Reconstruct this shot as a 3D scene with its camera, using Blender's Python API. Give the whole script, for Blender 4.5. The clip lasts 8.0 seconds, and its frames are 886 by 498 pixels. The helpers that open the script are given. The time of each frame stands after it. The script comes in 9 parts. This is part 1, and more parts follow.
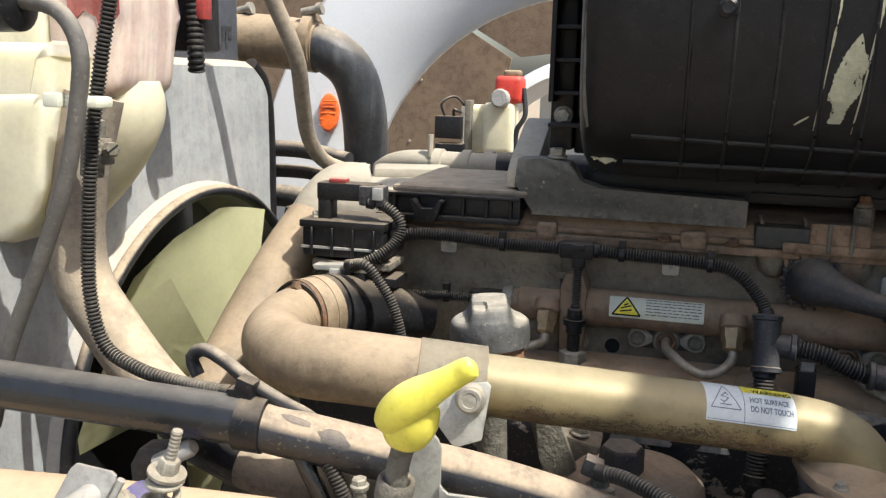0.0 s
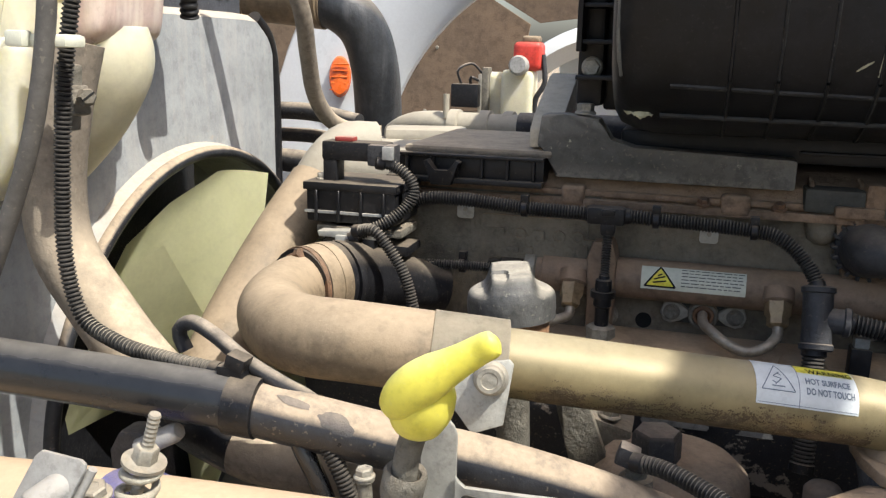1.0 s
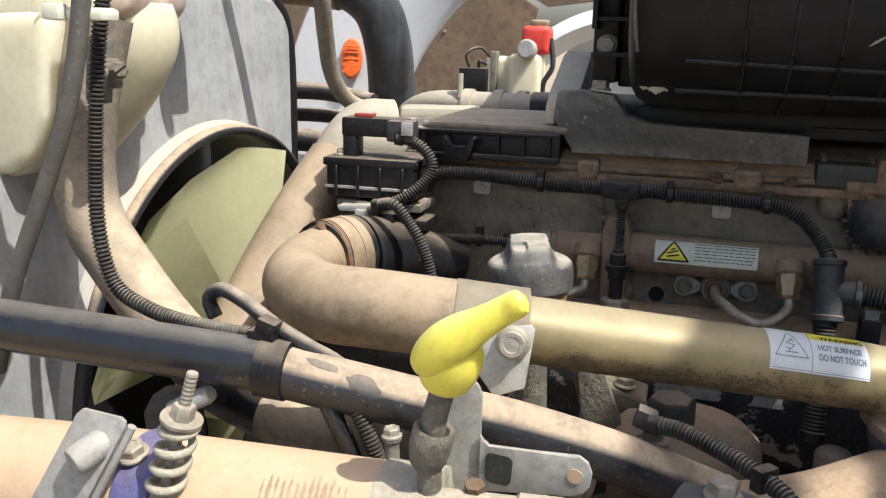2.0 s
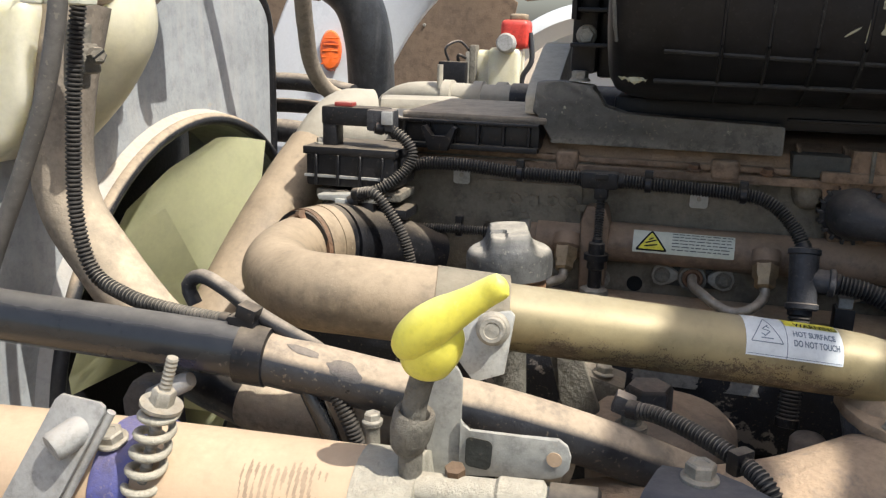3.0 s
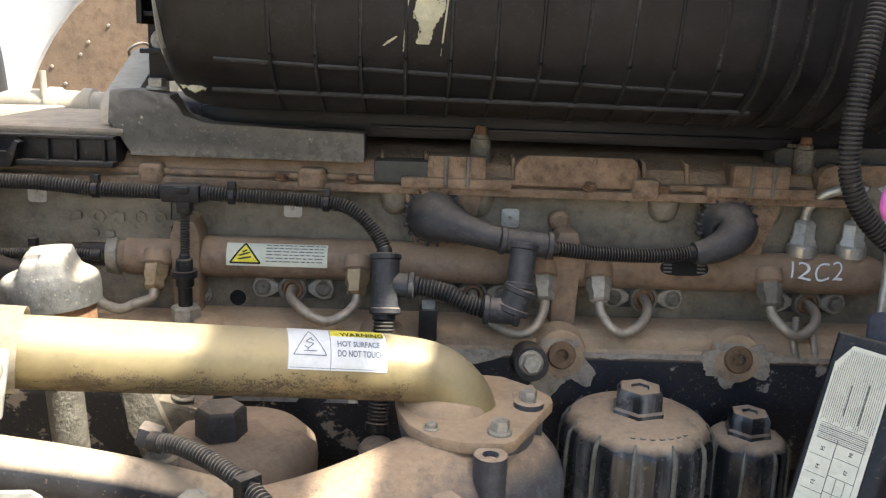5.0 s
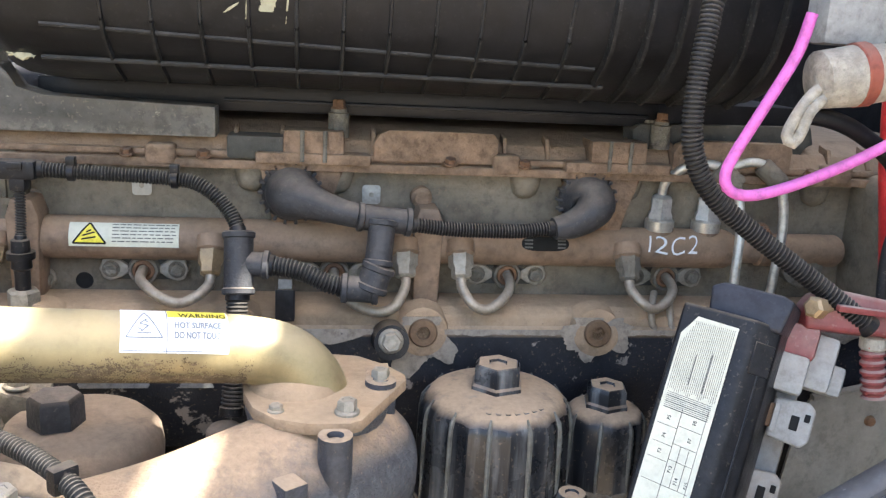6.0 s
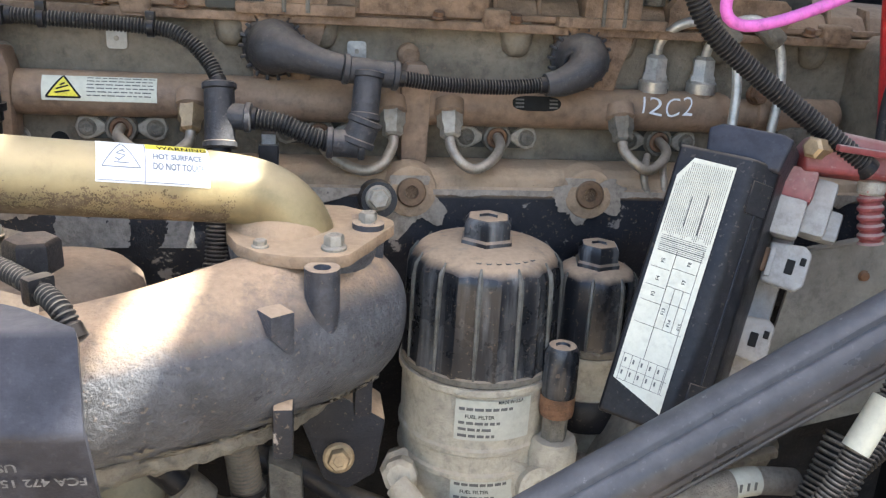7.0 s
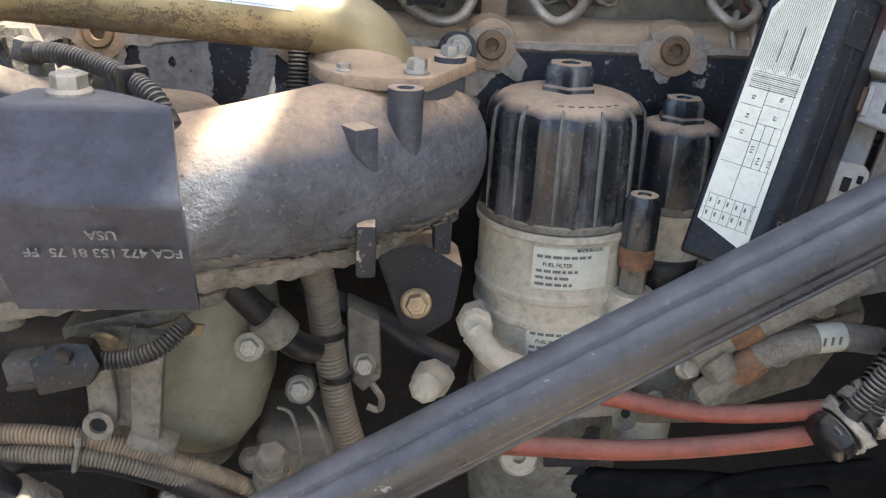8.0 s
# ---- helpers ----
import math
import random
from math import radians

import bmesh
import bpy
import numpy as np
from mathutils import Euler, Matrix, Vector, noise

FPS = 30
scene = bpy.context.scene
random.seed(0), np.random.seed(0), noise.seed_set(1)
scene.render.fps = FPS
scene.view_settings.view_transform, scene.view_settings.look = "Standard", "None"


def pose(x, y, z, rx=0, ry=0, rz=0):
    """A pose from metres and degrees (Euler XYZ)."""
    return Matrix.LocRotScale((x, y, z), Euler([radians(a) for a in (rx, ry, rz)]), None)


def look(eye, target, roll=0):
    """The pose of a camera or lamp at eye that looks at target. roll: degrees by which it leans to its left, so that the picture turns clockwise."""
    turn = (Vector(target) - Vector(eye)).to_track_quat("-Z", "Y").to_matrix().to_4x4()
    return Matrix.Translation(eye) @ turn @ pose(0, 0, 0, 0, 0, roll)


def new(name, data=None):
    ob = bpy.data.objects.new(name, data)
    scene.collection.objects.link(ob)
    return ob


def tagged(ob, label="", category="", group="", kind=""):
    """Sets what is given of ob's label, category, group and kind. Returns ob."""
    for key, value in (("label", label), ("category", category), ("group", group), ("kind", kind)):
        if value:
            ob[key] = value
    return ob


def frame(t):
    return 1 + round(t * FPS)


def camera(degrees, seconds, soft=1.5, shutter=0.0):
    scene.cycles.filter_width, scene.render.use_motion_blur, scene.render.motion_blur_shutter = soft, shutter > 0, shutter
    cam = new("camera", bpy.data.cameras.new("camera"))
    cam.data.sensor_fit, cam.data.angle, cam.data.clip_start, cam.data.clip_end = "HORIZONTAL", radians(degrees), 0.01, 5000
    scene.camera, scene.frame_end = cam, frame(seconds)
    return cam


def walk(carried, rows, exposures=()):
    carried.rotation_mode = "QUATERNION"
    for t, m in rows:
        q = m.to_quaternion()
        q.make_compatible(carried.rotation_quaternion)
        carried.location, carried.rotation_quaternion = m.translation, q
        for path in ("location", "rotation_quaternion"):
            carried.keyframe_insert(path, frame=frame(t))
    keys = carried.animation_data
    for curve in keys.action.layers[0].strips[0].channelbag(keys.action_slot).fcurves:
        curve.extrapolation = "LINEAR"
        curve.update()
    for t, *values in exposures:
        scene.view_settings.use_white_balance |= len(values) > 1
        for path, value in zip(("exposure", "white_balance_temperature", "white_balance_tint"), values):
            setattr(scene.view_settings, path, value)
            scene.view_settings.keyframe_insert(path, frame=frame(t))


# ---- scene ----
cam = camera(54.1, 8.0, soft=1.3)
PATH = [
    (0, (0.102, 0.079, 1.713), (-0.395, 1.977, 1.321), 1.4),
    (0.5, (0.114, 0.133, 1.699), (-0.413, 2.016, 1.277), 1.5),
    (1, (0.084, 0.147, 1.689), (-0.444, 2.024, 1.241), 1.3),
    (1.5, (0.077, 0.135, 1.683), (-0.452, 2.008, 1.22), 1.3),
    (1.7, (0.077, 0.13, 1.682), (-0.458, 1.999, 1.211), 1.3),
    (3, (0.077, 0.122, 1.675), (-0.409, 2.001, 1.19), 1.7),
    (3.5, (0.098, 0.137, 1.677), (-0.278, 2.04, 1.188), 1.9),
    (4, (0.134, 0.158, 1.679), (-0.097, 2.086, 1.201), 2.2),
    (4.5, (0.176, 0.162, 1.688), (0.09, 2.106, 1.227), 2.3),
    (5, (0.225, 0.169, 1.684), (0.289, 2.114, 1.221), 2.2),
    (5.2, (0.243, 0.172, 1.683), (0.364, 2.112, 1.211), 2.1),
    (6.3, (0.267, 0.181, 1.666), (0.576, 2.09, 1.157), 3.2),
    (6.5, (0.266, 0.181, 1.651), (0.581, 2.082, 1.116), 3.1),
    (7, (0.268, 0.18, 1.604), (0.586, 2.052, 0.976), 3.3),
    (7.5, (0.271, 0.175, 1.571), (0.536, 2.032, 0.878), 3.1),
    (8, (0.258, 0.158, 1.532), (0.428, 1.999, 0.768), 2.7),
]
walk(cam, [(t, look(eye, target, roll)) for t, eye, target, roll in PATH],
     [(0, 0.76, 6620, 9), (1.5, 0.70, 6550, 10), (3.5, 0.68, 6520, 10), (4, 0.66, 6620, 10), (4.5, 1.04, 6680, 10), (5.2, 2.08, 7050, 9), (6.3, 2.55, 6600, 10), (7, 2.40, 6620, 10), (8, 2.20, 6480, 10)])

# ---- world, sun, exposure ----
TO_SUN = Vector((0.52, -0.225, 0.867)).normalized()
sky_world = bpy.data.worlds.new("sky")
scene.world = sky_world
sky_world.use_nodes = True
_n = sky_world.node_tree.nodes
_sky = _n.new("ShaderNodeTexSky")
_sky.sky_type, _sky.sun_disc = "NISHITA", False
_sky.sun_elevation = math.asin(TO_SUN.z)
_sky.sun_rotation = math.atan2(TO_SUN.x, TO_SUN.y)
_sky.dust_density, _sky.air_density, _sky.ozone_density = 3.5, 1.0, 1.0
sky_world.node_tree.links.new(_sky.outputs[0], _n["Background"].inputs[0])
_n["Background"].inputs[1].default_value = 0.15
sun_data = bpy.data.lights.new("sun", "SUN")
sun_data.energy, sun_data.angle, sun_data.color = 4.1, radians(0.55), (1.0, 0.965, 0.90)
sun = new("sun", sun_data)
sun.matrix_world = look(TO_SUN * 30, (0, 0, 0))


# ---- materials ----
DUST = (0.46, 0.345, 0.24)


def surface(name, col, rough=0.5, metal=0.0, var=0.3, scale=25.0, dust=0.0, dustcol=DUST, bump=0.12, chips=0.0,
            chipcol=(0.3, 0.3, 0.3), chipscale=22.0, grain=220.0, dustlow=0.15, coat=0.0, spec=0.5,
            grime=0.5, specks=0.35, streak=0.0, streakcol=(0.30, 0.30, 0.30), dusthi=0.95, worn=0.0, worncol=(0.4, 0.38, 0.34), milky=0.0):
    """A worn surface: two scales of tone, grain relief, chips of another colour, and on what faces up dust (on the
    strut a painted sky sheen).
    """
    col, dustcol = (col[0] * 0.965, col[1], col[2]), (dustcol[0] * 0.965, dustcol[1], dustcol[2])
    m = bpy.data.materials.new(name)
    m.use_nodes = True
    t = m.node_tree
    nd, ln = t.nodes, t.links
    b = nd["Principled BSDF"]
    tc = nd.new("ShaderNodeTexCoord")

    def noise_node(sc, detail=6.0, rough_=0.6):
        k = nd.new("ShaderNodeTexNoise")
        k.inputs["Scale"].default_value, k.inputs["Detail"].default_value, k.inputs["Roughness"].default_value = sc, detail, rough_
        ln.new(tc.outputs["Object"], k.inputs["Vector"])
        return k.outputs["Fac"]

    def ramp(src, lo, hi, a=0.0, c=1.0):
        k = nd.new("ShaderNodeMapRange")
        k.inputs[1].default_value, k.inputs[2].default_value, k.inputs[3].default_value, k.inputs[4].default_value = lo, hi, a, c
        ln.new(src, k.inputs[0])
        return k.outputs[0]

    def mix(fac, a, c):
        k = nd.new("ShaderNodeMix")
        k.data_type = "RGBA"
        for sock, v in ((k.inputs[0], fac), (k.inputs[6], a), (k.inputs[7], c)):
            if isinstance(v, (tuple, list)):
                sock.default_value = (*v[:3], 1)
            elif isinstance(v, float):
                sock.default_value = v
            else:
                ln.new(v, sock)
        return k.outputs[2]

    def mul(a, c):
        k = nd.new("ShaderNodeMath")
        k.operation = "MULTIPLY"
        for sock, v in ((k.inputs[0], a), (k.inputs[1], c)):
            if isinstance(v, float):
                sock.default_value = v
            else:
                ln.new(v, sock)
        return k.outputs[0]

    broad, fine = noise_node(scale), noise_node(grain, 3.0)
    dark = tuple(c * (1 - var) for c in col)
    light = tuple(min(1, c * (1 + var)) for c in col)
    colour = mix(ramp(broad, 0.3, 0.7), dark, light)
    colour = mix(ramp(fine, 0.35, 0.65, 0.0, 0.35 * var + 0.08), colour, tuple(c * 0.55 for c in col))
    if dust < 0.13:
        grime, specks = grime * 0.3, 0.0
    stain = noise_node(scale * 3.1 + 17.0, 9.0, 0.72)
    colour = mix(ramp(stain, 0.50, 0.63, 0.0, grime), colour, tuple(c * 0.42 for c in col))
    colour = mix(ramp(stain, 0.47, 0.36, 0.0, grime * 0.55), colour, tuple(min(0.9, c * 1.45 + 0.012) for c in col))
    if streak > 0:
        mp = nd.new("ShaderNodeMapping")
        mp.inputs["Scale"].default_value = (1, 1, 0.07)
        ln.new(tc.outputs["Object"], mp.inputs["Vector"])
        k = nd.new("ShaderNodeTexNoise")
        k.inputs["Scale"].default_value, k.inputs["Detail"].default_value, k.inputs["Roughness"].default_value = 62.0, 5.0, 0.6
        ln.new(mp.outputs[0], k.inputs["Vector"])
        colour = mix(mul(ramp(k.outputs["Fac"], 0.47, 0.66, 0.0, streak), ramp(broad, 0.35, 0.6, 0.25, 1.0)), colour, streakcol)
    if specks > 0:
        colour = mix(ramp(noise_node(310.0, 2.0, 0.5), 0.64, 0.70, 0.0, specks), colour, tuple(0.35 * a + 0.5 * c for a, c in zip(col, dustcol)))
    if worn > 0:
        g = nd.new("ShaderNodeNewGeometry")
        colour = mix(mul(ramp(g.outputs["Pointiness"], 0.52, 0.60, 0.0, worn), ramp(stain, 0.4, 0.55)), colour, worncol)
    rough_v = ramp(broad, 0.3, 0.7, max(0.05, rough - 0.1), min(1, rough + 0.12))
    metal_v = None
    if chips > 0:
        cut = 0.72 - 0.32 * chips
        f = ramp(noise_node(chipscale, 8.0, 0.65), cut, cut + 0.025)
        colour = mix(f, colour, chipcol)
    if dust > 0:
        g = nd.new("ShaderNodeNewGeometry")
        s = nd.new("ShaderNodeSeparateXYZ")
        ln.new(g.outputs["Normal"], s.inputs[0])
        up = ramp(s.outputs[2], dustlow - 0.15, dusthi)
        f = mul(mul(up, ramp(noise_node(scale * 1.7, 8.0, 0.7), 0.25, 0.62, 0.25, 1.15)), dust)
        k = nd.new("ShaderNodeClamp")
        ln.new(f, k.inputs[0])
        f = k.outputs[0]
        colour = mix(f, colour, mix(ramp(fine, 0.3, 0.7), tuple(c * 0.8 for c in dustcol), dustcol))
        r = nd.new("ShaderNodeMix")
        ln.new(f, r.inputs[0]), ln.new(rough_v, r.inputs[2])
        r.inputs[3].default_value = 0.92
        rough_v = r.outputs[0]
        if metal > 0:
            k = nd.new("ShaderNodeMath")
            k.operation = "SUBTRACT"
            k.inputs[0].default_value = 1.0
            ln.new(f, k.inputs[1])
            metal_v = mul(k.outputs[0], metal)
    ln.new(colour, b.inputs["Base Color"])
    ln.new(rough_v, b.inputs["Roughness"])
    if metal_v is not None:
        ln.new(metal_v, b.inputs["Metallic"])
    else:
        b.inputs["Metallic"].default_value = metal
    b.inputs["Coat Weight"].default_value = coat
    if milky > 0:
        b.inputs["Subsurface Weight"].default_value, b.inputs["Subsurface Scale"].default_value = milky, 0.05
        b.inputs["Subsurface Radius"].default_value = (1.0, 0.95, 0.6)
    b.inputs["Specular IOR Level"].default_value = spec
    if bump > 0:
        k = nd.new("ShaderNodeBump")
        k.inputs["Strength"].default_value, k.inputs["Distance"].default_value = bump, 0.004
        ln.new(fine, k.inputs["Height"])
        k2 = nd.new("ShaderNodeBump")
        k2.inputs["Strength"].default_value, k2.inputs["Distance"].default_value = min(1.0, bump * 1.6), 0.006
        ln.new(stain, k2.inputs["Height"])
        ln.new(k2.outputs[0], k.inputs["Normal"])
        ln.new(k.outputs[0], b.inputs["Normal"])
    return m


M = {}
M["head"] = surface("olive_grey_iron", (0.200, 0.172, 0.132), 0.75, 0, 0.35, 14, 0.9, (0.40, 0.28, 0.18), 0.3, spec=0.25, dustlow=0.3)
M["cover"] = surface("dusty_brown_cover", (0.245, 0.165, 0.112), 0.85, 0, 0.5, 26, 0.9, (0.44, 0.305, 0.20), 0.3, spec=0.2, dustlow=0.35, grime=0.6, chips=0.05, chipcol=(0.085, 0.07, 0.058), chipscale=30)
M["block"] = surface("peeling_black_paint", (0.013, 0.015, 0.021), 0.5, 0, 0.4, 20, 1.25, (0.46, 0.33, 0.22), 0.2, 0.40, (0.24, 0.215, 0.19), 24, spec=0.35, dustlow=0.4, dusthi=0.7, grime=0.3)
M["blackp"] = surface("black_plastic", (0.012, 0.012, 0.014), 0.38, 0, 0.35, 30, 0.7, (0.24, 0.19, 0.14), 0.06, spec=0.3, dustlow=0.6, dusthi=0.95)
M["airrib"] = surface("worn_rib_edges", (0.022, 0.022, 0.0225), 0.5, 0, 0.6, 30, 0.5, (0.19, 0.175, 0.16), 0.1, spec=0.2, specks=0.5)
M["airbox"] = surface("matt_black_air_box", (0.0110, 0.0113, 0.0130), 0.40, 0, 0.3, 12, 0.3, (0.12, 0.112, 0.105), 0.05, dustlow=0.5, spec=0.23, specks=0.15, grime=0.4)
M["conduit"] = surface("dusty_black_conduit", (0.007, 0.007, 0.008), 0.5, 0, 0.35, 35, 0.35, (0.2, 0.17, 0.14), 0.05, spec=0.25, dustlow=0.55, specks=0.1)
M["boot"] = surface("dusty_rubber_boot", (0.042, 0.042, 0.046), 0.5, 0, 0.35, 30, 0.95, (0.28, 0.225, 0.18), 0.12, spec=0.35, dustlow=0.42)
M["gold"] = surface("yellow_chromate_steel", (0.32, 0.255, 0.138), 0.42, 0.42, 0.18, 10, 0.6, (0.43, 0.355, 0.24), 0.025, dustlow=0.45, chips=0.07, chipcol=(0.20, 0.15, 0.10), chipscale=22, grime=0.3, specks=0.2)
M["pipe_dirt_shade"] = surface("brown_dirt_and_shade", (0.178, 0.130, 0.080), 0.7, 0, 0.4, 40, 0.3, (0.36, 0.27, 0.18), 0.15, chips=0.18, chipcol=(0.23, 0.18, 0.11), chipscale=60, grime=0.7, spec=0.2)
M["golddust"] = surface("dust_caked_pipe", (0.235, 0.172, 0.110), 0.6, 0.0, 0.4, 18, 0.72, (0.47, 0.355, 0.24), 0.06, dustlow=0.35, chips=0.20, chipcol=(0.34, 0.30, 0.215), chipscale=20, grime=0.6)
M["steel"] = surface("grey_zinc_bracket", (0.42, 0.41, 0.38), 0.5, 0.35, 0.2, 20, 0.4, (0.5, 0.42, 0.32), 0.06)
M["bolt"] = surface("dull_bolt_steel", (0.33, 0.305, 0.26), 0.5, 0.45, 0.3, 60, 0.55, (0.42, 0.33, 0.23), 0.1)
M["bronze"] = surface("bronze_plug", (0.16, 0.10, 0.06), 0.55, 0.5, 0.3, 60, 0.4, (0.3, 0.2, 0.13), 0.1)
M["brass"] = surface("brass_nut", (0.40, 0.29, 0.17), 0.45, 0.6, 0.25, 50, 0.5, (0.36, 0.25, 0.16), 0.06)
M["line"] = surface("fuel_line_steel", (0.38, 0.33, 0.27), 0.4, 0.6, 0.2, 50, 0.5, (0.42, 0.32, 0.23), 0.03)
M["chrome"] = surface("bright_fuel_line", (0.50, 0.48, 0.44), 0.36, 0.6, 0.15, 40, 0.3, (0.45, 0.38, 0.3), 0.02)
M["rail"] = surface("brown_fuel_rail", (0.24, 0.165, 0.115), 0.55, 0.1, 0.3, 22, 0.9, (0.42, 0.28, 0.18), 0.08, spec=0.35, dustlow=0.3)
M["yellow"] = surface("yellow_plastic", (0.80, 0.70, 0.10), 0.36, 0, 0.10, 40, 0.5, (0.82, 0.76, 0.38), 0.05, grime=0.18, specks=0.25, milky=0.15, dustlow=0.3)
M["cream"] = surface("cream_plastic", (0.66, 0.61, 0.455), 0.45, 0, 0.10, 9, 0.3, (0.62, 0.50, 0.33), 0.03, grime=0.15, specks=0.1, milky=0.6)
M["fan"] = surface("fan_plastic", (0.66, 0.64, 0.40), 0.5, 0, 0.08, 9, 0.2, (0.66, 0.58, 0.42), 0.02, grime=0.1, specks=0.08, milky=0.3)
M["pinkish"] = surface("red_stained_tank", (0.56, 0.42, 0.37), 0.35, 0, 0.20, 22, 0.15, (0.6, 0.5, 0.4), 0.06, streak=0.85, streakcol=(0.70, 0.63, 0.55), milky=0.4, grime=0.2)
M["redfluid"] = surface("red_fluid_stain", (0.33, 0.07, 0.055), 0.4, 0, 0.35, 40, 0.15, (0.6, 0.4, 0.33), 0.05, streak=0.5, streakcol=(0.50, 0.27, 0.22), milky=0.2)
M["shroud"] = surface("scuffed_grey_shroud", (0.33, 0.338, 0.345), 0.62, 0, 0.14, 18, 0.8, (0.58, 0.46, 0.33), 0.1, dustlow=0.3, chips=0.05, chipcol=(0.36, 0.34, 0.31), chipscale=40, grime=0.3, streak=0.55, streakcol=(0.42, 0.41, 0.39))
M["rubber"] = surface("dusty_rubber_hose", (0.030, 0.030, 0.033), 0.6, 0, 0.25, 30, 0.9, (0.38, 0.31, 0.24), 0.1, spec=0.3, dustlow=0.5, dusthi=0.85)
M["hoseblue"] = surface("worn_black_hose", (0.034, 0.037, 0.043), 0.42, 0, 0.35, 26, 0.8, (0.40, 0.33, 0.25), 0.08, spec=0.5, dustlow=0.5, dusthi=0.9, streak=0.4, streakcol=(0.14, 0.145, 0.15), specks=0.1)
M["tanhose"] = surface("dust_coated_hose", (0.20, 0.165, 0.13), 0.8, 0, 0.25, 30, 1.0, (0.52, 0.41, 0.29), 0.1, dustlow=0.1, dusthi=0.75, chips=0.1, chipcol=(0.07, 0.065, 0.06), chipscale=16)
M["bar"] = surface("black_bar_worn", (0.016, 0.0165, 0.018), 0.20, 0, 0.2, 12, 0.35, (0.36, 0.32, 0.28), 0.01, dustlow=0.80, dusthi=0.99, chips=0.14, chipcol=(0.26, 0.23, 0.20), chipscale=24, specks=0.0, grime=0.2, spec=0.5)
# the grey dust tint here paints the sky's sheen on the rod's top
M["strut"] = surface("grey_strut_rod", (0.040, 0.038, 0.040), 0.32, 0.0, 0.35, 20, 0.42, (0.27, 0.255, 0.25), 0.04, chips=0.19, chipcol=(0.20, 0.195, 0.20), chipscale=80, dustlow=0.60, specks=0.3, grime=0.5, spec=0.5)
M["tube"] = surface("sandy_tube", (0.47, 0.325, 0.21), 0.85, 0, 0.12, 10, 0.6, (0.55, 0.405, 0.27), 0.06, chips=0.05, chipcol=(0.22, 0.18, 0.14), chipscale=26, grime=0.2)
M["wiped"] = surface("wiped_brown_streaks", (0.34, 0.245, 0.165), 0.75, 0, 0.25, 60, 0, DUST, 0.05, spec=0.3)
M["duct"] = surface("dusty_black_casting", (0.074, 0.077, 0.086), 0.47, 0.0, 0.5, 30, 1.4, (0.48, 0.335, 0.22), 0.30, 0.27, (0.022, 0.024, 0.032), 70, spec=0.5, dustlow=0.62, dusthi=1.0)
M["bosspaint"] = surface("dark_boss_paint", (0.050, 0.053, 0.064), 0.5, 0.0, 0.4, 30, 1.3, (0.46, 0.335, 0.23), 0.15, 0.18, (0.15, 0.15, 0.155), 80, spec=0.4, dustlow=0.75, dusthi=1.0)
M["barecast"] = surface("bare_dusty_iron", (0.30, 0.255, 0.21), 0.85, 0, 0.25, 40, 0.6, (0.45, 0.33, 0.22), 0.25, chips=0.12, chipcol=(0.05, 0.048, 0.05), chipscale=60, spec=0.25)
M["lid"] = surface("tan_dusted_lid", (0.13, 0.10, 0.08), 0.8, 0, 0.25, 20, 1.2, (0.40, 0.29, 0.205), 0.2, dustlow=0.1)
M["primer"] = surface("grey_primer", (0.185, 0.180, 0.172), 0.8, 0, 0.25, 30, 0.4, (0.40, 0.30, 0.21), 0.12, spec=0.25, grime=0.6, streak=0.35, streakcol=(0.26, 0.25, 0.235))
M["blockd"] = surface("oily_black_block", (0.012, 0.0115, 0.0115), 0.6, 0, 0.4, 20, 0.5, (0.16, 0.12, 0.09), 0.2, spec=0.2)
M["greycon"] = surface("grey_dusted_conduit", (0.15, 0.125, 0.095), 0.75, 0, 0.35, 40, 0.7, (0.34, 0.26, 0.18), 0.1)
M["tancon"] = surface("tan_dusted_conduit", (0.25, 0.185, 0.125), 0.8, 0, 0.4, 40, 0.8, (0.40, 0.29, 0.19), 0.1)
M["bardust"] = surface("dusted_black_bar", (0.022, 0.023, 0.027), 0.35, 0, 0.3, 26, 1.15, (0.43, 0.33, 0.235), 0.08, dustlow=0.48, dusthi=0.60, chips=0.16, chipcol=(0.03, 0.03, 0.035), chipscale=16)
M["box"] = surface("black_bracket_box", (0.034, 0.035, 0.045), 0.48, 0, 0.4, 16, 0.45, (0.27, 0.24, 0.22), 0.1, 0.15, (0.10, 0.10, 0.105), 60, dustlow=0.82, dusthi=1.0, spec=0.32, specks=0.08)
M["filter"] = surface("black_filter_cap", (0.014, 0.0155, 0.019), 0.28, 0, 0.35, 25, 1.3, (0.43, 0.31, 0.21), 0.03, dustlow=0.62, dusthi=0.96, streak=0.5, streakcol=(0.27, 0.285, 0.29), grime=0.15, spec=0.4)
M["alu"] = surface("dusty_cast_aluminium", (0.40, 0.37, 0.30), 0.6, 0.05, 0.22, 22, 0.65, (0.48, 0.40, 0.30), 0.3, chips=0.05, chipcol=(0.18, 0.15, 0.12), chipscale=40)
M["alud"] = surface("bare_dusty_casting", (0.165, 0.15, 0.122), 0.75, 0.05, 0.35, 26, 0.7, (0.35, 0.275, 0.2), 0.4, chips=0.10, chipcol=(0.07, 0.055, 0.05), chipscale=40, grime=0.7)
M["cup"] = surface("olive_beige_housing", (0.205, 0.19, 0.135), 0.6, 0, 0.2, 12, 0.4, (0.33, 0.28, 0.19), 0.12, streak=0.25, streakcol=(0.14, 0.11, 0.07), grime=0.35)
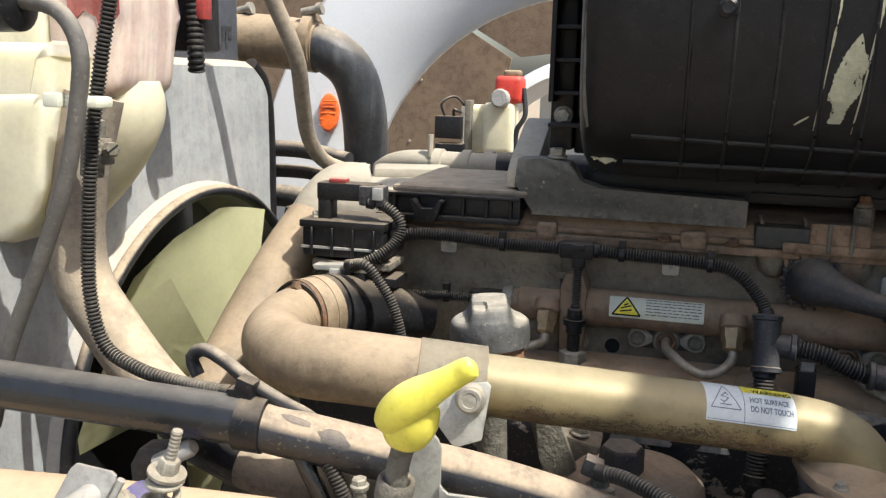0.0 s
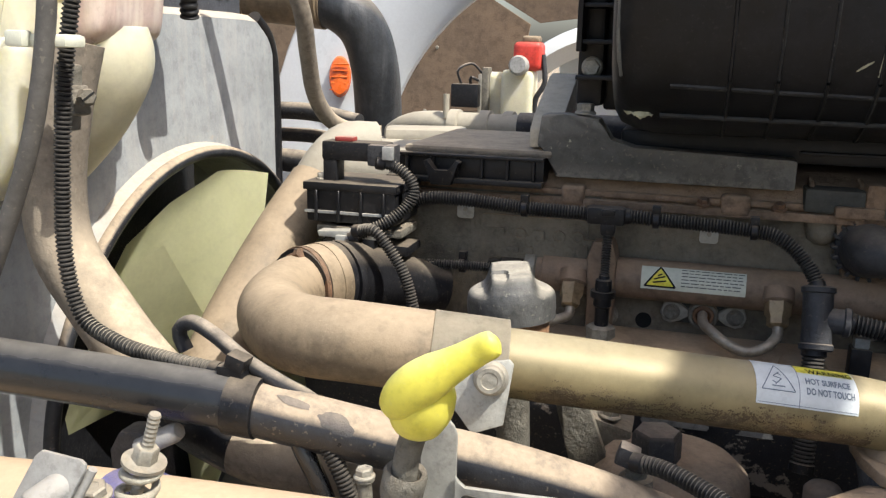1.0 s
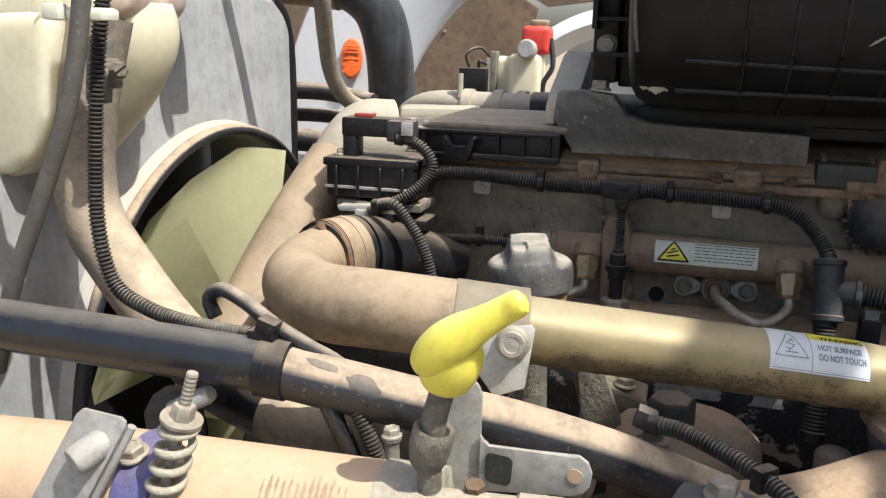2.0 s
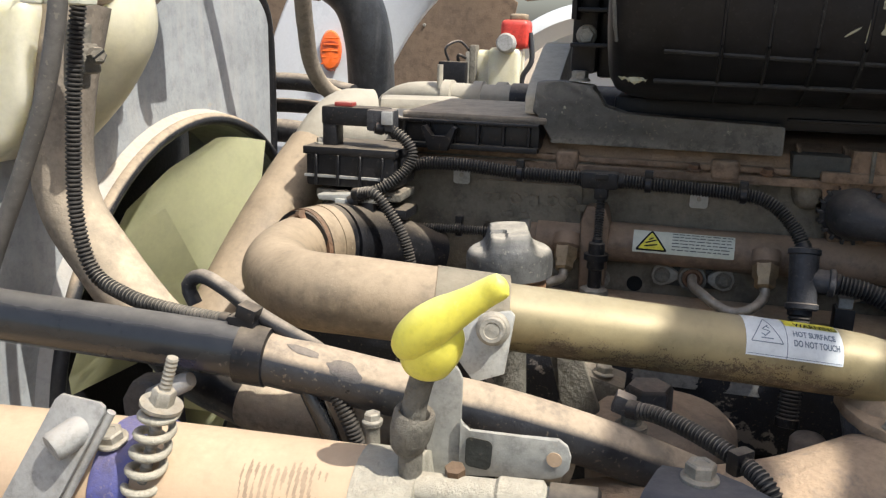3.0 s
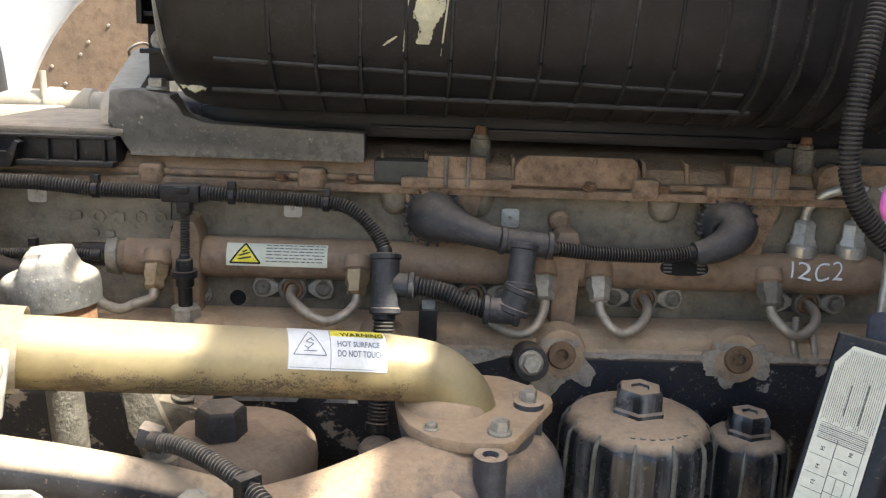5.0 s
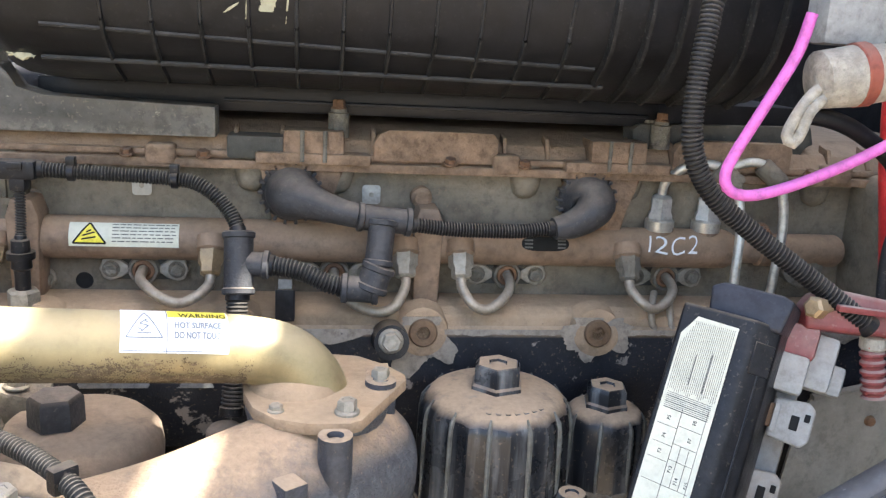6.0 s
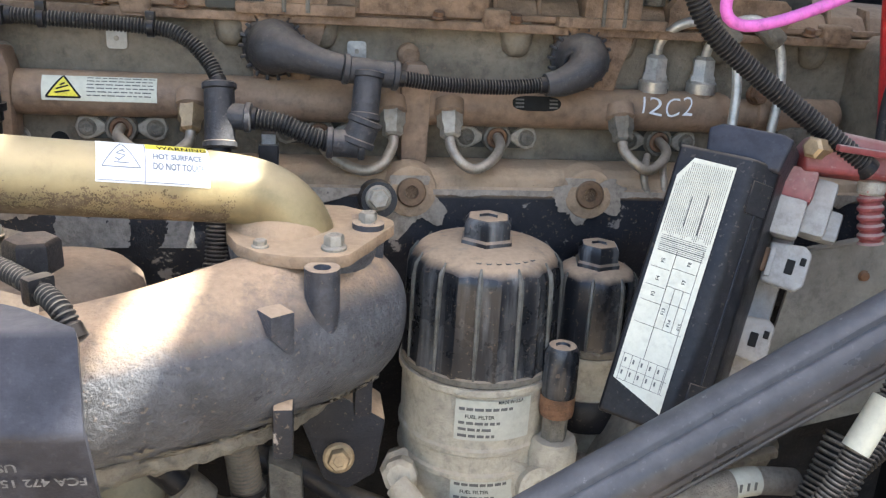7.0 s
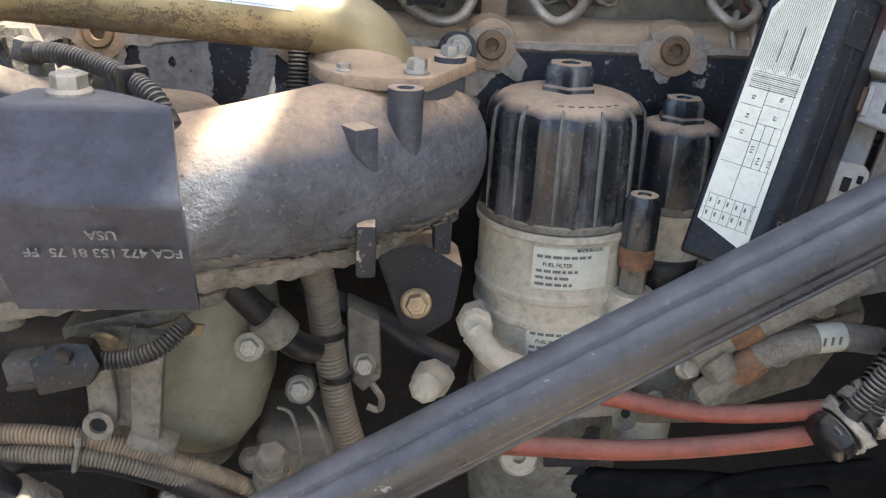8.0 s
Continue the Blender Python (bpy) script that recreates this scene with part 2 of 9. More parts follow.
M["oilcap"] = surface("grey_oil_cap", (0.085, 0.083, 0.080), 0.5, 0, 0.3, 30, 0.95, (0.42, 0.37, 0.30), 0.08, dustlow=0.55, dusthi=0.98, specks=0.5)
M["neck"] = surface("orange_brown_neck", (0.33, 0.18, 0.10), 0.6, 0, 0.2, 30, 0.4, (0.5, 0.35, 0.24), 0.06)
M["plate"] = surface("worn_grey_mount_plate", (0.076, 0.073, 0.065), 0.5, 0.1, 0.3, 20, 0.75, (0.42, 0.34, 0.25), 0.15, 0.17, (0.34, 0.33, 0.25), 70, spec=0.4, worn=0.6)
M["wpaint"] = surface("white_truck_paint", (0.78, 0.79, 0.81), 0.35, 0, 0.04, 3, 0.15, (0.7, 0.62, 0.5), 0.0, coat=0.3, grime=0.04, specks=0.0)
M["liner"] = surface("dusty_brown_liner", (0.17, 0.115, 0.075), 0.85, 0, 0.25, 6, 0.5, (0.33, 0.24, 0.16), 0.15, dustlow=0.1)
M["orange"] = surface("orange_lens", (0.75, 0.13, 0.02), 0.25, 0, 0.12, 40, 0.1, DUST, 0.05)
M["ribdust_edgelight"] = surface("dusty_rib_and_edge_light", (0.11, 0.11, 0.10), 0.5, 0, 0.6, 60, 0.3, (0.35, 0.30, 0.24), 0.1, streak=0.5, streakcol=(0.02, 0.02, 0.022))
M["conridge"] = surface("dusty_conduit_ridge", (0.034, 0.033, 0.032), 0.55, 0, 0.6, 45, 0.75, (0.40, 0.335, 0.26), 0.05, dustlow=0.30, spec=0.3)
M["redbright"] = surface("clear_red_plastic", (0.62, 0.05, 0.035), 0.4, 0, 0.2, 20, 0.2)
M["redp"] = surface("red_plastic", (0.34, 0.045, 0.04), 0.5, 0, 0.3, 20, 0.5, (0.55, 0.4, 0.3), 0.04)
M["redhose"] = surface("brick_red_hose", (0.24, 0.062, 0.038), 0.55, 0, 0.25, 25, 0.6, (0.32, 0.19, 0.14), 0.08, dustlow=0.55)
M["redcable"] = surface("red_cable", (0.55, 0.03, 0.035), 0.4, 0, 0.12, 30, 0.2, DUST, 0.03)
M["pink"] = surface("pink_cable", (0.62, 0.13, 0.46), 0.5, 0, 0.08, 30, 0.14, DUST, 0.02)
M["white"] = surface("white_label", (0.78, 0.79, 0.80), 0.45, 0, 0.05, 60, 0.12, DUST, 0.0)
M["labelwhite"] = surface("dusty_white_label", (0.66, 0.68, 0.69), 0.5, 0, 0.06, 60, 0.12, DUST, 0.0)
M["filmlabel"] = surface("grey_film_label", (0.43, 0.435, 0.375), 0.4, 0, 0.10, 60, 0.12, DUST, 0.0)
M["ivory"] = surface("ivory_label", (0.63, 0.62, 0.51), 0.5, 0, 0.06, 60, 0.1, DUST, 0.0)
M["ink"] = surface("black_ink", (0.02, 0.02, 0.02), 0.85, 0, 0.2, 60, 0, DUST, 0.0, spec=0.1)
M["greyink"] = surface("grey_ink", (0.13, 0.13, 0.125), 0.85, 0, 0.2, 60, 0, DUST, 0.0, spec=0.1)
M["slateink"] = surface("slate_grey_print", (0.20, 0.23, 0.27), 0.8, 0, 0.2, 60, 0, DUST, 0.0, spec=0.1)
M["yink"] = surface("yellow_print", (0.85, 0.72, 0.06), 0.5, 0, 0.1, 60, 0.15, DUST, 0.0)
M["greyp"] = surface("grey_plastic_clip", (0.30, 0.295, 0.285), 0.5, 0, 0.15, 30, 0.55, (0.42, 0.34, 0.26), 0.05)
M["sheet"] = surface("rusty_grey_sheet", (0.19, 0.188, 0.175), 0.5, 0.25, 0.35, 14, 0.5, (0.28, 0.22, 0.16), 0.12, 0.26, (0.19, 0.105, 0.055), 22)
M["braid"] = surface("steel_braid_hose", (0.36, 0.335, 0.30), 0.55, 0.4, 0.3, 60, 0.35, (0.38, 0.31, 0.24), 0.8, grain=700)
M["rust"] = surface("rusted_collar", (0.19, 0.10, 0.055), 0.8, 0.2, 0.5, 60, 0.4, (0.33, 0.24, 0.17), 0.3)
M["soil"] = surface("dry_sandy_ground", (0.31, 0.24, 0.17), 0.95, 0, 0.2, 2.0, 0, DUST, 0.5)
M["foil"] = surface("dirty_tape", (0.38, 0.345, 0.29), 0.7, 0, 0.4, 60, 0.3, DUST, 0.3, chips=0.12, chipcol=(0.34, 0.10, 0.08), chipscale=70)
M["flake"] = surface("bare_cream_scuff", (0.40, 0.38, 0.27), 0.8, 0, 0.25, 50, 0, DUST, 0.2)
M["tape"] = surface("dust_faded_strap", (0.50, 0.43, 0.33), 0.7, 0.0, 0.2, 20, 0.6, (0.50, 0.42, 0.31), 0.08)
M["redcap"] = surface("dust_faded_red_cover", (0.22, 0.045, 0.045), 0.5, 0, 0.35, 20, 1.0, (0.45, 0.34, 0.29), 0.05, dustlow=0.3)
M["ledge"] = surface("dust_caked_ledge", (0.33, 0.23, 0.15), 0.9, 0, 0.35, 20, 0.9, (0.47, 0.33, 0.21), 0.25, dustlow=0.1, chips=0.08, chipcol=(0.06, 0.055, 0.055), chipscale=34)
M["felt"] = surface("black_insulation_mat", (0.009, 0.009, 0.010), 0.95, 0, 0.3, 14, 0.2, (0.06, 0.05, 0.04), 0.2, spec=0.03, dustlow=0.8, specks=0.1)
M["greyhose"] = surface("grey_dusted_hose", (0.10, 0.092, 0.085), 0.65, 0, 0.25, 30, 0.9, (0.40, 0.34, 0.27), 0.06, dustlow=0.45, dusthi=0.9, grime=0.3)
M["blueblack"] = surface("blue_black_tank", (0.055, 0.06, 0.075), 0.6, 0, 0.25, 20, 0.7, (0.36, 0.30, 0.24), 0.1, dustlow=0.3)
M["sunalu"] = surface("sun_bleached_casting", (0.38, 0.34, 0.275), 0.65, 0, 0.2, 16, 0.5, (0.47, 0.39, 0.29), 0.08, grime=0.18, specks=0.1)
M["platedark"] = surface("worn_black_mount_plate", (0.055, 0.056, 0.050), 0.55, 0.1, 0.3, 20, 0.5, (0.3, 0.24, 0.18), 0.12, 0.2, (0.24, 0.22, 0.17), 60, spec=0.3)
M["fadedprint"] = surface("faded_white_print", (0.15, 0.15, 0.155), 0.6, 0, 0.4, 90, 0.14, DUST, 0.0, grime=1.0)
M["yellowwire"] = surface("yellow_wire", (0.8, 0.6, 0.05), 0.45, 0, 0.1, 60, 0.1)
M["bluewire"] = surface("blue_wire", (0.04, 0.12, 0.4), 0.45, 0, 0.1, 60, 0.1)
M["blue"] = surface("blue_paint_band", (0.045, 0.06, 0.25), 0.5, 0, 0.2, 30, 0.3)


# ---- mesh helpers ----
def mesh_object(name, bm, material, smooth=38.0):
    me = bpy.data.meshes.new(name)
    bmesh.ops.recalc_face_normals(bm, faces=bm.faces)
    bm.to_mesh(me)
    bm.free()
    me.polygons.foreach_set("use_smooth", [True] * len(me.polygons))
    me.set_sharp_from_angle(angle=radians(smooth))
    me.materials.append(M[material])
    if material == "conduit":
        me.materials.append(M["conridge"])
    elif any(p.material_index for p in me.polygons):
        me.materials.append(M[material])
    return new(name, me)


def thing(name, at, label, category, group="", kind=""):
    ob = new(name)
    ob.empty_display_size = 0.02
    ob.location = at
    return tagged(ob, label, category, group, kind)


def part(name, bm, material, parent, label=""):
    ob = mesh_object(name, bm, material)
    ob.parent = parent
    if parent.type == "EMPTY":
        ob.matrix_parent_inverse = Matrix.Translation(-parent.location)
    return tagged(ob, label)


def solo(name, bm, material, label, category, group="", kind=""):
    return tagged(mesh_object(name, bm, material), label, category, group, kind)


def towards(at, way, turn=0.0):
    """A pose at a place with its z axis along the way given."""
    return Matrix.Translation(at) @ Vector(way).to_track_quat("Z", "Y").to_matrix().to_4x4() @ Matrix.Rotation(radians(turn), 4, "Z")


def spline(pts, step):
    """Points at even steps along a smooth line through pts, with any extra values carried along."""
    p = np.array(pts, float)
    if len(p) == 2:
        n = max(2, int(np.linalg.norm(p[1, :3] - p[0, :3]) / step) + 1)
        return [p[0] + (p[1] - p[0]) * k for k in np.linspace(0, 1, n)]
    q = np.vstack([2 * p[0] - p[1], p, 2 * p[-1] - p[-2]])
    dense = []
    for i in range(1, len(q) - 2):
        a, b, c, d = q[i - 1:i + 3]
        for s in np.linspace(0, 1, 24, endpoint=False):
            dense.append(0.5 * (2 * b + (c - a) * s + (2 * a - 5 * b + 4 * c - d) * s * s + (3 * b - a - 3 * c + d) * s ** 3))
    dense.append(p[-1])
    dense = np.array(dense)
    run = np.concatenate([[0], np.cumsum(np.linalg.norm(np.diff(dense[:, :3], axis=0), axis=1))])
    n = max(3, int(run[-1] / step) + 1)
    at = np.linspace(0, run[-1], n)
    return [np.array([np.interp(s, run, dense[:, k]) for k in range(dense.shape[1])]) for s in at]


def sweep(bm, line, radius, seg=16, caps=True, squash=1.0, up=(0, 0, 1)):
    """A round skin along a line; radius a number or one for each point."""
    line = [Vector(p[:3]) for p in line]
    n = len(line)
    way = [(line[min(i + 1, n - 1)] - line[max(i - 1, 0)]).normalized() for i in range(n)]
    side = way[0].cross(Vector(up))
    if side.length < 0.05:
        side = way[0].cross(Vector((1, 0, 0)))
    side.normalize()
    rings = []
    for i in range(n):
        side = (side - way[i] * side.dot(way[i])).normalized()
        high = side.cross(way[i])
        r = radius[i] if hasattr(radius, "__len__") else radius
        rings.append([bm.verts.new(line[i] + side * (r * math.cos(a)) + high * (r * squash * math.sin(a)))
                      for a in (2 * math.pi * k / seg for k in range(seg))])
    for a, b in zip(rings, rings[1:]):
        for k in range(seg):
            bm.faces.new((a[k], a[(k + 1) % seg], b[(k + 1) % seg], b[k]))
    if caps:
        bm.faces.new(rings[0][::-1])
        bm.faces.new(rings[-1])
    return bm


def hose_bm(pts, r, step=0.008, seg=16, squash=1.0):
    line = spline(pts, step)
    rad = [p[3] for p in line] if len(pts[0]) > 3 else r
    return sweep(bmesh.new(), line, rad, seg, squash=squash)


def ribbed_bm(pts, r, pitch=0.0046, depth=0.0013, seg=14):
    """Corrugated tube: rings of square section along the line."""
    line = spline(pts, pitch / 4)
    wave = (0, -depth, -depth, 0)
    bm = sweep(bmesh.new(), line, [r + wave[i % 4] for i in range(len(line))], seg)
    bm.faces.ensure_lookup_table()
    for i in range(len(line) - 1):
        if i % 4 in (0, 3):
            for k in range(seg):
                bm.faces[i * seg + k].material_index = 1
    return bm


def lathe(bm, profile, m=Matrix(), seg=32, wobble=None):
    """A turned form: profile of (radius, height) about the pose's z axis."""
    rings = []
    for r, h in profile:
        if r < 1e-6:
            rings.append([bm.verts.new(m @ Vector((0, 0, h)))])
        else:
            rings.append([bm.verts.new(m @ Vector(((r + (wobble(a, h) if wobble else 0)) * math.cos(a), (r + (wobble(a, h) if wobble else 0)) * math.sin(a), h)))
                          for a in (2 * math.pi * k / seg for k in range(seg))])
    for a, b in zip(rings, rings[1:]):
        for k in range(seg):
            j = (k + 1) % seg
            if len(a) == 1 and len(b) > 1:
                bm.faces.new((a[0], b[j], b[k]))
            elif len(b) == 1 and len(a) > 1:
                bm.faces.new((a[k], a[j], b[0]))
            elif len(a) > 1:
                bm.faces.new((a[k], a[j], b[j], b[k]))
    for end in (rings[0], rings[-1]):
        if len(end) > 2:
            bm.faces.new(end)
    return bm


def slab(bm, size, m, bevel=0.0015, seg=2):
    """A block of that size about the pose, with rounded edges."""
    made = bmesh.ops.create_cube(bm, size=1.0, matrix=m @ Matrix.Diagonal((*size, 1)))
    if bevel > 0:
        edges = list({e for v in made["verts"] for e in v.link_edges})
        bmesh.ops.bevel(bm, geom=edges, offset=bevel, segments=seg, affect="EDGES", profile=0.6)
    return bm


def between(bm, lo, hi, bevel=0.0015, seg=2):
    lo, hi = Vector(lo), Vector(hi)
    return slab(bm, hi - lo, Matrix.Translation((lo + hi) / 2), bevel, seg)


def prism(bm, outline, depth, m, bevel=0.0012, seg=2):
    """An outline in the pose's xy plane, given thickness along its z."""
    bottom = [bm.verts.new(m @ Vector((x, y, 0))) for x, y in outline]
    top = [bm.verts.new(m @ Vector((x, y, depth))) for x, y in outline]
    n = len(outline)
    faces = [bm.faces.new(bottom[::-1]), bm.faces.new(top)]
    faces += [bm.faces.new((bottom[k], bottom[(k + 1) % n], top[(k + 1) % n], top[k])) for k in range(n)]
    if bevel > 0:
        bmesh.ops.bevel(bm, geom=list({e for f in faces for e in f.edges}), offset=bevel, segments=seg, affect="EDGES", profile=0.6)
    return bm


def rounded(w, h, r, n=5):
    """The outline of a rectangle with round corners about the origin."""
    out = []
    for cx, cy, a0 in ((w / 2 - r, h / 2 - r, 0), (r - w / 2, h / 2 - r, 90), (r - w / 2, r - h / 2, 180), (w / 2 - r, r - h / 2, 270)):
        for k in range(n + 1):
            a = radians(a0 + 90 * k / n)
            out.append((cx + r * math.cos(a), cy + r * math.sin(a)))
    return out


def bolt_bm(at, way, flats=0.013, high=0.008, washer=1.25, turn=10.0, dish=True):
    """A hexagon head with a flange washer, its top slightly dished."""
    m = towards(at, way, turn)
    bm = bmesh.new()
    r = flats / 2 / math.cos(math.pi / 6)
    lathe(bm, [(0, 0), (flats * washer / 2 * 1.15, 0), (flats * washer / 2 * 1.15, high * 0.16), (flats * washer / 2, high * 0.3), (0, high * 0.3)], m, 20)
    lathe(bm, [(0, high * 0.2), (r, high * 0.2), (r, high * 0.88), (r * 0.86, high), (r * 0.55, high), (r * 0.5, high * 0.94), (0, high * 0.93)], m, 6)
    return bm


def text_bm(body, size, place, spacing=1.0, bold=0.02):
    """Lettering in the built-in font; place(x, y, lift) gives the point in space."""
    cu = bpy.data.curves.new("lettering", "FONT")
    cu.body, cu.size, cu.align_x, cu.align_y, cu.resolution_u, cu.space_character = body, size, "LEFT", "CENTER", 3, spacing
    cu.offset = size * bold
    ob = new("lettering", cu)
    me = bpy.data.meshes.new_from_object(ob.evaluated_get(bpy.context.evaluated_depsgraph_get()))
    bpy.data.objects.remove(ob)
    bm = bmesh.new()
    bm.from_mesh(me)
    bpy.data.meshes.remove(me)
    bmesh.ops.subdivide_edges(bm, edges=[e for e in bm.edges if e.calc_length() > size * 0.5], cuts=2)
    for v in bm.verts:
        v.co = place(v.co.x, v.co.y, 0.0)
    return bm


def card(bm, x0, y0, x1, y1, place, nx=1, ny=1, lift=0.0):
    """A patch laid on a surface by place(x, y, lift)."""
    grid = [[bm.verts.new(place(x0 + (x1 - x0) * i / nx, y0 + (y1 - y0) * j / ny, lift)) for i in range(nx + 1)] for j in range(ny + 1)]
    for j in range(ny):
        for i in range(nx):
            bm.faces.new((grid[j][i], grid[j][i + 1], grid[j + 1][i + 1], grid[j + 1][i]))
    return bm


def stroke(bm, place, p, q, w, lift, n=8):
    """A drawn line from p to q on a curved surface."""
    d = (Vector(q) - Vector(p)).normalized()
    side = Vector((-d.y, d.x)) * (w / 2)
    pts = [Vector(p).lerp(Vector(q), k / n) for k in range(n + 1)]
    rows = [(bm.verts.new(place(*(c + side), lift)), bm.verts.new(place(*(c - side), lift))) for c in pts]
    for a, b in zip(rows, rows[1:]):
        bm.faces.new((a[0], a[1], b[1], b[0]))


def wedge(bm, place, a, b, c, lift, n=8):
    """A filled triangle with its base a-b and tip c on a curved surface."""
    a, b, c = Vector(a), Vector(b), Vector(c)
    rows = [(bm.verts.new(place(*a.lerp(c, k / n * 0.98), lift)), bm.verts.new(place(*b.lerp(c, k / n * 0.98), lift))) for k in range(n + 1)]
    for p, q in zip(rows, rows[1:]):
        bm.faces.new((p[0], p[1], q[1], q[0]))


def ragged(bm, much):
    """Uneven cast edges."""
    for v in bm.verts:
        v.co += Vector((noise.noise(v.co * 90), noise.noise(v.co * 90 + Vector((7, 3, 1))), noise.noise(v.co * 110 + Vector((1, 9, 4))))) * much
    return bm


def flat_on(m):
    return lambda x, y, lift: m @ Vector((x, y, lift))


# ---- setting: ground, added sun-blocking wall, neighbour truck ----
bm = bmesh.new()
bmesh.ops.create_grid(bm, x_segments=60, y_segments=60, size=400)
for v in bm.verts:
    if v.co.length > 6:
        v.co.z = 0.25 * noise.noise(v.co * 0.03)
solo("ground", bm, "soil", "dry sandy yard ground", "ground", kind="structure")

# unseen wall with a strip above a slit, added to cut the sun patches
bm = bmesh.new()
between(bm, (1.00, -1.15, 0.55), (1.06, 2.05, 2.742), 0.01)
between(bm, (1.00, -1.15, 2.800), (1.004, 2.05, 3.012), 0.001)
for y in (-1.15, 1.95):
    between(bm, (1.00, y, 2.70), (1.02, y + 0.1, 2.94), 0.004)
for y in (-1.1, 1.9):
    between(bm, (1.02, y, 0.0), (1.06, y + 0.1, 0.57), 0.004)
solo("wall_sun_screen", bm, "wpaint", "unseen white wall with a raised strip, added to shape the sunlight", "cab wall", kind="structure")

# far fender of the truck parked alongside
def arch_sheet(cx, cz, r_in, r_out, a0, a1, y, deep, n=40):
    """A curved fender band round a wheel opening, with a rolled inner lip."""
    bm = bmesh.new()
    rings = []
    for k in range(n + 1):
        a = radians(a0 + (a1 - a0) * k / n)
        row = []
        for r, dy in ((r_in, 0.03), (r_in, 0.012), (r_in + 0.012, 0.0), ((r_in + r_out) / 2, -0.03), (r_out - 0.02, -0.01), (r_out, 0.03), (r_out, deep)):
            row.append(bm.verts.new((cx + r * math.cos(a), y + dy, cz + r * math.sin(a))))
        rings.append(row)
    for a, b in zip(rings, rings[1:]):
        for i in range(len(a) - 1):
            bm.faces.new((a[i], a[i + 1], b[i + 1], b[i]))
    return bm


fender = thing("truck_fender", (-0.2, 1.75, 0.0), "white curved truck fender with wheel arch", "fender")
part("arch", arch_sheet(-0.06, 1.42, 0.445, 0.70, 20, 178, 1.75, 0.16), "wpaint", fender)
bm = bmesh.new()
between(bm, (-0.80, 1.76, 0.0), (-0.50, 1.9, 1.45), 0.03, 3)
part("side_panel", bm, "wpaint", fender)
lens = part("marker_lamp", lathe(bmesh.new(), [(0.034, 0), (0.034, 0.006), (0.030, 0.012), (0, 0.016)],
            towards((-0.571, 1.722, 1.634), (0.25, -1, 0.15)) @ Matrix.Diagonal((0.62, 1.15, 1, 1)), 28), "orange", fender, "orange oval side marker lamp")
bm = bmesh.new()
for k in range(5):
    slab(bm, (0.03, 0.003, 0.0035), towards((-0.571 + 0.002 * k, 1.708, 1.61 + 0.012 * k), (0.25, -1, 0.15)), 0.0008, 1)
part("lens_rib", bm, "orange", lens)

# wheel liner of that truck: folded sheets with rivets
liner = thing("wheel_liner", (-0.4, 2.97, 0.0), "dusty brown riveted inner wheel liner", "liner")
def sheet(outline, y0, tilt, material="liner"):
    bm = bmesh.new()
    outline = [(0.102 + (x - 0.102) * 1.30, max(0.0, 1.713 + (z - 1.713) * 1.30)) for x, z in outline]
    return prism(bm, outline, 0.006, Matrix(((1, 0, 0, 0), (tilt, 0, 1, y0), (0, 1, 0, 0), (0, 0, 0, 1))), 0.001, 1)
part("panel", sheet([(-1.1, 0.0), (-0.24, 0.0), (-0.27, 1.5), (-0.33, 1.66), (-0.312, 1.76), (-0.43, 1.83), (-0.75, 2.2), (-1.1, 2.2)], 2.97, 0.0), "liner", liner)
part("panel", sheet([(-0.43, 1.84), (-0.30, 1.765), (-0.02, 1.80), (0.2, 1.9), (0.2, 2.3), (-0.6, 2.3)], 3.05, 0.0), "liner", liner)
for x, z in ((-0.69, 1.60), (-0.66, 1.56), (-0.62, 1.63), (-0.58, 1.54), (-0.60, 1.66), (-0.70, 1.68), (-0.55, 1.70), (-0.64, 1.50)):
    part("rivet", lathe(bmesh.new(), [(0.006, 0), (0.005, 0.004), (0, 0.005)], towards((0.102 + (x - 0.102) * 1.3, 2.97, 1.713 + (z - 1.713) * 1.3), (0, -1, 0)), 10), "bolt", liner)

bottle = thing("coolant_bottle", (-0.44, 2.8, 1.2), "cream coolant bottle with red filler and grey cap", "coolant bottle")
part("body", slab(bmesh.new(), (0.10, 0.10, 0.16), Matrix.Translation((-0.432, 2.80, 1.555)), 0.02, 3), "cream", bottle)
part("side_chamber", slab(bmesh.new(), (0.10, 0.09, 0.15), Matrix.Translation((-0.505, 2.83, 1.55)), 0.02, 3), "cream", bottle)
part("red_filler", slab(bmesh.new(), (0.085, 0.09, 0.085), Matrix.Translation((-0.405, 2.80, 1.675)), 0.018, 3), "redbright", bottle, "red upper half of the bottle")
part("neck", slab(bmesh.new(), (0.050, 0.06, 0.022), Matrix.Translation((-0.398, 2.80, 1.724)), 0.008, 3), "golddust", bottle)
part("cap", lathe(bmesh.new(), [(0.03, 0), (0.03, 0.02), (0.024, 0.03), (0, 0.03)], towards((-0.424, 2.75, 1.647), (0, -1, 0.1)), 14), "greyp", bottle, "grey ribbed cap")
part("stand", slab(bmesh.new(), (0.06, 0.06, 1.5), Matrix.Translation((-0.46, 2.83, 0.75)), 0.01), "blackp", bottle)
part("hose", hose_bm([(-0.36, 2.78, 1.68), (-0.35, 2.77, 1.6), (-0.375, 2.77, 1.55), (-0.38, 2.78, 1.48)], 0.008, 0.01, 10), "rubber", bottle)
jb = thing("junction_box", (-0.59, 2.75, 1.2), "black junction box with dusty wires", "junction box")
part("body", slab(bmesh.new(), (0.085, 0.06, 0.07), Matrix.Translation((-0.585, 2.75, 1.555)), 0.006), "blackp", jb)
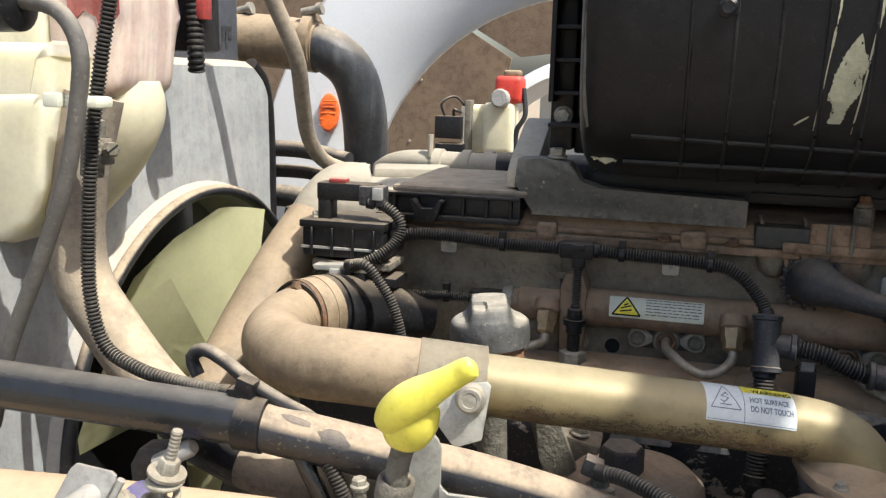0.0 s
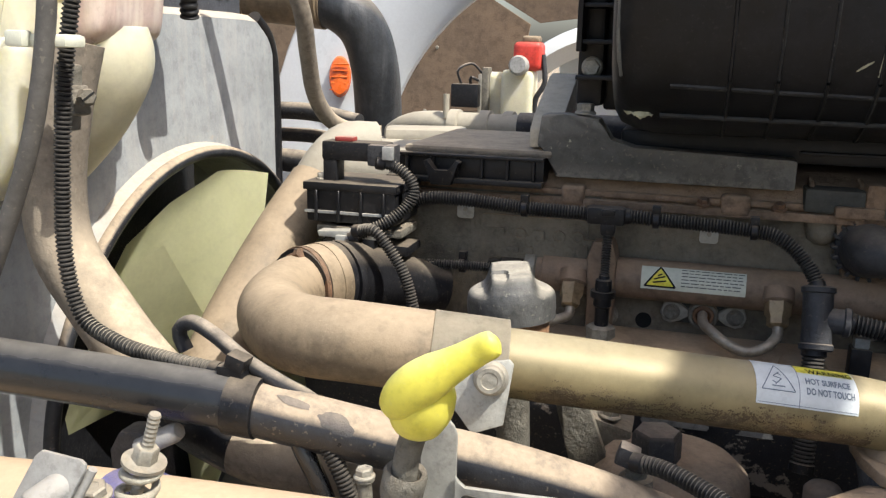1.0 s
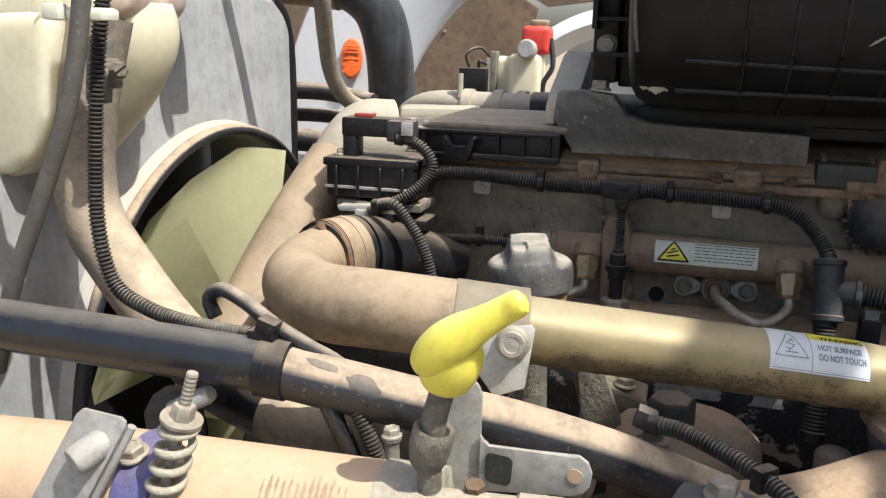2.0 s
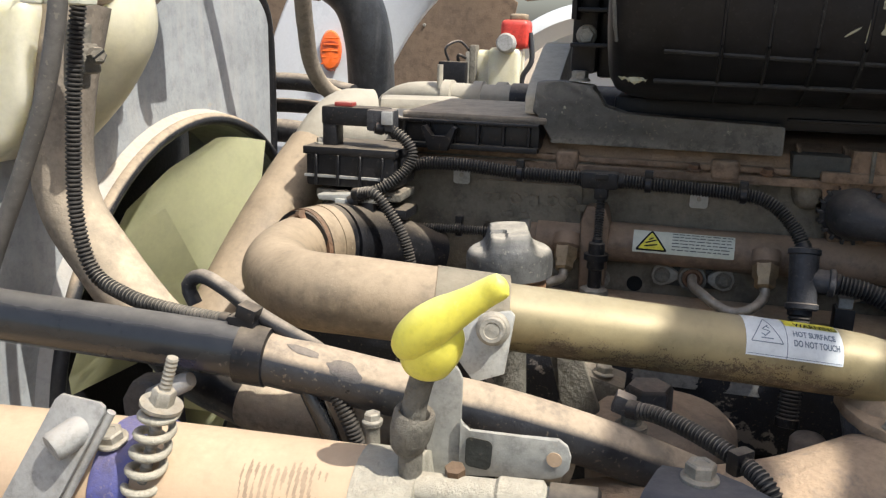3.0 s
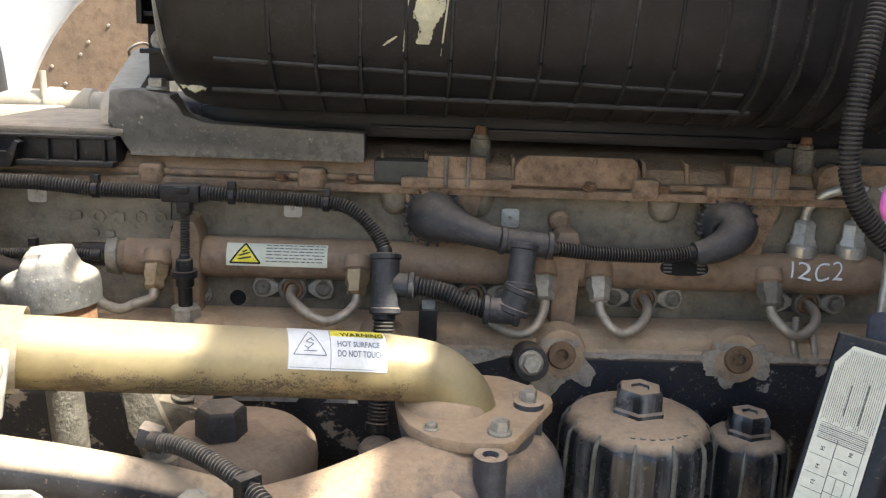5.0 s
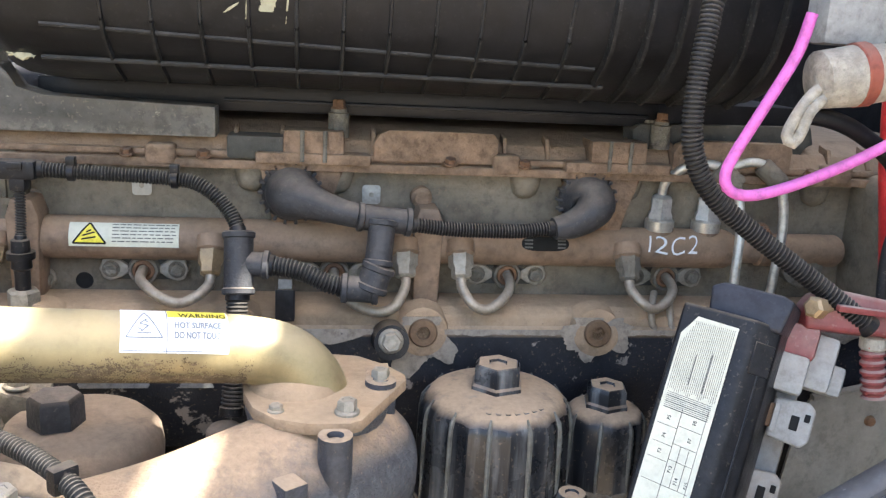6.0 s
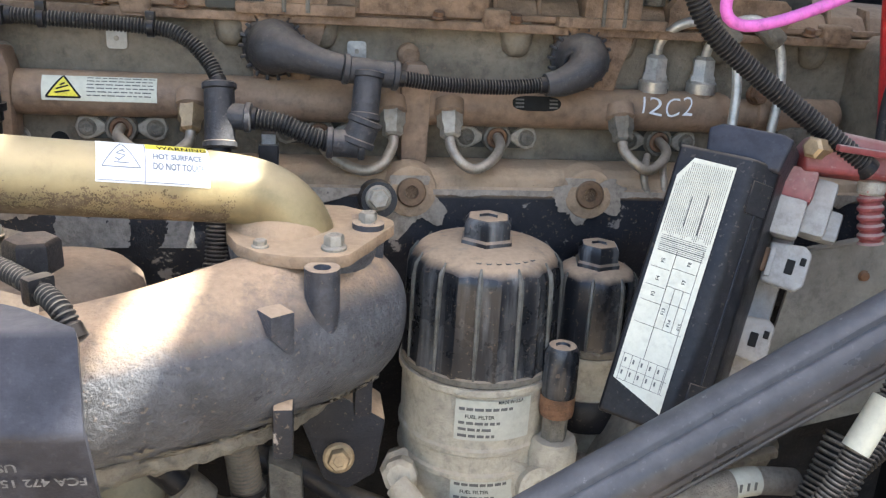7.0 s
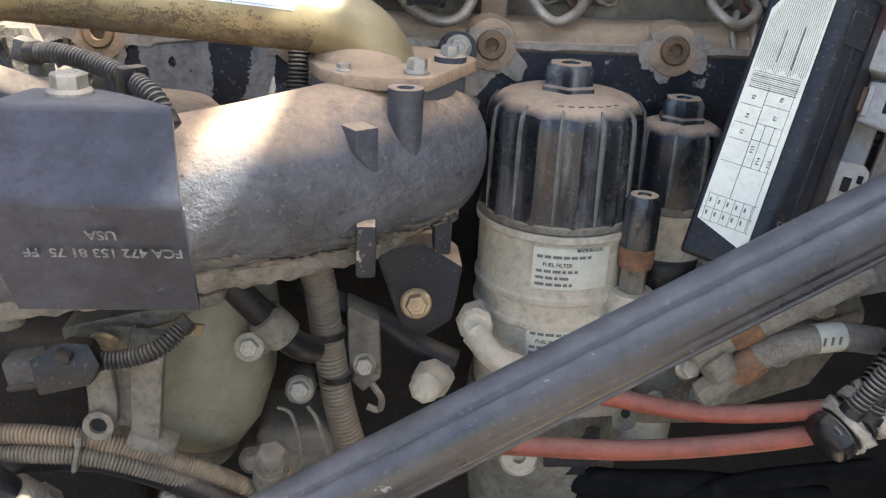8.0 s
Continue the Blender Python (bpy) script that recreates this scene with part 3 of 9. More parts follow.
part("lower_body", slab(bmesh.new(), (0.09, 0.06, 0.04), Matrix.Translation((-0.58, 2.75, 1.485)), 0.006), "blackp", jb)
part("post", slab(bmesh.new(), (0.012, 0.012, 1.62), Matrix.Translation((-0.545, 2.76, 0.81)), 0.003), "bolt", jb)
part("side_bracket", slab(bmesh.new(), (0.02, 0.05, 0.16), Matrix.Translation((-0.53, 2.78, 1.56)), 0.004), "alud", jb)
part("wire", hose_bm([(-0.60, 2.74, 1.59), (-0.605, 2.72, 1.63), (-0.57, 2.75, 1.65), (-0.54, 2.77, 1.62)], 0.004, 0.01, 8), "rubber", jb)
part("wire", hose_bm([(-0.57, 2.74, 1.59), (-0.565, 2.72, 1.61), (-0.55, 2.76, 1.60)], 0.005, 0.01, 8), "rubber", jb)

far_fender = thing("truck_fender", (-0.25, 3.3, 0.0), "white fender of a further truck", "fender")
part("arch", arch_sheet(-0.18, 1.30, 0.40, 0.50, 10, 170, 3.3, 0.2), "wpaint", far_fender)
bm = bmesh.new()
between(bm, (-0.42, 3.5, 0.0), (0.5, 3.55, 1.72), 0.02)
part("side_panel", bm, "wpaint", far_fender)
hood = thing("tilted_hood", (-1.0, 1.6, 0.0), "dusty underside of a tilted truck hood", "hood")
bm = bmesh.new()
prism(bm, [(-0.7, 0.0), (0.75, 0.0), (0.75, 2.3), (-0.7, 2.3)], 0.03, Matrix(((0.25, 0, 1, -1.35), (1, 0, 0, 1.2), (0, 1, 0, 0), (0, 0, 0, 1))), 0.006)
part("panel", bm, "liner", hood)

# chassis of this truck under the engine
bm = bmesh.new()
between(bm, (-1.0, 0.50, 0.72), (1.0, 0.56, 0.98), 0.006)
between(bm, (-1.0, 1.50, 0.72), (1.0, 1.56, 0.98), 0.006)
between(bm, (-0.9, 0.55, 0.74), (-0.8, 1.51, 0.9), 0.006)
solo("frame_rail", bm, "blockd", "black steel chassis frame rails", "frame", kind="structure")
bm = bmesh.new()
between(bm, (-0.55, 0.85, 0.55), (0.95, 1.45, 0.74), 0.05, 3)
solo("oil_pan", bm, "blockd", "black oil pan under the engine block", "oil pan")

bm = bmesh.new()
between(bm, (0.93, 0.50, 0.56), (0.96, 2.04, 2.05), 0.01)
between(bm, (0.955, 0.55, 0.6), (1.0, 2.0, 2.0), 0.01)
solo("wall_firewall", bm, "felt", "black insulated firewall behind the engine", "firewall", kind="structure")


# ---- engine block, head, covers ----
block = thing("engine_block", (0.3, 1.0, 0.8), "black painted engine block with peeling paint and dust", "engine block")
ALONG = Matrix(((0, 0, 1, -0.28), (1, 0, 0, 0), (0, 1, 0, 0), (0, 0, 0, 1)))
bm = bmesh.new()
prism(bm, [(0.935, 1.29), (1.30, 1.29), (1.30, 1.420), (0.985, 1.424), (0.935, 1.418), (0.922, 1.405), (0.920, 1.36)], 1.25, ALONG, 0.004, 2)
part("deck", bm, "block", block)
bm = bmesh.new()
prism(bm, [(0.928, 1.4085), (0.932, 1.421), (0.945, 1.4265), (0.984, 1.4275), (0.984, 1.405)], 1.25, ALONG, 0.003, 2)
part("ledge", bm, "ledge", block, "dust-caked tan ledge under the head")
bm = bmesh.new()
edge = []
for i in range(420):
    x = -0.275 + 1.24 * i / 419
    low = 1.4075 - 0.013 * max(0.0, noise.noise(Vector((x * 16, 7.7, 0)))) ** 0.8 - 0.006 * max(0.0, noise.noise(Vector((x * 70, 3.3, 0)))) - 0.003 * abs(noise.noise(Vector((x * 260, 1.1, 0))))
    edge.append([bm.verts.new((x, y, z)) for y, z in ((0.9195, 1.4120), (0.9190, low), (0.9225, low))])
for p, q in zip(edge, edge[1:]):
    for j in range(2):
        bm.faces.new((p[j], q[j], q[j + 1], p[j + 1]))
part("peeled_edge", bm, "barecast", block, "bare metal edge where black paint peeled off")
bm = bmesh.new()
for i in range(190):
    for j in range(72):
        x, z = 0.048 + 0.0007 * i, 1.356 + 0.0007 * j
        n1 = noise.noise(Vector((x * 42, z * 42, 5.5))) + 0.5 * noise.noise(Vector((x * 130, z * 130, 2.5))) + 0.3 * noise.noise(Vector((x * 420, z * 420, 8.1)))
        kept = max(1.35 - abs(x - 0.139) / 0.0165, 1.0 - math.hypot((x - 0.088) / 0.007, (z - 1.385) / 0.009), 1.0 - math.hypot((x - 0.103) / 0.005, (z - 1.379) / 0.006))
        inside = min((x - 0.058) / 0.012, (0.179 - x) / 0.008, 1.0)
        if inside + 0.45 * n1 > 0.35 and kept + 0.55 * n1 < 0.55:
            y = 0.9193 + 0.0020 * max(0.0, z - 1.36) / 0.045
            bm.faces.new([bm.verts.new((x + a * 0.00071, y - 0.0006, z + b * 0.00071)) for a, b in ((0, 0), (1, 0), (1, 1), (0, 1))])
bmesh.ops.remove_doubles(bm, verts=list(bm.verts), dist=0.00008)
tagged(part("peeled_patch", bm, "primer", block, "grey primer where the black paint peeled off"), kind="stuff")
bm = bmesh.new()
prism(bm, [(0.96, 0.72), (1.30, 0.72), (1.30, 1.2895), (0.940, 1.2895), (0.945, 1.18), (0.965, 1.12), (0.965, 0.9)], 1.25, ALONG, 0.004, 2)
part("body", bm, "blockd", block)
for n_plug, x in enumerate((0.030, 0.196, 0.362, 0.526, 0.690)):
    m = towards((x, 0.9215, 1.409), (0, -1, 0.12))
    part("boss", lathe(bmesh.new(), [(0.027, -0.02), (0.0225, 0.0015), (0.018, 0.003), (0.0, 0.003)], m, 28), "ledge", block)
    part("drain_plug", lathe(bmesh.new(), [(0.0130, 0.002), (0.0130, 0.0055), (0.0118, 0.007), (0.0062, 0.007), (0.0055, 0.003), (0, 0.003)], m, 28), "bronze", block, "bronze threaded plug")
    bm = bmesh.new()
    ring = [(0.0275 + 0.026 * noise.noise(Vector((math.cos(a) * 1.1, math.sin(a) * 1.1, n_plug * 3.1))) + 0.008 * noise.noise(Vector((math.cos(a) * 3.1, math.sin(a) * 3.1, n_plug * 1.7))) + 0.003 * noise.noise(Vector((math.cos(a) * 14, math.sin(a) * 14, n_plug)))) for a in np.linspace(0, 2 * math.pi, 120, endpoint=False)]
    prism(bm, [(x + r * math.cos(a) * 1.1, min(1.424, 1.409 + r * math.sin(a))) for r, a in zip(ring, np.linspace(0, 2 * math.pi, 120, endpoint=False))], 0.0012, Matrix(((1, 0, 0, 0), (0, 0, -1, 0.9205), (0, 1, 0, 0), (0, 0, 0, 1))), 0)
    part("peeled_patch", bm, "barecast", block, "bare dusty metal where the paint peeled off")

head = thing("cylinder_head", (0.3, 1.1, 1.42), "olive grey cast cylinder head with brown dust", "cylinder head")
bm = bmesh.new()
between(bm, (-0.22, 0.985, 1.4245), (0.97, 1.30, 1.552), 0.003)
part("body", bm, "head", head)
bm = bmesh.new()
prism(bm, rounded(0.235, 0.175, 0.02), 0.016, towards((-0.105, 0.985, 1.475), (0, -1, 0)), 0.003)
part("front_plate", bm, "head", head)
bm = bmesh.new()
prism(bm, rounded(0.105, 0.042, 0.003), 0.004, towards((-0.055, 0.969, 1.512), (0, -1, 0)), 0.001)
part("cast_panel", bm, "head", head)
for k, x in enumerate((-0.068, -0.049, -0.030, -0.012)):
    m = towards((x, 0.9645, 1.516), (0, -1, 0))
    if k == 1:
        bm = prism(bmesh.new(), rounded(0.009, 0.009, 0.001), 0.0030, m, 0.0004)
    else:
        bm = lathe(bmesh.new(), [(0.0062, 0), (0.0062, 0.0030), (0.0040, 0.0030), (0.0040, 0.0004), (0, 0.0004)], m, 8)
    part("cast_mark", bm, "head", head)
for x, z, w in ((-0.092, 1.517, 0.017), (0.0, 1.512, 0.014), (-0.075, 1.5, 0.012), (-0.058, 1.5, 0.008)):
    part("cast_mark", prism(bmesh.new(), rounded(w, 0.006, 0.001), 0.0026, towards((x, 0.9645, z), (0, -1, 0)), 0.0004), "head", head)
# long rows of ribs and bosses along the joint of the head
for x in (0.205, 0.283, 0.462, 0.563, 0.66, 0.76):
    bm = lathe(bmesh.new(), [(0.006, -0.002), (0.0115, 0.002), (0.0140, 0.009), (0.0165, 0.024), (0.0165, 0.031), (0, 0.031)], towards((x, 0.985, 1.526), (0, 0, 1)), 20)
    part("boss", bm, "head", head)
for x, z in ((0.013, 1.509), (-0.012, 1.44), (0.019, 1.437)):
    part("bolt", bolt_bm((x, 0.985, z), (0, -1, 0), 0.015, 0.012), "bolt", head)
m = towards((0.054, 0.9865, 1.435), (0, -1, 0))
# black disc on the face, painted as the shade inside a bore
part("bore", lathe(bmesh.new(), [(0.0078, 0), (0.0078, 0.0022), (0, 0.0022)], m, 24), "ink", head, "black disc painting the shade in a drilled hole")
for x, z, y in ((-0.124, 1.536, 0.967), (0.108, 1.526, 0.983), (0.315, 1.523, 0.983), (-0.02, 1.437, 0.983)):
    tag = part("metal_tab", prism(bmesh.new(), rounded(0.017, 0.018, 0.003), 0.0015, towards((x, y, z), (0, -1, 0)), 0.0004), "steel", head, "small pale metal tab")
    part("tab_rivet", lathe(bmesh.new(), [(0.0022, 0), (0.0022, 0.0012), (0, 0.0016)], towards((x, y - 0.0016, z), (0, -1, 0)), 12), "bolt", tag)

cover = thing("valve_cover", (0.35, 1.1, 1.55), "brown dust covered ribbed valve cover", "valve cover")
bm = bmesh.new()
prism(bm, [(0.972, 1.553), (1.30, 1.553), (1.30, 1.584), (1.03, 1.584), (0.998, 1.578), (0.982, 1.574), (0.972, 1.562)], 1.15,
      Matrix(((0, 0, 1, -0.19), (1, 0, 0, 0), (0, 1, 0, 0), (0, 0, 0, 1))), 0.002)
part("body", bm, "cover", cover)
bm = bmesh.new()
between(bm, (-0.195, 0.962, 1.5465), (0.955, 0.985, 1.5545), 0.002)
between(bm, (-0.195, 0.966, 1.5565), (0.955, 0.985, 1.5625), 0.0025)
part("flange", bm, "cover", cover)
for k in range(19):
    x = 0.19 + 0.041 * k
    bm = bmesh.new()
    prism(bm, [(0.968, 1.556), (0.99, 1.556), (0.995, 1.584), (0.978, 1.581)], 0.004, Matrix(((0, 0, 1, x), (1, 0, 0, 0), (0, 1, 0, 0), (0, 0, 0, 1))), 0.0008, 1)
    part("rib", bm, "cover", cover)
for x in (0.262, 0.545):
    bm = bmesh.new()
    between(bm, (x - 0.028, 0.958, 1.556), (x + 0.026, 0.99, 1.5835), 0.003)
    part("clamp_block", bm, "cover", cover)
    bm = bmesh.new()
    between(bm, (x - 0.052, 0.955, 1.5535), (x + 0.050, 0.985, 1.5635), 0.0025)
    part("clamp_bar", bm, "cover", cover)
    for dx in (-0.011, 0.009):
        bm = bmesh.new()
        sweep(bm, [(x + dx, 0.9545, 1.556), (x + dx, 0.9545, 1.584)], 0.0019, 8)
        part("pin", bm, "alud", cover)
    bm = bmesh.new()
    prism(bm, [(-0.024, -0.046), (0.020, -0.046), (0.026, -0.01), (0.032, 0.016), (0.042, 0.03), (-0.042, 0.03), (-0.032, 0.016), (-0.028, -0.01)], 0.016, towards((x - 0.012, 0.984, 1.524), (0, -1, 0)), 0.003)
    part("boot_seat", bm, "cover", cover, "rust-brown seat behind a rubber boot")
bm = bmesh.new()
between(bm, (0.185, 0.961, 1.556), (0.24, 0.99, 1.577), 0.003)
part("black_pad", bm, "platedark", cover)
for x0, x1 in ((0.315, 0.43), (0.60, 0.72)):
    bm = bmesh.new()
    prism(bm, [(x0, 1.557), (x1, 1.557), (x1, 1.580), (x1 - 0.006, 1.586), (x0 + 0.014, 1.586), (x0 + 0.005, 1.582), (x0, 1.574)], 0.014,
          Matrix(((1, 0, 0, 0), (0, 0, -1, 0.979), (0, 1, 0, 0), (0, 0, 0, 1))), 0.002)
    part("raised_panel", bm, "cover", cover)
for x in (0.283, 0.59):
    part("spacer", lathe(bmesh.new(), [(0.0095, 0), (0.0095, 0.022), (0.0075, 0.023), (0.0075, 0.026), (0, 0.026)], towards((x, 0.979, 1.576), (0, 0, 1)), 20), "alud", cover)
    part("bolt", bolt_bm((x, 0.979, 1.601), (0, 0, 1), 0.010, 0.009), "rust", cover)

front_cover = thing("front_cover", (-0.12, 1.0, 1.55), "black ribbed plastic timing cover with dusty top", "engine cover")
bm = bmesh.new()
prism(bm, [(-0.195, 1.566), (-0.046, 1.566), (-0.046, 1.5905), (-0.185, 1.5905), (-0.20, 1.580)], 0.2, Matrix(((1, 0, 0, 0), (0, 0, 1, 0.955), (0, 1, 0, 0), (0, 0, 0, 1))), 0.003)
part("body", bm, "blackp", front_cover)
bm = bmesh.new()
between(bm, (-0.186, 0.958, 1.591), (-0.040, 1.15, 1.598), 0.003)
part("dusty_lid", bm, "tanhose", front_cover)
for k in range(6):
    bm = bmesh.new()
    between(bm, (-0.182 + 0.025 * k, 0.949, 1.569), (-0.179 + 0.025 * k, 0.957, 1.589), 0.0006, 1)
    part("rib", bm, "blackp", front_cover)
bm = bmesh.new()
between(bm, (-0.20, 0.944, 1.5640), (-0.046, 0.96, 1.5690), 0.001)
between(bm, (-0.19, 0.947, 1.5885), (-0.046, 0.96, 1.5915), 0.001)
part("lip", bm, "blackp", front_cover)
bm = bmesh.new()
prism(bm, [(-0.010, 0.0), (0.010, 0.0), (0.012, 0.010), (0.018, 0.022), (0.014, 0.024), (0.007, 0.013), (-0.007, 0.013), (-0.014, 0.024), (-0.018, 0.022), (-0.012, 0.010)],
      0.012, Matrix(((1, 0, 0, -0.142), (0, 0, -1, 0.948), (0, 1, 0, 1.563), (0, 0, 0, 1))), 0.001)
part("clip", bm, "blackp", front_cover)

for x, w in ((-0.03, 0.022), (0.115, 0.026), (0.425, 0.026), (0.755, 0.03)):
    bm = bmesh.new()
    between(bm, (x, 0.960, 1.548), (x + w, 0.98, 1.567), 0.005, 3)
    part("pad", bm, "cover", cover)
for x in (0.10, 0.165, 0.385, 0.455, 0.64, 0.74, 0.83):
    part("bolt", bolt_bm((x, 0.962, 1.557), (0, -0.3, 1), 0.009, 0.006), "rust", cover)

# ---- air box mounts and air box ----
mount = thing("mount_plate", (0.06, 0.97, 1.6), "worn grey steel air box mounting plate", "mount plate", "air box mounts")
bm = bmesh.new()
prism(bm, [(-0.036, 1.574), (0.176, 1.574), (0.176, 1.601), (0.035, 1.605), (0.012, 1.609), (0.004, 1.622), (0.002, 1.63), (-0.030, 1.633), (-0.052, 1.632), (-0.055, 1.602), (-0.045, 1.598)], 0.03,
      Matrix(((1, 0, 0, 0), (0, 0, -1, 0.99), (0, 1, 0, 0), (0, 0, 0, 1))), 0.0025)
part("rail", bm, "plate", mount)
bm = bmesh.new()
prism(bm, [(0.968, 1.60), (1.09, 1.60), (1.09, 1.668), (1.066, 1.664), (0.985, 1.630), (0.968, 1.618)], 0.030, Matrix(((0, 0, 1, -0.064), (1, 0, 0, 0), (0, 1, 0, 0), (0, 0, 0, 1))), 0.003)
part("riser", bm, "tape", mount, "dust-bleached sloping riser")
part("bolt", bolt_bm((-0.013, 0.975, 1.633), (0, 0, 1), 0.014, 0.010), "bolt", mount)
PLATE2 = [(0.5665, 1.567), (0.682, 1.565), (0.738, 1.567), (0.740, 1.581), (0.752, 1.584), (0.747, 1.602), (0.570, 1.5985), (0.5635, 1.593)]
mount2 = thing("mount_plate", (0.66, 1.02, 1.6), "worn black steel air box mounting plate", "mount plate", "air box mounts")
bm = bmesh.new()
prism(bm, PLATE2, 0.03, Matrix(((1, 0, 0, 0), (0, 0, 1, 0.984), (0, 1, 0, 0), (0, 0, 0, 1))), 0.0025)
part("rail", bm, "platedark", mount2)
part("bolt", bolt_bm((0.583, 0.995, 1.590), (0, 0, 1), 0.012, 0.012), "bolt", mount2)

airbox = thing("air_filter_box", (0.3, 1.0, 1.62), "black ribbed plastic air filter box with scuffed paint", "air box")
PROFILE = [(1.24, 1.622), (0.96, 1.620), (0.925, 1.624), (0.893, 1.637), (0.866, 1.656), (0.852, 1.672), (0.842, 1.70), (0.832, 1.76), (0.828, 1.84), (0.84, 1.92), (0.87, 1.95), (1.24, 1.95)]
bm = bmesh.new()
def shell_rings(stations):
    """Rings of the box section; stations of (x, shrink)."""
    cy, cz = 1.04, 1.785
    return [[bm.verts.new((x, cy + (y - cy) * s, cz + (z - cz) * s)) for y, z in PROFILE] for x, s in stations]
st = [(0.018, 0.80), (0.018, 0.90), (0.024, 0.955), (0.036, 0.985), (0.055, 1.0), (0.25, 1.0), (0.45, 1.0), (0.62, 1.0), (0.645, 0.985), (0.66, 0.95), (0.666, 0.88)]
rings = shell_rings(st)
for a, b in zip(rings, rings[1:]):
    for k in range(len(a)):
        bm.faces.new((a[k], a[(k + 1) % len(a)], b[(k + 1) % len(a)], b[k]))
bm.faces.new(rings[0]), bm.faces.new(rings[-1][::-1])
part("body", bm, "airbox", airbox)
# pale strip that paints the sunlit highlight along the box's left corner
edge = spline([(0.0265, 0.8615, 1.672, 0.0015), (0.0242, 0.8535, 1.700, 0.0022), (0.0238, 0.8468, 1.755, 0.0024), (0.0238, 0.8435, 1.84, 0.0020)], 0.002)
part("corner_highlight", ragged(sweep(bmesh.new(), edge, [q[3] for q in edge], 12), 0.0006), "ribdust_edgelight", airbox, "grey strip painting the sunlit edge of the corner")
def rib_strip(x, lo, hi, lift, w):
    bm = bmesh.new()
    path = PROFILE[lo:hi]
    a = [(bm.verts.new((x - w / 2, y, z)), bm.verts.new((x - w / 4, y - lift * 0.8, z - lift * 0.6)), bm.verts.new((x + w / 4, y - lift * 0.8, z - lift * 0.6)), bm.verts.new((x + w / 2, y, z))) for y, z in path]
    for p, q in zip(a, a[1:]):
        for k in range(3):
            bm.faces.new((p[k], p[k + 1], q[k + 1], q[k]))
    return bm
for k in range(11):
    x = 0.109 + 0.0347 * k
    part("rib", rib_strip(x, 2, 6, 0.0042, 0.0036), "airrib", airbox)
    part("rib", rib_strip(x, 5, 10, 0.0012, 0.0032), "airrib" if k % 3 else "airbox", airbox)
for (ya, za, x0), (yb, zb, x1) in (((0.8575, 1.6655, 0.065), (0.8705, 1.6515, 0.484)), ((0.8835, 1.6405, 0.058), (0.8860, 1.6365, 0.497))):
    bm = bmesh.new()
    sweep(bm, [(x0, ya, za), ((x0 + x1) / 2, (ya + yb) / 2, (za + zb) / 2), (x1, yb, zb)], 0.0021, 8)
    part("rib", bm, "airrib", airbox)
for k in range(6):
    x = 0.490 + 0.027 * k
    part("rib", rib_strip(x, 2, 10, 0.006, 0.006), "airrib", airbox)
bm = bmesh.new()
between(bm, (-0.024, 0.985, 1.64), (0.0, 1.03, 1.95), 0.004)
between(bm, (0.0, 1.0, 1.636), (0.05, 1.03, 1.95), 0.004)
part("side_flange", bm, "airbox", airbox)
for k in range(7):
    bm = bmesh.new()
    between(bm, (-0.022, 0.955, 1.665 + 0.032 * k), (0.024, 1.0, 1.669 + 0.032 * k), 0.001)
    part("flange_rib", bm, "airbox", airbox)
bm = bmesh.new()
between(bm, (-0.022, 0.95, 1.69), (-0.017, 1.0, 1.95), 0.001)
part("flange_rim", bm, "airbox", airbox)
part("bolt", bolt_bm((-0.010, 0.984, 1.676), (0, -1, 0), 0.014, 0.010), "bolt", airbox)
part("screw", lathe(bmesh.new(), [(0.008, 0), (0.008, 0.002), (0.005, 0.004), (0, 0.003)], towards((0.136, 0.829, 1.772), (0, -1, 0)), 20), "blackp", airbox)
def on_airbox(x, z):
    y = np.interp(z, [1.672, 1.70, 1.76, 1.84], [0.852, 0.842, 0.832, 0.828])
    return Vector((x, y - 0.0008, z))
def scuff(cx, z0, z1, wide, seed, lean=0.011, bare=0.62):
    """A ragged bare patch on the box, flaked away in small islands, narrow at its top."""
    bm = bmesh.new()
    cell = 0.00045
    nx, nz = max(2, int(wide * 1.4 / cell)), int((z1 - z0) / cell)
    for j in range(nz):
        f = (j + 0.5) / nz
        w = wide * (0.30 + 0.70 * math.sin(math.pi * min(1, 0.25 + 0.72 * (1 - f)))) * (1 - f ** 5)
        for i in range(nx):
            u = (i + 0.5) / nx * 1.4 * wide - 0.7 * wide
            x, z = cx + u + lean * f, z0 + (z1 - z0) * f
            flake = 0.5 + 0.5 * noise.noise(Vector((x * 150 + seed, z * 80, seed))) + 0.22 * noise.noise(Vector((x * 620, z * 400, seed))) + 0.10 * noise.noise(Vector((x * 1900, z * 1500, seed)))
            if abs(u) / (w / 2) < 0.75 + 0.6 * (flake - 0.5) and flake > 1 - bare - 0.18:
                h = cell * 0.52
                bm.faces.new([bm.verts.new(on_airbox(x + a * h, z + b * h)) for a, b in ((-1, -1), (1, -1), (1, 1), (-1, 1))])
    bmesh.ops.remove_doubles(bm, verts=list(bm.verts), dist=0.0001)
    return bm
part("scuff", scuff(0.226, 1.682, 1.753, 0.030, 3), "flake", airbox, "bare cream scuff in the black paint")
part("scuff", scuff(0.211, 1.676, 1.84, 0.0022, 5, 0.014, 0.55), "flake", airbox)
part("scuff", scuff(0.240, 1.674, 1.84, 0.0030, 6, 0.016, 0.5), "flake", airbox)
part("scuff", scuff(0.196, 1.680, 1.688, 0.004, 7), "flake", airbox)
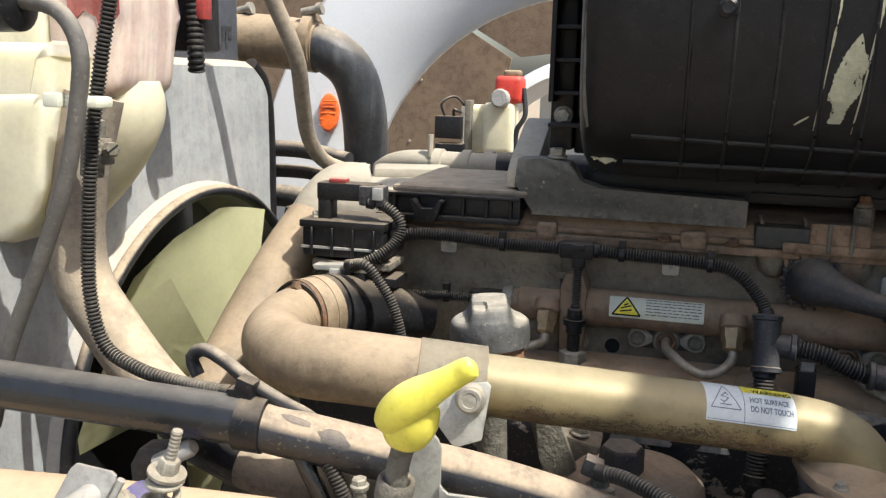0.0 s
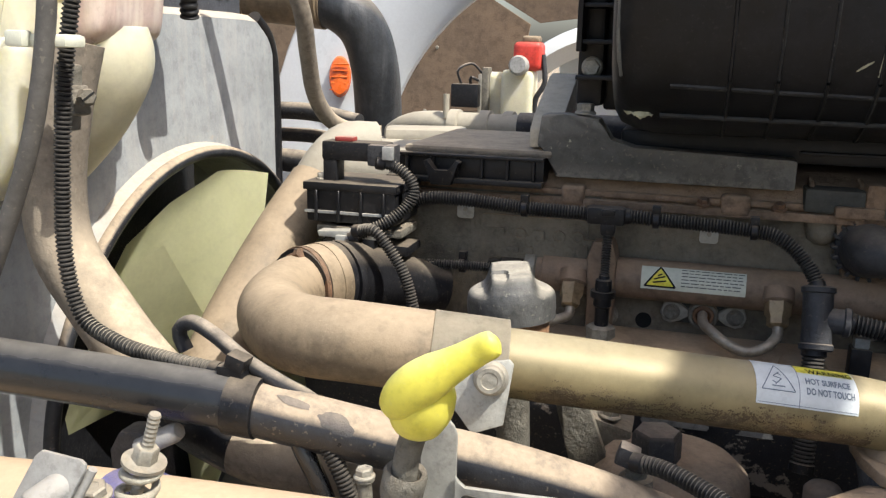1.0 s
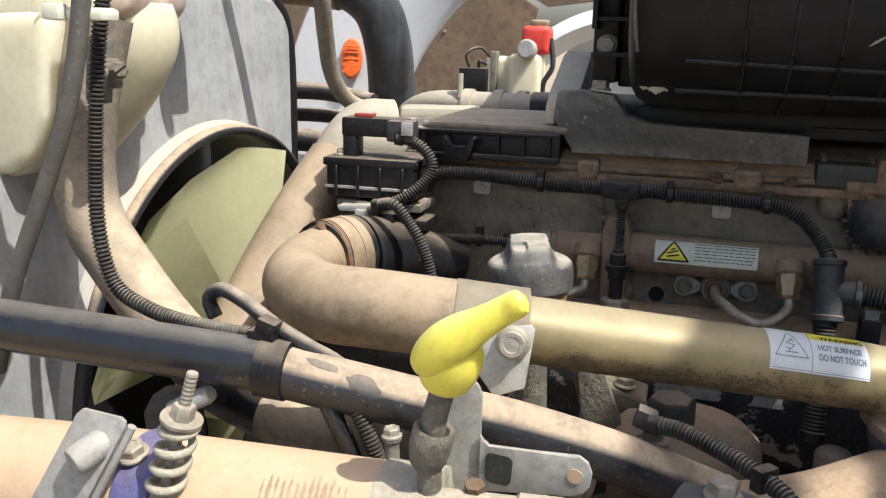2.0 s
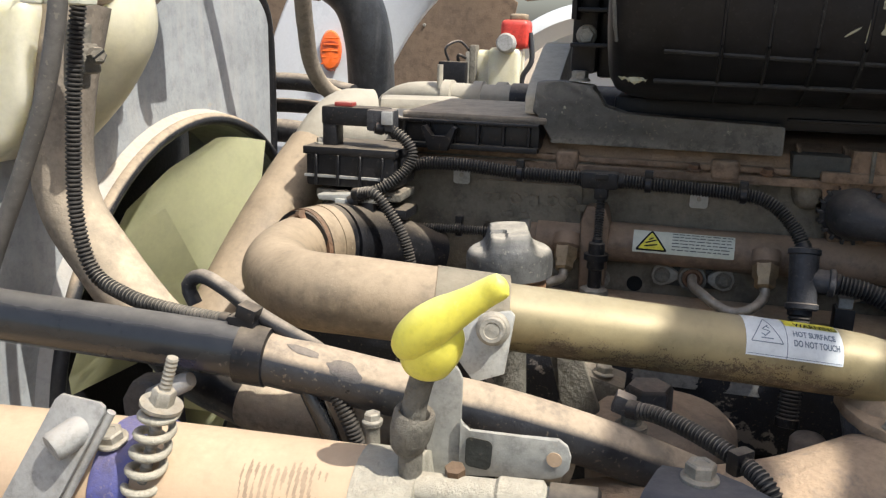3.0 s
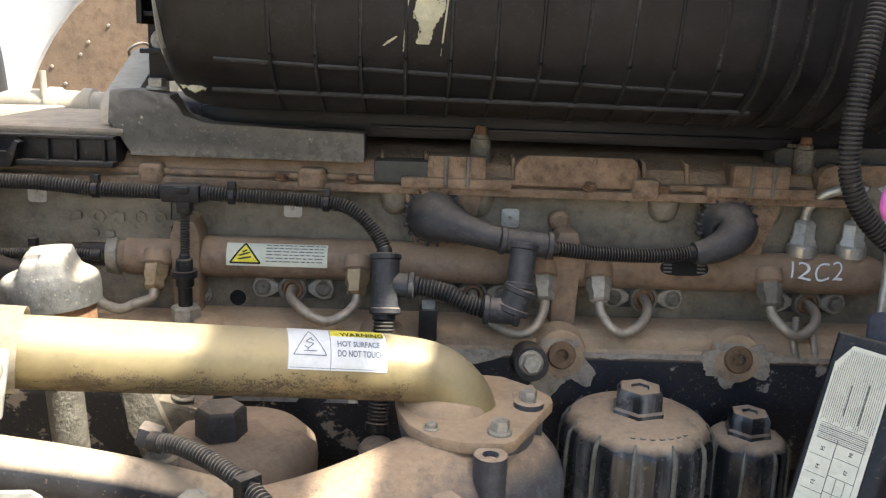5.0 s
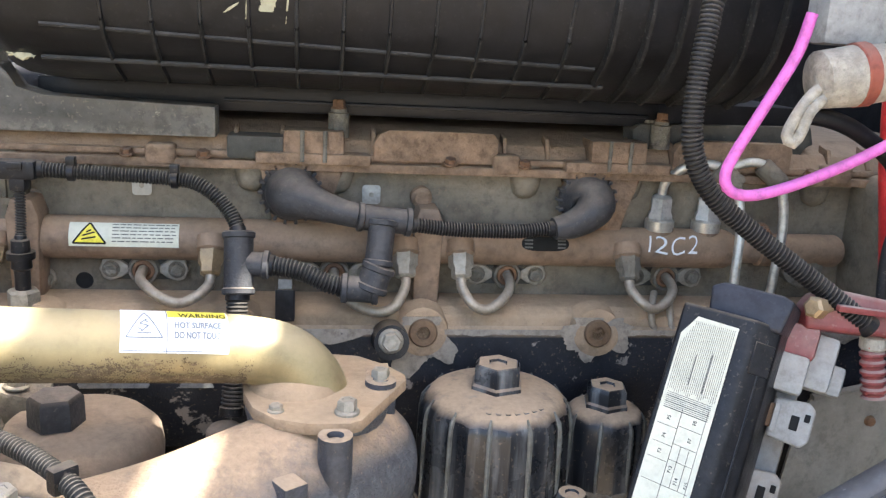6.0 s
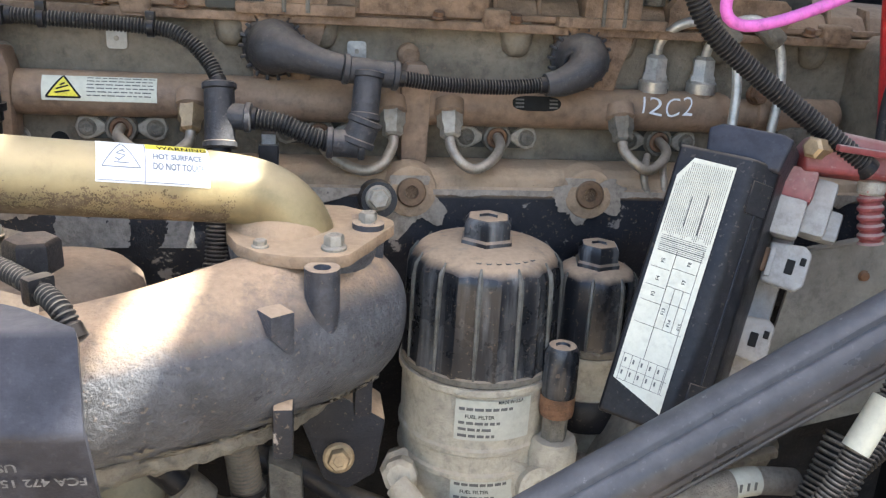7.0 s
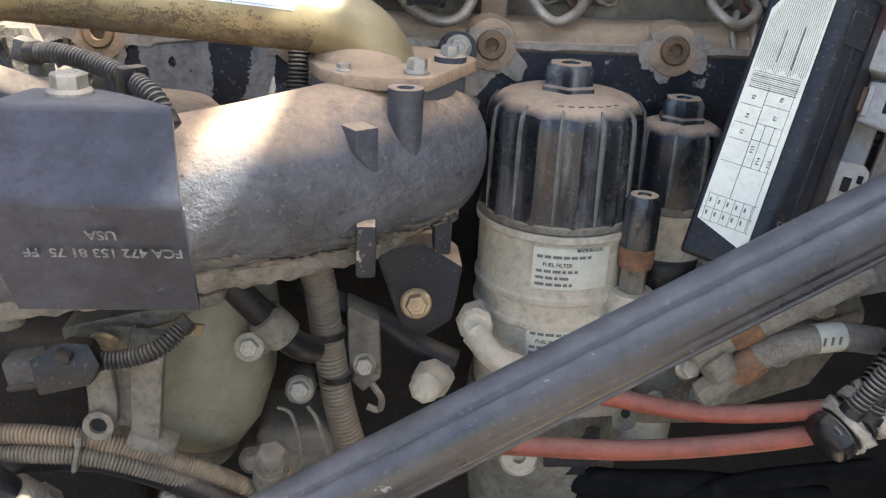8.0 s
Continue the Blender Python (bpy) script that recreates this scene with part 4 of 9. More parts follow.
edge = spline([(0.0228, 0.8900, 1.690, 0.0006), (0.0232, 0.8955, 1.668, 0.0022), (0.0240, 0.9050, 1.651, 0.0036), (0.0300, 0.8995, 1.6450, 0.0040), (0.0370, 0.8935, 1.6425, 0.0032), (0.0440, 0.8890, 1.6410, 0.0036), (0.0520, 0.8860, 1.6400, 0.0010)], 0.0008)
bm = sweep(bmesh.new(), edge, [q[3] for q in edge], 14, squash=0.6)
for v in bm.verts:
    v.co += Vector((noise.noise(v.co * 420), 0, noise.noise(v.co * 420 + Vector((3, 3, 3))))) * 0.0024
part("scuff", bm, "flake", airbox)
bm = bmesh.new()
between(bm, (0.02, 0.992, 1.5945), (0.735, 1.28, 1.6195), 0.004)
between(bm, (0.18, 0.986, 1.6035), (0.58, 0.995, 1.6065), 0.001)
part("underside_tray", bm, "airbox", airbox)


# ---- fuel rail, lines and injectors ----
RY, RZ = 0.974, 1.479
rail = thing("fuel_rail", (0.3, RY, RZ), "brown dusty common rail fuel pipe", "fuel rail")
XAX = Matrix(((0, 0, 1, 0), (1, 0, 0, RY), (0, 1, 0, RZ), (0, 0, 0, 1)))
part("body", lathe(bmesh.new(), [(0.015, -0.056), (0.0175, -0.055), (0.0175, -0.045), (0.0195, -0.044), (0.0195, 0.665), (0.017, 0.672), (0, 0.672)], XAX, 28), "rail", rail)
part("end_sensor", lathe(bmesh.new(), [(0.014, 0.672), (0.014, 0.70), (0.0165, 0.702), (0.0165, 0.785), (0.013, 0.79), (0, 0.79)], XAX, 24), "rail", rail)
part("end_cap", lathe(bmesh.new(), [(0, -0.062), (0.019, -0.062), (0.020, -0.058), (0.020, -0.052), (0.0175, -0.0505)], XAX, 28), "bolt", rail)
for x in (0.013, 0.367):
    bm = bmesh.new()
    prism(bm, [(-0.012, -0.045), (0.012, -0.045), (0.014, 0.03), (0.009, 0.046), (-0.009, 0.046), (-0.014, 0.03)], 0.0335, towards((x, 0.985, RZ - 0.008), (0, -1, 0)), 0.004)
    part("saddle", bm, "rail", rail)
bm = bmesh.new()
lathe(bm, [(0.0105, 0), (0.0098, 0.008), (0.006, 0.011), (0, 0.011)], towards((0.362, 0.985, 1.522), (0, -1, 0)), 20)
part("saddle_boss", bm, "cover", rail)
# printed sticker on the rail
def on_rail(x, y, lift):
    a = y / 0.0197
    r = 0.0198 + lift
    th = radians(20) + a
    return Vector((x, RY - r * math.cos(th), RZ + r * math.sin(th)))
sticker = part("warning_sticker", card(bmesh.new(), 0.050, -0.0105, 0.1435, 0.0115, on_rail, 2, 8, 0.0003), "ivory", rail, "white sticker with yellow warning triangle")
bm = bmesh.new()
wedge(bm, on_rail, (0.0535, -0.0075), (0.0815, -0.0075), (0.0675, 0.0105), 0.0006)
part("yellow_field", bm, "yink", sticker)
bm = bmesh.new()
for p, q in (((0.0535, -0.0075), (0.0815, -0.0075)), ((0.0815, -0.0075), (0.0675, 0.0105)), ((0.0675, 0.0105), (0.0535, -0.0075))):
    stroke(bm, on_rail, p, q, 0.0016, 0.001)
for p, q in (((0.061, -0.004), (0.073, -0.002)), ((0.062, -0.001), (0.072, 0.002)), ((0.065, 0.002), (0.069, 0.004))):
    stroke(bm, on_rail, p, q, 0.0013, 0.001, 3)
part("triangle_sign", bm, "ink", sticker)
bm = bmesh.new()
rw = random.Random(9)
for k in range(6):
    x = 0.0865
    while x < 0.139:
        w = 0.003 + 0.005 * rw.random()
        card(bm, x, 0.0090 - 0.0030 * k, min(x + w, 0.142), 0.0099 - 0.0030 * k, on_rail, 2, 1, 0.0007)
        x += w + 0.0012
part("print", bm, "greyink", sticker)
def ring_tri(bm, pts, s, place, lift):
    for k in range(3):
        stroke(bm, place, pts[k], pts[(k + 1) % 3], 0.0007, lift)
# dark oval data tag and chalk mark
def on_rail2(x, y, lift):
    r = 0.0198 + lift
    th = radians(18) + y / 0.0197
    return Vector((x, RY - r * math.cos(th), RZ + r * math.sin(th)))
bm = bmesh.new()
oval = [(0.479 + 0.023 * math.copysign(abs(math.cos(a)) ** 0.6, math.cos(a)), 0.0068 * math.copysign(abs(math.sin(a)) ** 0.8, math.sin(a))) for a in np.linspace(0, 2 * math.pi, 36, endpoint=False)]
rows = [[bm.verts.new(on_rail2(x, y * f, 0.0008)) for x, y in oval[:19]] for f in (1.0, 0.5, 0.0, -0.5, -1.0)]
for ra, rb in zip(rows, rows[1:]):
    for k in range(18):
        bm.faces.new((ra[k], ra[k + 1], rb[k + 1], rb[k]))
bmesh.ops.remove_doubles(bm, verts=list(bm.verts), dist=1e-5)
tag = part("data_tag", bm, "ink", rail, "black oval data tag")
for x in (0.459, 0.491):
    bm = bmesh.new()
    for j in range(3):
        card(bm, x, -0.0042 + 0.0032 * j, x + 0.008, -0.0042 + 0.0032 * j + 0.0016, on_rail2, 2, 1, 0.001)
    part("tag_print", bm, "greyink", tag)
part("chalk_mark", text_bm("12C2", 0.025, lambda x, y, l: on_rail2(0.575 + x * 1.05 + 0.12 * y + 0.0012 * math.sin(x * 300), y * (0.9 + 3.0 * x) + 0.0015 * math.sin(x * 160), 0.0008), 1.0, -0.006), "white", rail, "white paint-pen mark")

def fuel_line(name, nut_x, port_x, drop, nut_mat):
    line = thing("injector_line", (nut_x, 0.945, 1.46), "bent steel injector fuel line with hex nuts", "fuel line", "injector lines")
    way = Vector((0.0, -0.55, -0.83)).normalized()
    top = Vector((nut_x, 0.957, 1.481))
    part("adapter", lathe(bmesh.new(), [(0.0135, -0.004), (0.0135, 0.008), (0.011, 0.010), (0, 0.010)], towards(top, way), 20), "rail", line)
    part("union_nut", lathe(bmesh.new(), [(0.0105, 0.008), (0.0118, 0.009), (0.0118, 0.020), (0.0095, 0.023), (0.0095, 0.030), (0.007, 0.032), (0, 0.032)], towards(top, way, 15), 6), nut_mat, line, "hexagonal union nut")
    d = port_x - nut_x
    end = top + way * 0.03
    pts = [end, end + way * 0.010, (nut_x + 0.16 * d, 0.922, drop + 0.006), (nut_x + 0.40 * d, 0.922, drop), (nut_x + 0.66 * d, 0.927, drop + 0.004),
           (nut_x + 0.88 * d, 0.938, drop + 0.011), (port_x, 0.957, 1.447), (port_x, 0.99, 1.452)]
    part("pipe", hose_bm([tuple(p) for p in pts], 0.0047, 0.005, 12), "line", line)
    m = towards((port_x, 0.985, 1.449), (0, -1, 0))
    part("port_collar", lathe(bmesh.new(), [(0.0140, 0), (0.0140, 0.012), (0.0130, 0.015), (0.0105, 0.0155), (0.0100, 0.010), (0, 0.010)], m, 24), "alud", line, "dusty round port collar")
    part("port_seal", lathe(bmesh.new(), [(0.0098, 0.009), (0.0096, 0.0145), (0.0070, 0.0155), (0.0055, 0.012), (0, 0.012)], m, 20), "rust", line, "brown port seal")
    bm = bmesh.new()
    prism(bm, rounded(0.072, 0.020, 0.009), 0.006, towards((port_x, 0.985, 1.4485), (0, -1, 0)), 0.001)
    part("hold_down", bm, "platedark", line)
    for side in (-1, 1):
        ear = [(side * x, y) for x, y in ((-0.0150, 0.0030), (-0.0150, -0.0030), (-0.007, -0.0085), (0.002, -0.0112), (0.0085, -0.0088), (0.0118, 0.0), (0.0085, 0.0088), (0.002, 0.0112), (-0.007, 0.0085))]
        part("lug", prism(bmesh.new(), ear, 0.006, towards((port_x + side * 0.028, 0.981, 1.449), (0, -1, 0)), 0.0018, 3), "bolt", line, "dusty clamp ear")
        part("bolt", bolt_bm((port_x + side * 0.029, 0.9755, 1.449), (0, -1, 0), 0.0115, 0.005, 1.2, 20), "alud", line)

for nut_x, port_x, drop, nm in ((-0.013, -0.077, 1.440, "brass"), (0.172, 0.109, 1.434, "brass"), (0.346, 0.282, 1.427, "bolt"), (0.398, 0.448, 1.430, "bolt"), (0.560, 0.609, 1.432, "alud")):
    fuel_line("injector_line", nut_x, port_x, drop, nm)
# feed lines with bright nuts that loop over the rail
for x, loop in ((0.597, [(0.597, 0.975, 1.527), (0.598, 0.972, 1.545), (0.612, 0.962, 1.561), (0.638, 0.955, 1.565), (0.658, 0.95, 1.550), (0.664, 0.94, 1.51), (0.660, 0.93, 1.46), (0.66, 0.93, 1.42)]),
                (0.645, [(0.645, 0.975, 1.527), (0.647, 0.97, 1.545), (0.66, 0.965, 1.562), (0.685, 0.96, 1.568), (0.706, 0.955, 1.55), (0.713, 0.95, 1.51), (0.708, 0.945, 1.46), (0.706, 0.945, 1.42)])):
    feed = thing("feed_line", (x, 0.975, 1.5), "bright steel fuel feed line with hex nut", "fuel line", "feed lines")
    m = towards((x, 0.974, 1.493), (0, 0, 1), 12)
    part("seat", lathe(bmesh.new(), [(0.013, 0), (0.013, 0.006), (0, 0.006)], m, 20), "rail", feed)
    part("nut_collar", lathe(bmesh.new(), [(0.0138, 0.004), (0.0142, 0.006), (0.0142, 0.014), (0.0125, 0.016), (0, 0.016)], m, 24), "chrome", feed)
    part("union_nut", lathe(bmesh.new(), [(0.0128, 0.005), (0.0128, 0.020), (0.0110, 0.022), (0.0108, 0.036), (0.007, 0.039), (0, 0.039)], m, 6), "chrome", feed, "bright hexagonal nut")
    part("pipe", hose_bm(loop, 0.0046, 0.005, 12), "chrome", feed)
    a, b = Vector(loop[3]), Vector(loop[4])
    part("sleeve", lathe(bmesh.new(), [(0.008, 0), (0.0095, 0.002), (0.0095, 0.026), (0.008, 0.028), (0, 0.028)], towards(a + (b - a) * 0.1, b - a), 16), "alud", feed)

# ---- harness in corrugated conduit along the head ----
def conduit(name, pts, r, label, group="engine harness", mat="conduit", pitch=0.0046, at=None):
    ob = thing("harness_conduit", pts[0], label, "wiring conduit", group)
    part("sleeve", ribbed_bm(pts, r * 0.82, pitch * 0.6, 0.0012), mat, ob)
    for a, b in ((pts[0], pts[1]), (pts[-1], pts[-2])):
        w = (Vector(b) - Vector(a)).normalized()
        part("end_cuff", lathe(bmesh.new(), [(r * 0.6, -0.001), (r * 0.9, 0), (r * 0.9, 0.007), (r * 0.75, 0.008)], towards(a, w), 18), "blackp", ob)
    return ob

conduit("", [(-0.183, 0.905, 1.49), (-0.182, 0.91, 1.515), (-0.176, 0.92, 1.535), (-0.160, 0.93, 1.549), (-0.12, 0.935, 1.551), (-0.06, 0.94, 1.546), (0.005, 0.94, 1.545)], 0.0082, "black corrugated wiring conduit along the cylinder head")
conduit("", [(0.03, 0.94, 1.545), (0.06, 0.94, 1.544), (0.144, 0.94, 1.540), (0.170, 0.937, 1.533), (0.188, 0.932, 1.517), (0.197, 0.925, 1.503), (0.199, 0.92, 1.496)], 0.0080, "black corrugated wiring conduit curving down to a tee")
conduit("", [(0.018, 0.938, 1.538), (0.018, 0.935, 1.50), (0.018, 0.93, 1.482)], 0.0056, "thin black corrugated branch conduit", pitch=0.004)
conduit("", [(-0.188, 0.885, 1.588), (-0.174, 0.89, 1.585), (-0.161, 0.89, 1.577), (-0.154, 0.89, 1.564), (-0.159, 0.885, 1.549), (-0.175, 0.875, 1.535), (-0.194, 0.868, 1.526), (-0.206, 0.866, 1.519)], 0.0068, "black corrugated conduit looping to the throttle actuator")
conduit("", [(-0.196, 0.852, 1.530), (-0.176, 0.845, 1.5335), (-0.161, 0.845, 1.518), (-0.147, 0.845, 1.4957), (-0.1387, 0.845, 1.468), (-0.136, 0.85, 1.43)], 0.0066, "black corrugated conduit running down behind the pipe")
conduit("", [(-0.175, 0.925, 1.487), (-0.14, 0.93, 1.487), (-0.09, 0.935, 1.487), (-0.06, 0.94, 1.485)], 0.0058, "thin black corrugated conduit on the front plate", pitch=0.004)
conduit("", [(0.222, 0.912, 1.473), (0.25, 0.908, 1.469), (0.275, 0.905, 1.459), (0.292, 0.905, 1.455)], 0.0105, "thick corrugated conduit between two tees", pitch=0.0052)
conduit("", [(0.345, 0.925, 1.508), (0.39, 0.93, 1.503), (0.44, 0.932, 1.502), (0.482, 0.935, 1.505)], 0.0082, "corrugated conduit between rubber boots")
conduit("", [(0.199, 0.905, 1.450), (0.199, 0.895, 1.42), (0.198, 0.885, 1.39), (0.196, 0.875, 1.35)], 0.0115, "thick corrugated conduit dropping behind the pipe", pitch=0.0056)

tee = thing("conduit_tee", (0.018, 0.94, 1.545), "black plastic conduit tee clip", "conduit tee", "conduit tees")
bm = bmesh.new()
slab(bm, (0.034, 0.018, 0.016), Matrix.Translation((0.016, 0.938, 1.545)), 0.003)
slab(bm, (0.013, 0.016, 0.014), Matrix.Translation((0.018, 0.938, 1.534)), 0.003)
part("body", bm, "blackp", tee)
part("latch", slab(bmesh.new(), (0.012, 0.004, 0.006), Matrix.Translation((0.018, 0.928, 1.549)), 0.001), "blackp", tee)
for x, z in ((-0.06, 1.547), (0.06, 1.545), (0.144, 1.541), (-0.118, 1.488)):
    clip = thing("conduit_clip", (x, 0.94, z), "black plastic conduit band clip", "clip", "conduit clips")
    part("band", lathe(bmesh.new(), [(0.0068, -0.003), (0.0076, -0.0025), (0.0076, 0.0025), (0.0068, 0.003)], towards((x, 0.938, z - 0.0015), (1, 0, 0)), 18), "blackp", clip)
    part("head", slab(bmesh.new(), (0.0075, 0.008, 0.008), Matrix.Translation((x, 0.938, z + 0.008)), 0.001), "blackp", clip)
sensor = thing("sensor_plug", (0.018, 0.93, 1.44), "black sensor connector in a steel socket", "sensor")
part("connector", lathe(bmesh.new(), [(0.006, 0.045), (0.0075, 0.044), (0.0085, 0.02), (0.0065, 0.018), (0.0065, 0.0), (0, 0)], towards((0.018, 0.93, 1.442), (0, 0, 1)), 16), "blackp", sensor)
part("collar", lathe(bmesh.new(), [(0.0115, 0.028), (0.0115, 0.034), (0.0, 0.034)], towards((0.018, 0.93, 1.442), (0, 0, 1)), 16), "blackp", sensor)
part("socket_nut", lathe(bmesh.new(), [(0.0135, -0.012), (0.0135, 0.001), (0.011, 0.003), (0, 0.003)], towards((0.018, 0.93, 1.440), (0, 0, 1)), 6), "bolt", sensor)
rs = thing("rail_sensor", (-0.07, 0.97, 1.48), "black pressure sensor plug at the rail end", "sensor")
part("plug", lathe(bmesh.new(), [(0.009, -0.1), (0.0105, -0.098), (0.0105, -0.088), (0.013, -0.086), (0.013, -0.064), (0.0, -0.064)], XAX, 18), "blackp", rs)

def plug_tee(name, joints, label):
    t = thing("conduit_tee", joints[0][0], label, "conduit tee", "conduit tees")
    for a, b, r in joints:
        part("branch", sweep(bmesh.new(), spline([a, b], 0.01), r, 18), "boot", t)
        for f in (0.06, 0.94):
            p = Vector(a).lerp(Vector(b), f)
            w = Vector(b) - Vector(a)
            part("collar", lathe(bmesh.new(), [(r, -0.003), (r + 0.0016, -0.002), (r + 0.0016, 0.002), (r, 0.003)], towards(p, w), 18), "boot", t)
    return t

plug_tee("", [((0.199, 0.92, 1.500), (0.200, 0.903, 1.448), 0.0125), ((0.200, 0.912, 1.474), (0.224, 0.910, 1.473), 0.0108)], "dusty black conduit tee behind the pipe")
plug_tee("", [((0.300, 0.925, 1.514), (0.348, 0.928, 1.509), 0.0112), ((0.322, 0.92, 1.512), (0.318, 0.908, 1.474), 0.0118), ((0.319, 0.905, 1.474), (0.312, 0.902, 1.455), 0.0132), ((0.288, 0.904, 1.455), (0.318, 0.902, 1.454), 0.0115)],
         "dusty black conduit tee with elbow under it")

def boot(points, radii, cx, cz, label):
    b = thing("rubber_boot", (cx, 0.95, cz), label, "rubber boot", "injector boots")
    part("cone", sweep(bmesh.new(), spline([(*p, r) for p, r in zip(points, radii)], 0.004), [q[3] for q in spline([(*p, r) for p, r in zip(points, radii)], 0.004)], 24), "boot", b)
    for k in range(18):
        a = 2 * math.pi * k / 18
        part("tooth", slab(bmesh.new(), (0.005, 0.012, 0.003), Matrix.Translation((cx, 0.968, cz)) @ Matrix.Rotation(a, 4, "Y") @ Matrix.Translation((0.0268, 0, 0)), 0.0006, 1), "boot", b)
    part("rim", lathe(bmesh.new(), [(0.0255, 0), (0.0264, 0.004), (0.0264, 0.010), (0.023, 0.014), (0, 0.014)], towards((cx, 0.976, cz), (0, -1, 0)), 28), "boot", b)
    return b
boot([(0.241, 0.968, 1.526), (0.244, 0.952, 1.526), (0.253, 0.942, 1.525), (0.268, 0.935, 1.521), (0.285, 0.93, 1.517), (0.302, 0.926, 1.514)], [0.0240, 0.0228, 0.0188, 0.0142, 0.0118, 0.0108], 0.241, 1.526, "dusty black rubber boot tapering to a conduit")
boot([(0.518, 0.968, 1.526), (0.520, 0.952, 1.526), (0.519, 0.942, 1.523), (0.510, 0.938, 1.515), (0.496, 0.936, 1.508), (0.480, 0.934, 1.505)], [0.0240, 0.0222, 0.0182, 0.0150, 0.0128, 0.0102], 0.519, 1.526, "dusty black rubber boot at the conduit end")
sc = thing("sensor_connector", (0.24, 0.93, 1.44), "black two-pin sensor connector standing up", "connector")
part("body", slab(bmesh.new(), (0.017, 0.017, 0.030), Matrix.Translation((0.2385, 0.925, 1.434)), 0.002), "blackp", sc)
part("tip", slab(bmesh.new(), (0.012, 0.012, 0.010), Matrix.Translation((0.2385, 0.925, 1.453)), 0.0015), "greyp", sc)

# fuel return lines that loop out of sight behind the fuse box
for run in ([(0.590, 0.95, 1.440), (0.583, 0.935, 1.430), (0.583, 0.93, 1.416), (0.591, 0.93, 1.402), (0.606, 0.93, 1.388), (0.622, 0.93, 1.372)],
            [(0.606, 0.95, 1.436), (0.602, 0.935, 1.425), (0.604, 0.93, 1.408), (0.612, 0.93, 1.396), (0.628, 0.93, 1.380)]):
    rl = thing("return_line", run[1], "dull steel fuel return line bent behind the fuse box", "fuel line", "fuel return lines")
    part("pipe", hose_bm(run, 0.0034, 0.003, 12), "line", rl)
    part("end_collar", lathe(bmesh.new(), [(0.0036, 0), (0.0056, 0.001), (0.0056, 0.007), (0.0036, 0.008)], towards(run[-1], Vector(run[-2]) - Vector(run[-1])), 12), "line", rl)


# ---- charge pipe with its strap, warning label and end flange ----
pipe = thing("coolant_pipe", (0.03, 0.73, 1.44), "gold chromate steel pipe with dust and warning label", "pipe")
PR = 0.0242
P0, P1 = Vector((-0.13, 0.683, 1.490)), Vector((0.185, 0.766, 1.4525))
PU = (P1 - P0).normalized()
part("elbow", hose_bm([(-0.214, 0.840, 1.488), (-0.228, 0.795, 1.488), (-0.221, 0.745, 1.487), (-0.196, 0.706, 1.487), (-0.165, 0.686, 1.489), (-0.13, 0.685, 1.489), tuple(P0 + PU * 0.062)], 0.0288, 0.006, 32), "golddust", pipe, "dust-caked pipe elbow")
part("tube", hose_bm([tuple(P0 + PU * 0.050), tuple(P0 + PU * 0.15), tuple(P0 + PU * 0.25), tuple(P0 + PU * 0.31), tuple(P0 + PU * 0.352), (0.2405, 0.779, 1.4415), (0.2605, 0.780, 1.425), (0.2685, 0.780, 1.405), (0.270, 0.780, 1.388)], PR, 0.006, 32), "gold", pipe, "gold chromate tube")
TOCAM = Vector((-0.05, -0.62, 0.225))
N0 = (TOCAM - PU * TOCAM.dot(PU)).normalized()
NU = PU.cross(N0).normalized()
if NU.z < 0:
    NU = -NU
def on_pipe(x, y, lift):
    """x along the pipe from its start, y round it from the side that looks at the viewer."""
    a = y / PR
    r = PR + lift
    return P0 + PU * x + N0 * (r * math.cos(a)) + NU * (r * math.sin(a))
S0 = 0.2745
Y0, Y1 = -0.0035, 0.0355
warn = part("warning_label", card(bmesh.new(), S0, Y0, S0 + 0.070, Y1, on_pipe, 8, 20, 0.0005), "labelwhite", pipe, "white hot surface warning label")
part("yellow_band", card(bmesh.new(), S0 + 0.030, Y1 - 0.0122, S0 + 0.069, Y1 - 0.001, on_pipe, 3, 5, 0.0007), "yink", warn)
part("lettering", text_bm("WARNING", 0.0072, lambda x, y, l: on_pipe(S0 + 0.037 + x * 0.88, Y1 - 0.0102 + y, 0.0010), 1.05, 0.015), "ink", warn)
part("lettering", text_bm("HOT SURFACE", 0.0064, lambda x, y, l: on_pipe(S0 + 0.034 + x * 0.74, Y1 - 0.0198 + y, 0.0009), 1.0, 0.028), "slateink", warn)
part("lettering", text_bm("DO NOT TOUCH", 0.0064, lambda x, y, l: on_pipe(S0 + 0.034 + x * 0.66, Y1 - 0.0272 + y, 0.0009), 1.0, 0.028), "slateink", warn)
bm = bmesh.new()
card(bm, S0 + 0.0292, Y0, S0 + 0.0297, Y1, on_pipe, 1, 12, 0.0008)
for y in (Y0 + 0.0012, Y1 - 0.0016):
    card(bm, S0 + 0.001, y, S0 + 0.069, y + 0.0004, on_pipe, 4, 1, 0.0008)
ring_tri(bm, ((S0 + 0.0035, 0.0065), (S0 + 0.0265, 0.0065), (S0 + 0.015, 0.0275)), 0.93, on_pipe, 0.0009)
for p, q in (((0.0165, 0.0205), (0.0120, 0.0165)), ((0.0120, 0.0165), (0.0175, 0.0150)), ((0.0175, 0.0150), (0.0130, 0.0105)), ((0.0150, 0.0195), (0.0175, 0.0175)), ((0.0110, 0.0130), (0.0135, 0.0115)), ((0.0105, 0.0095), (0.0195, 0.0095))):
    stroke(bm, on_pipe, (S0 + p[0], p[1]), (S0 + q[0], q[1]), 0.0008, 0.0009, 2)
part("pictogram", bm, "slateink", warn)

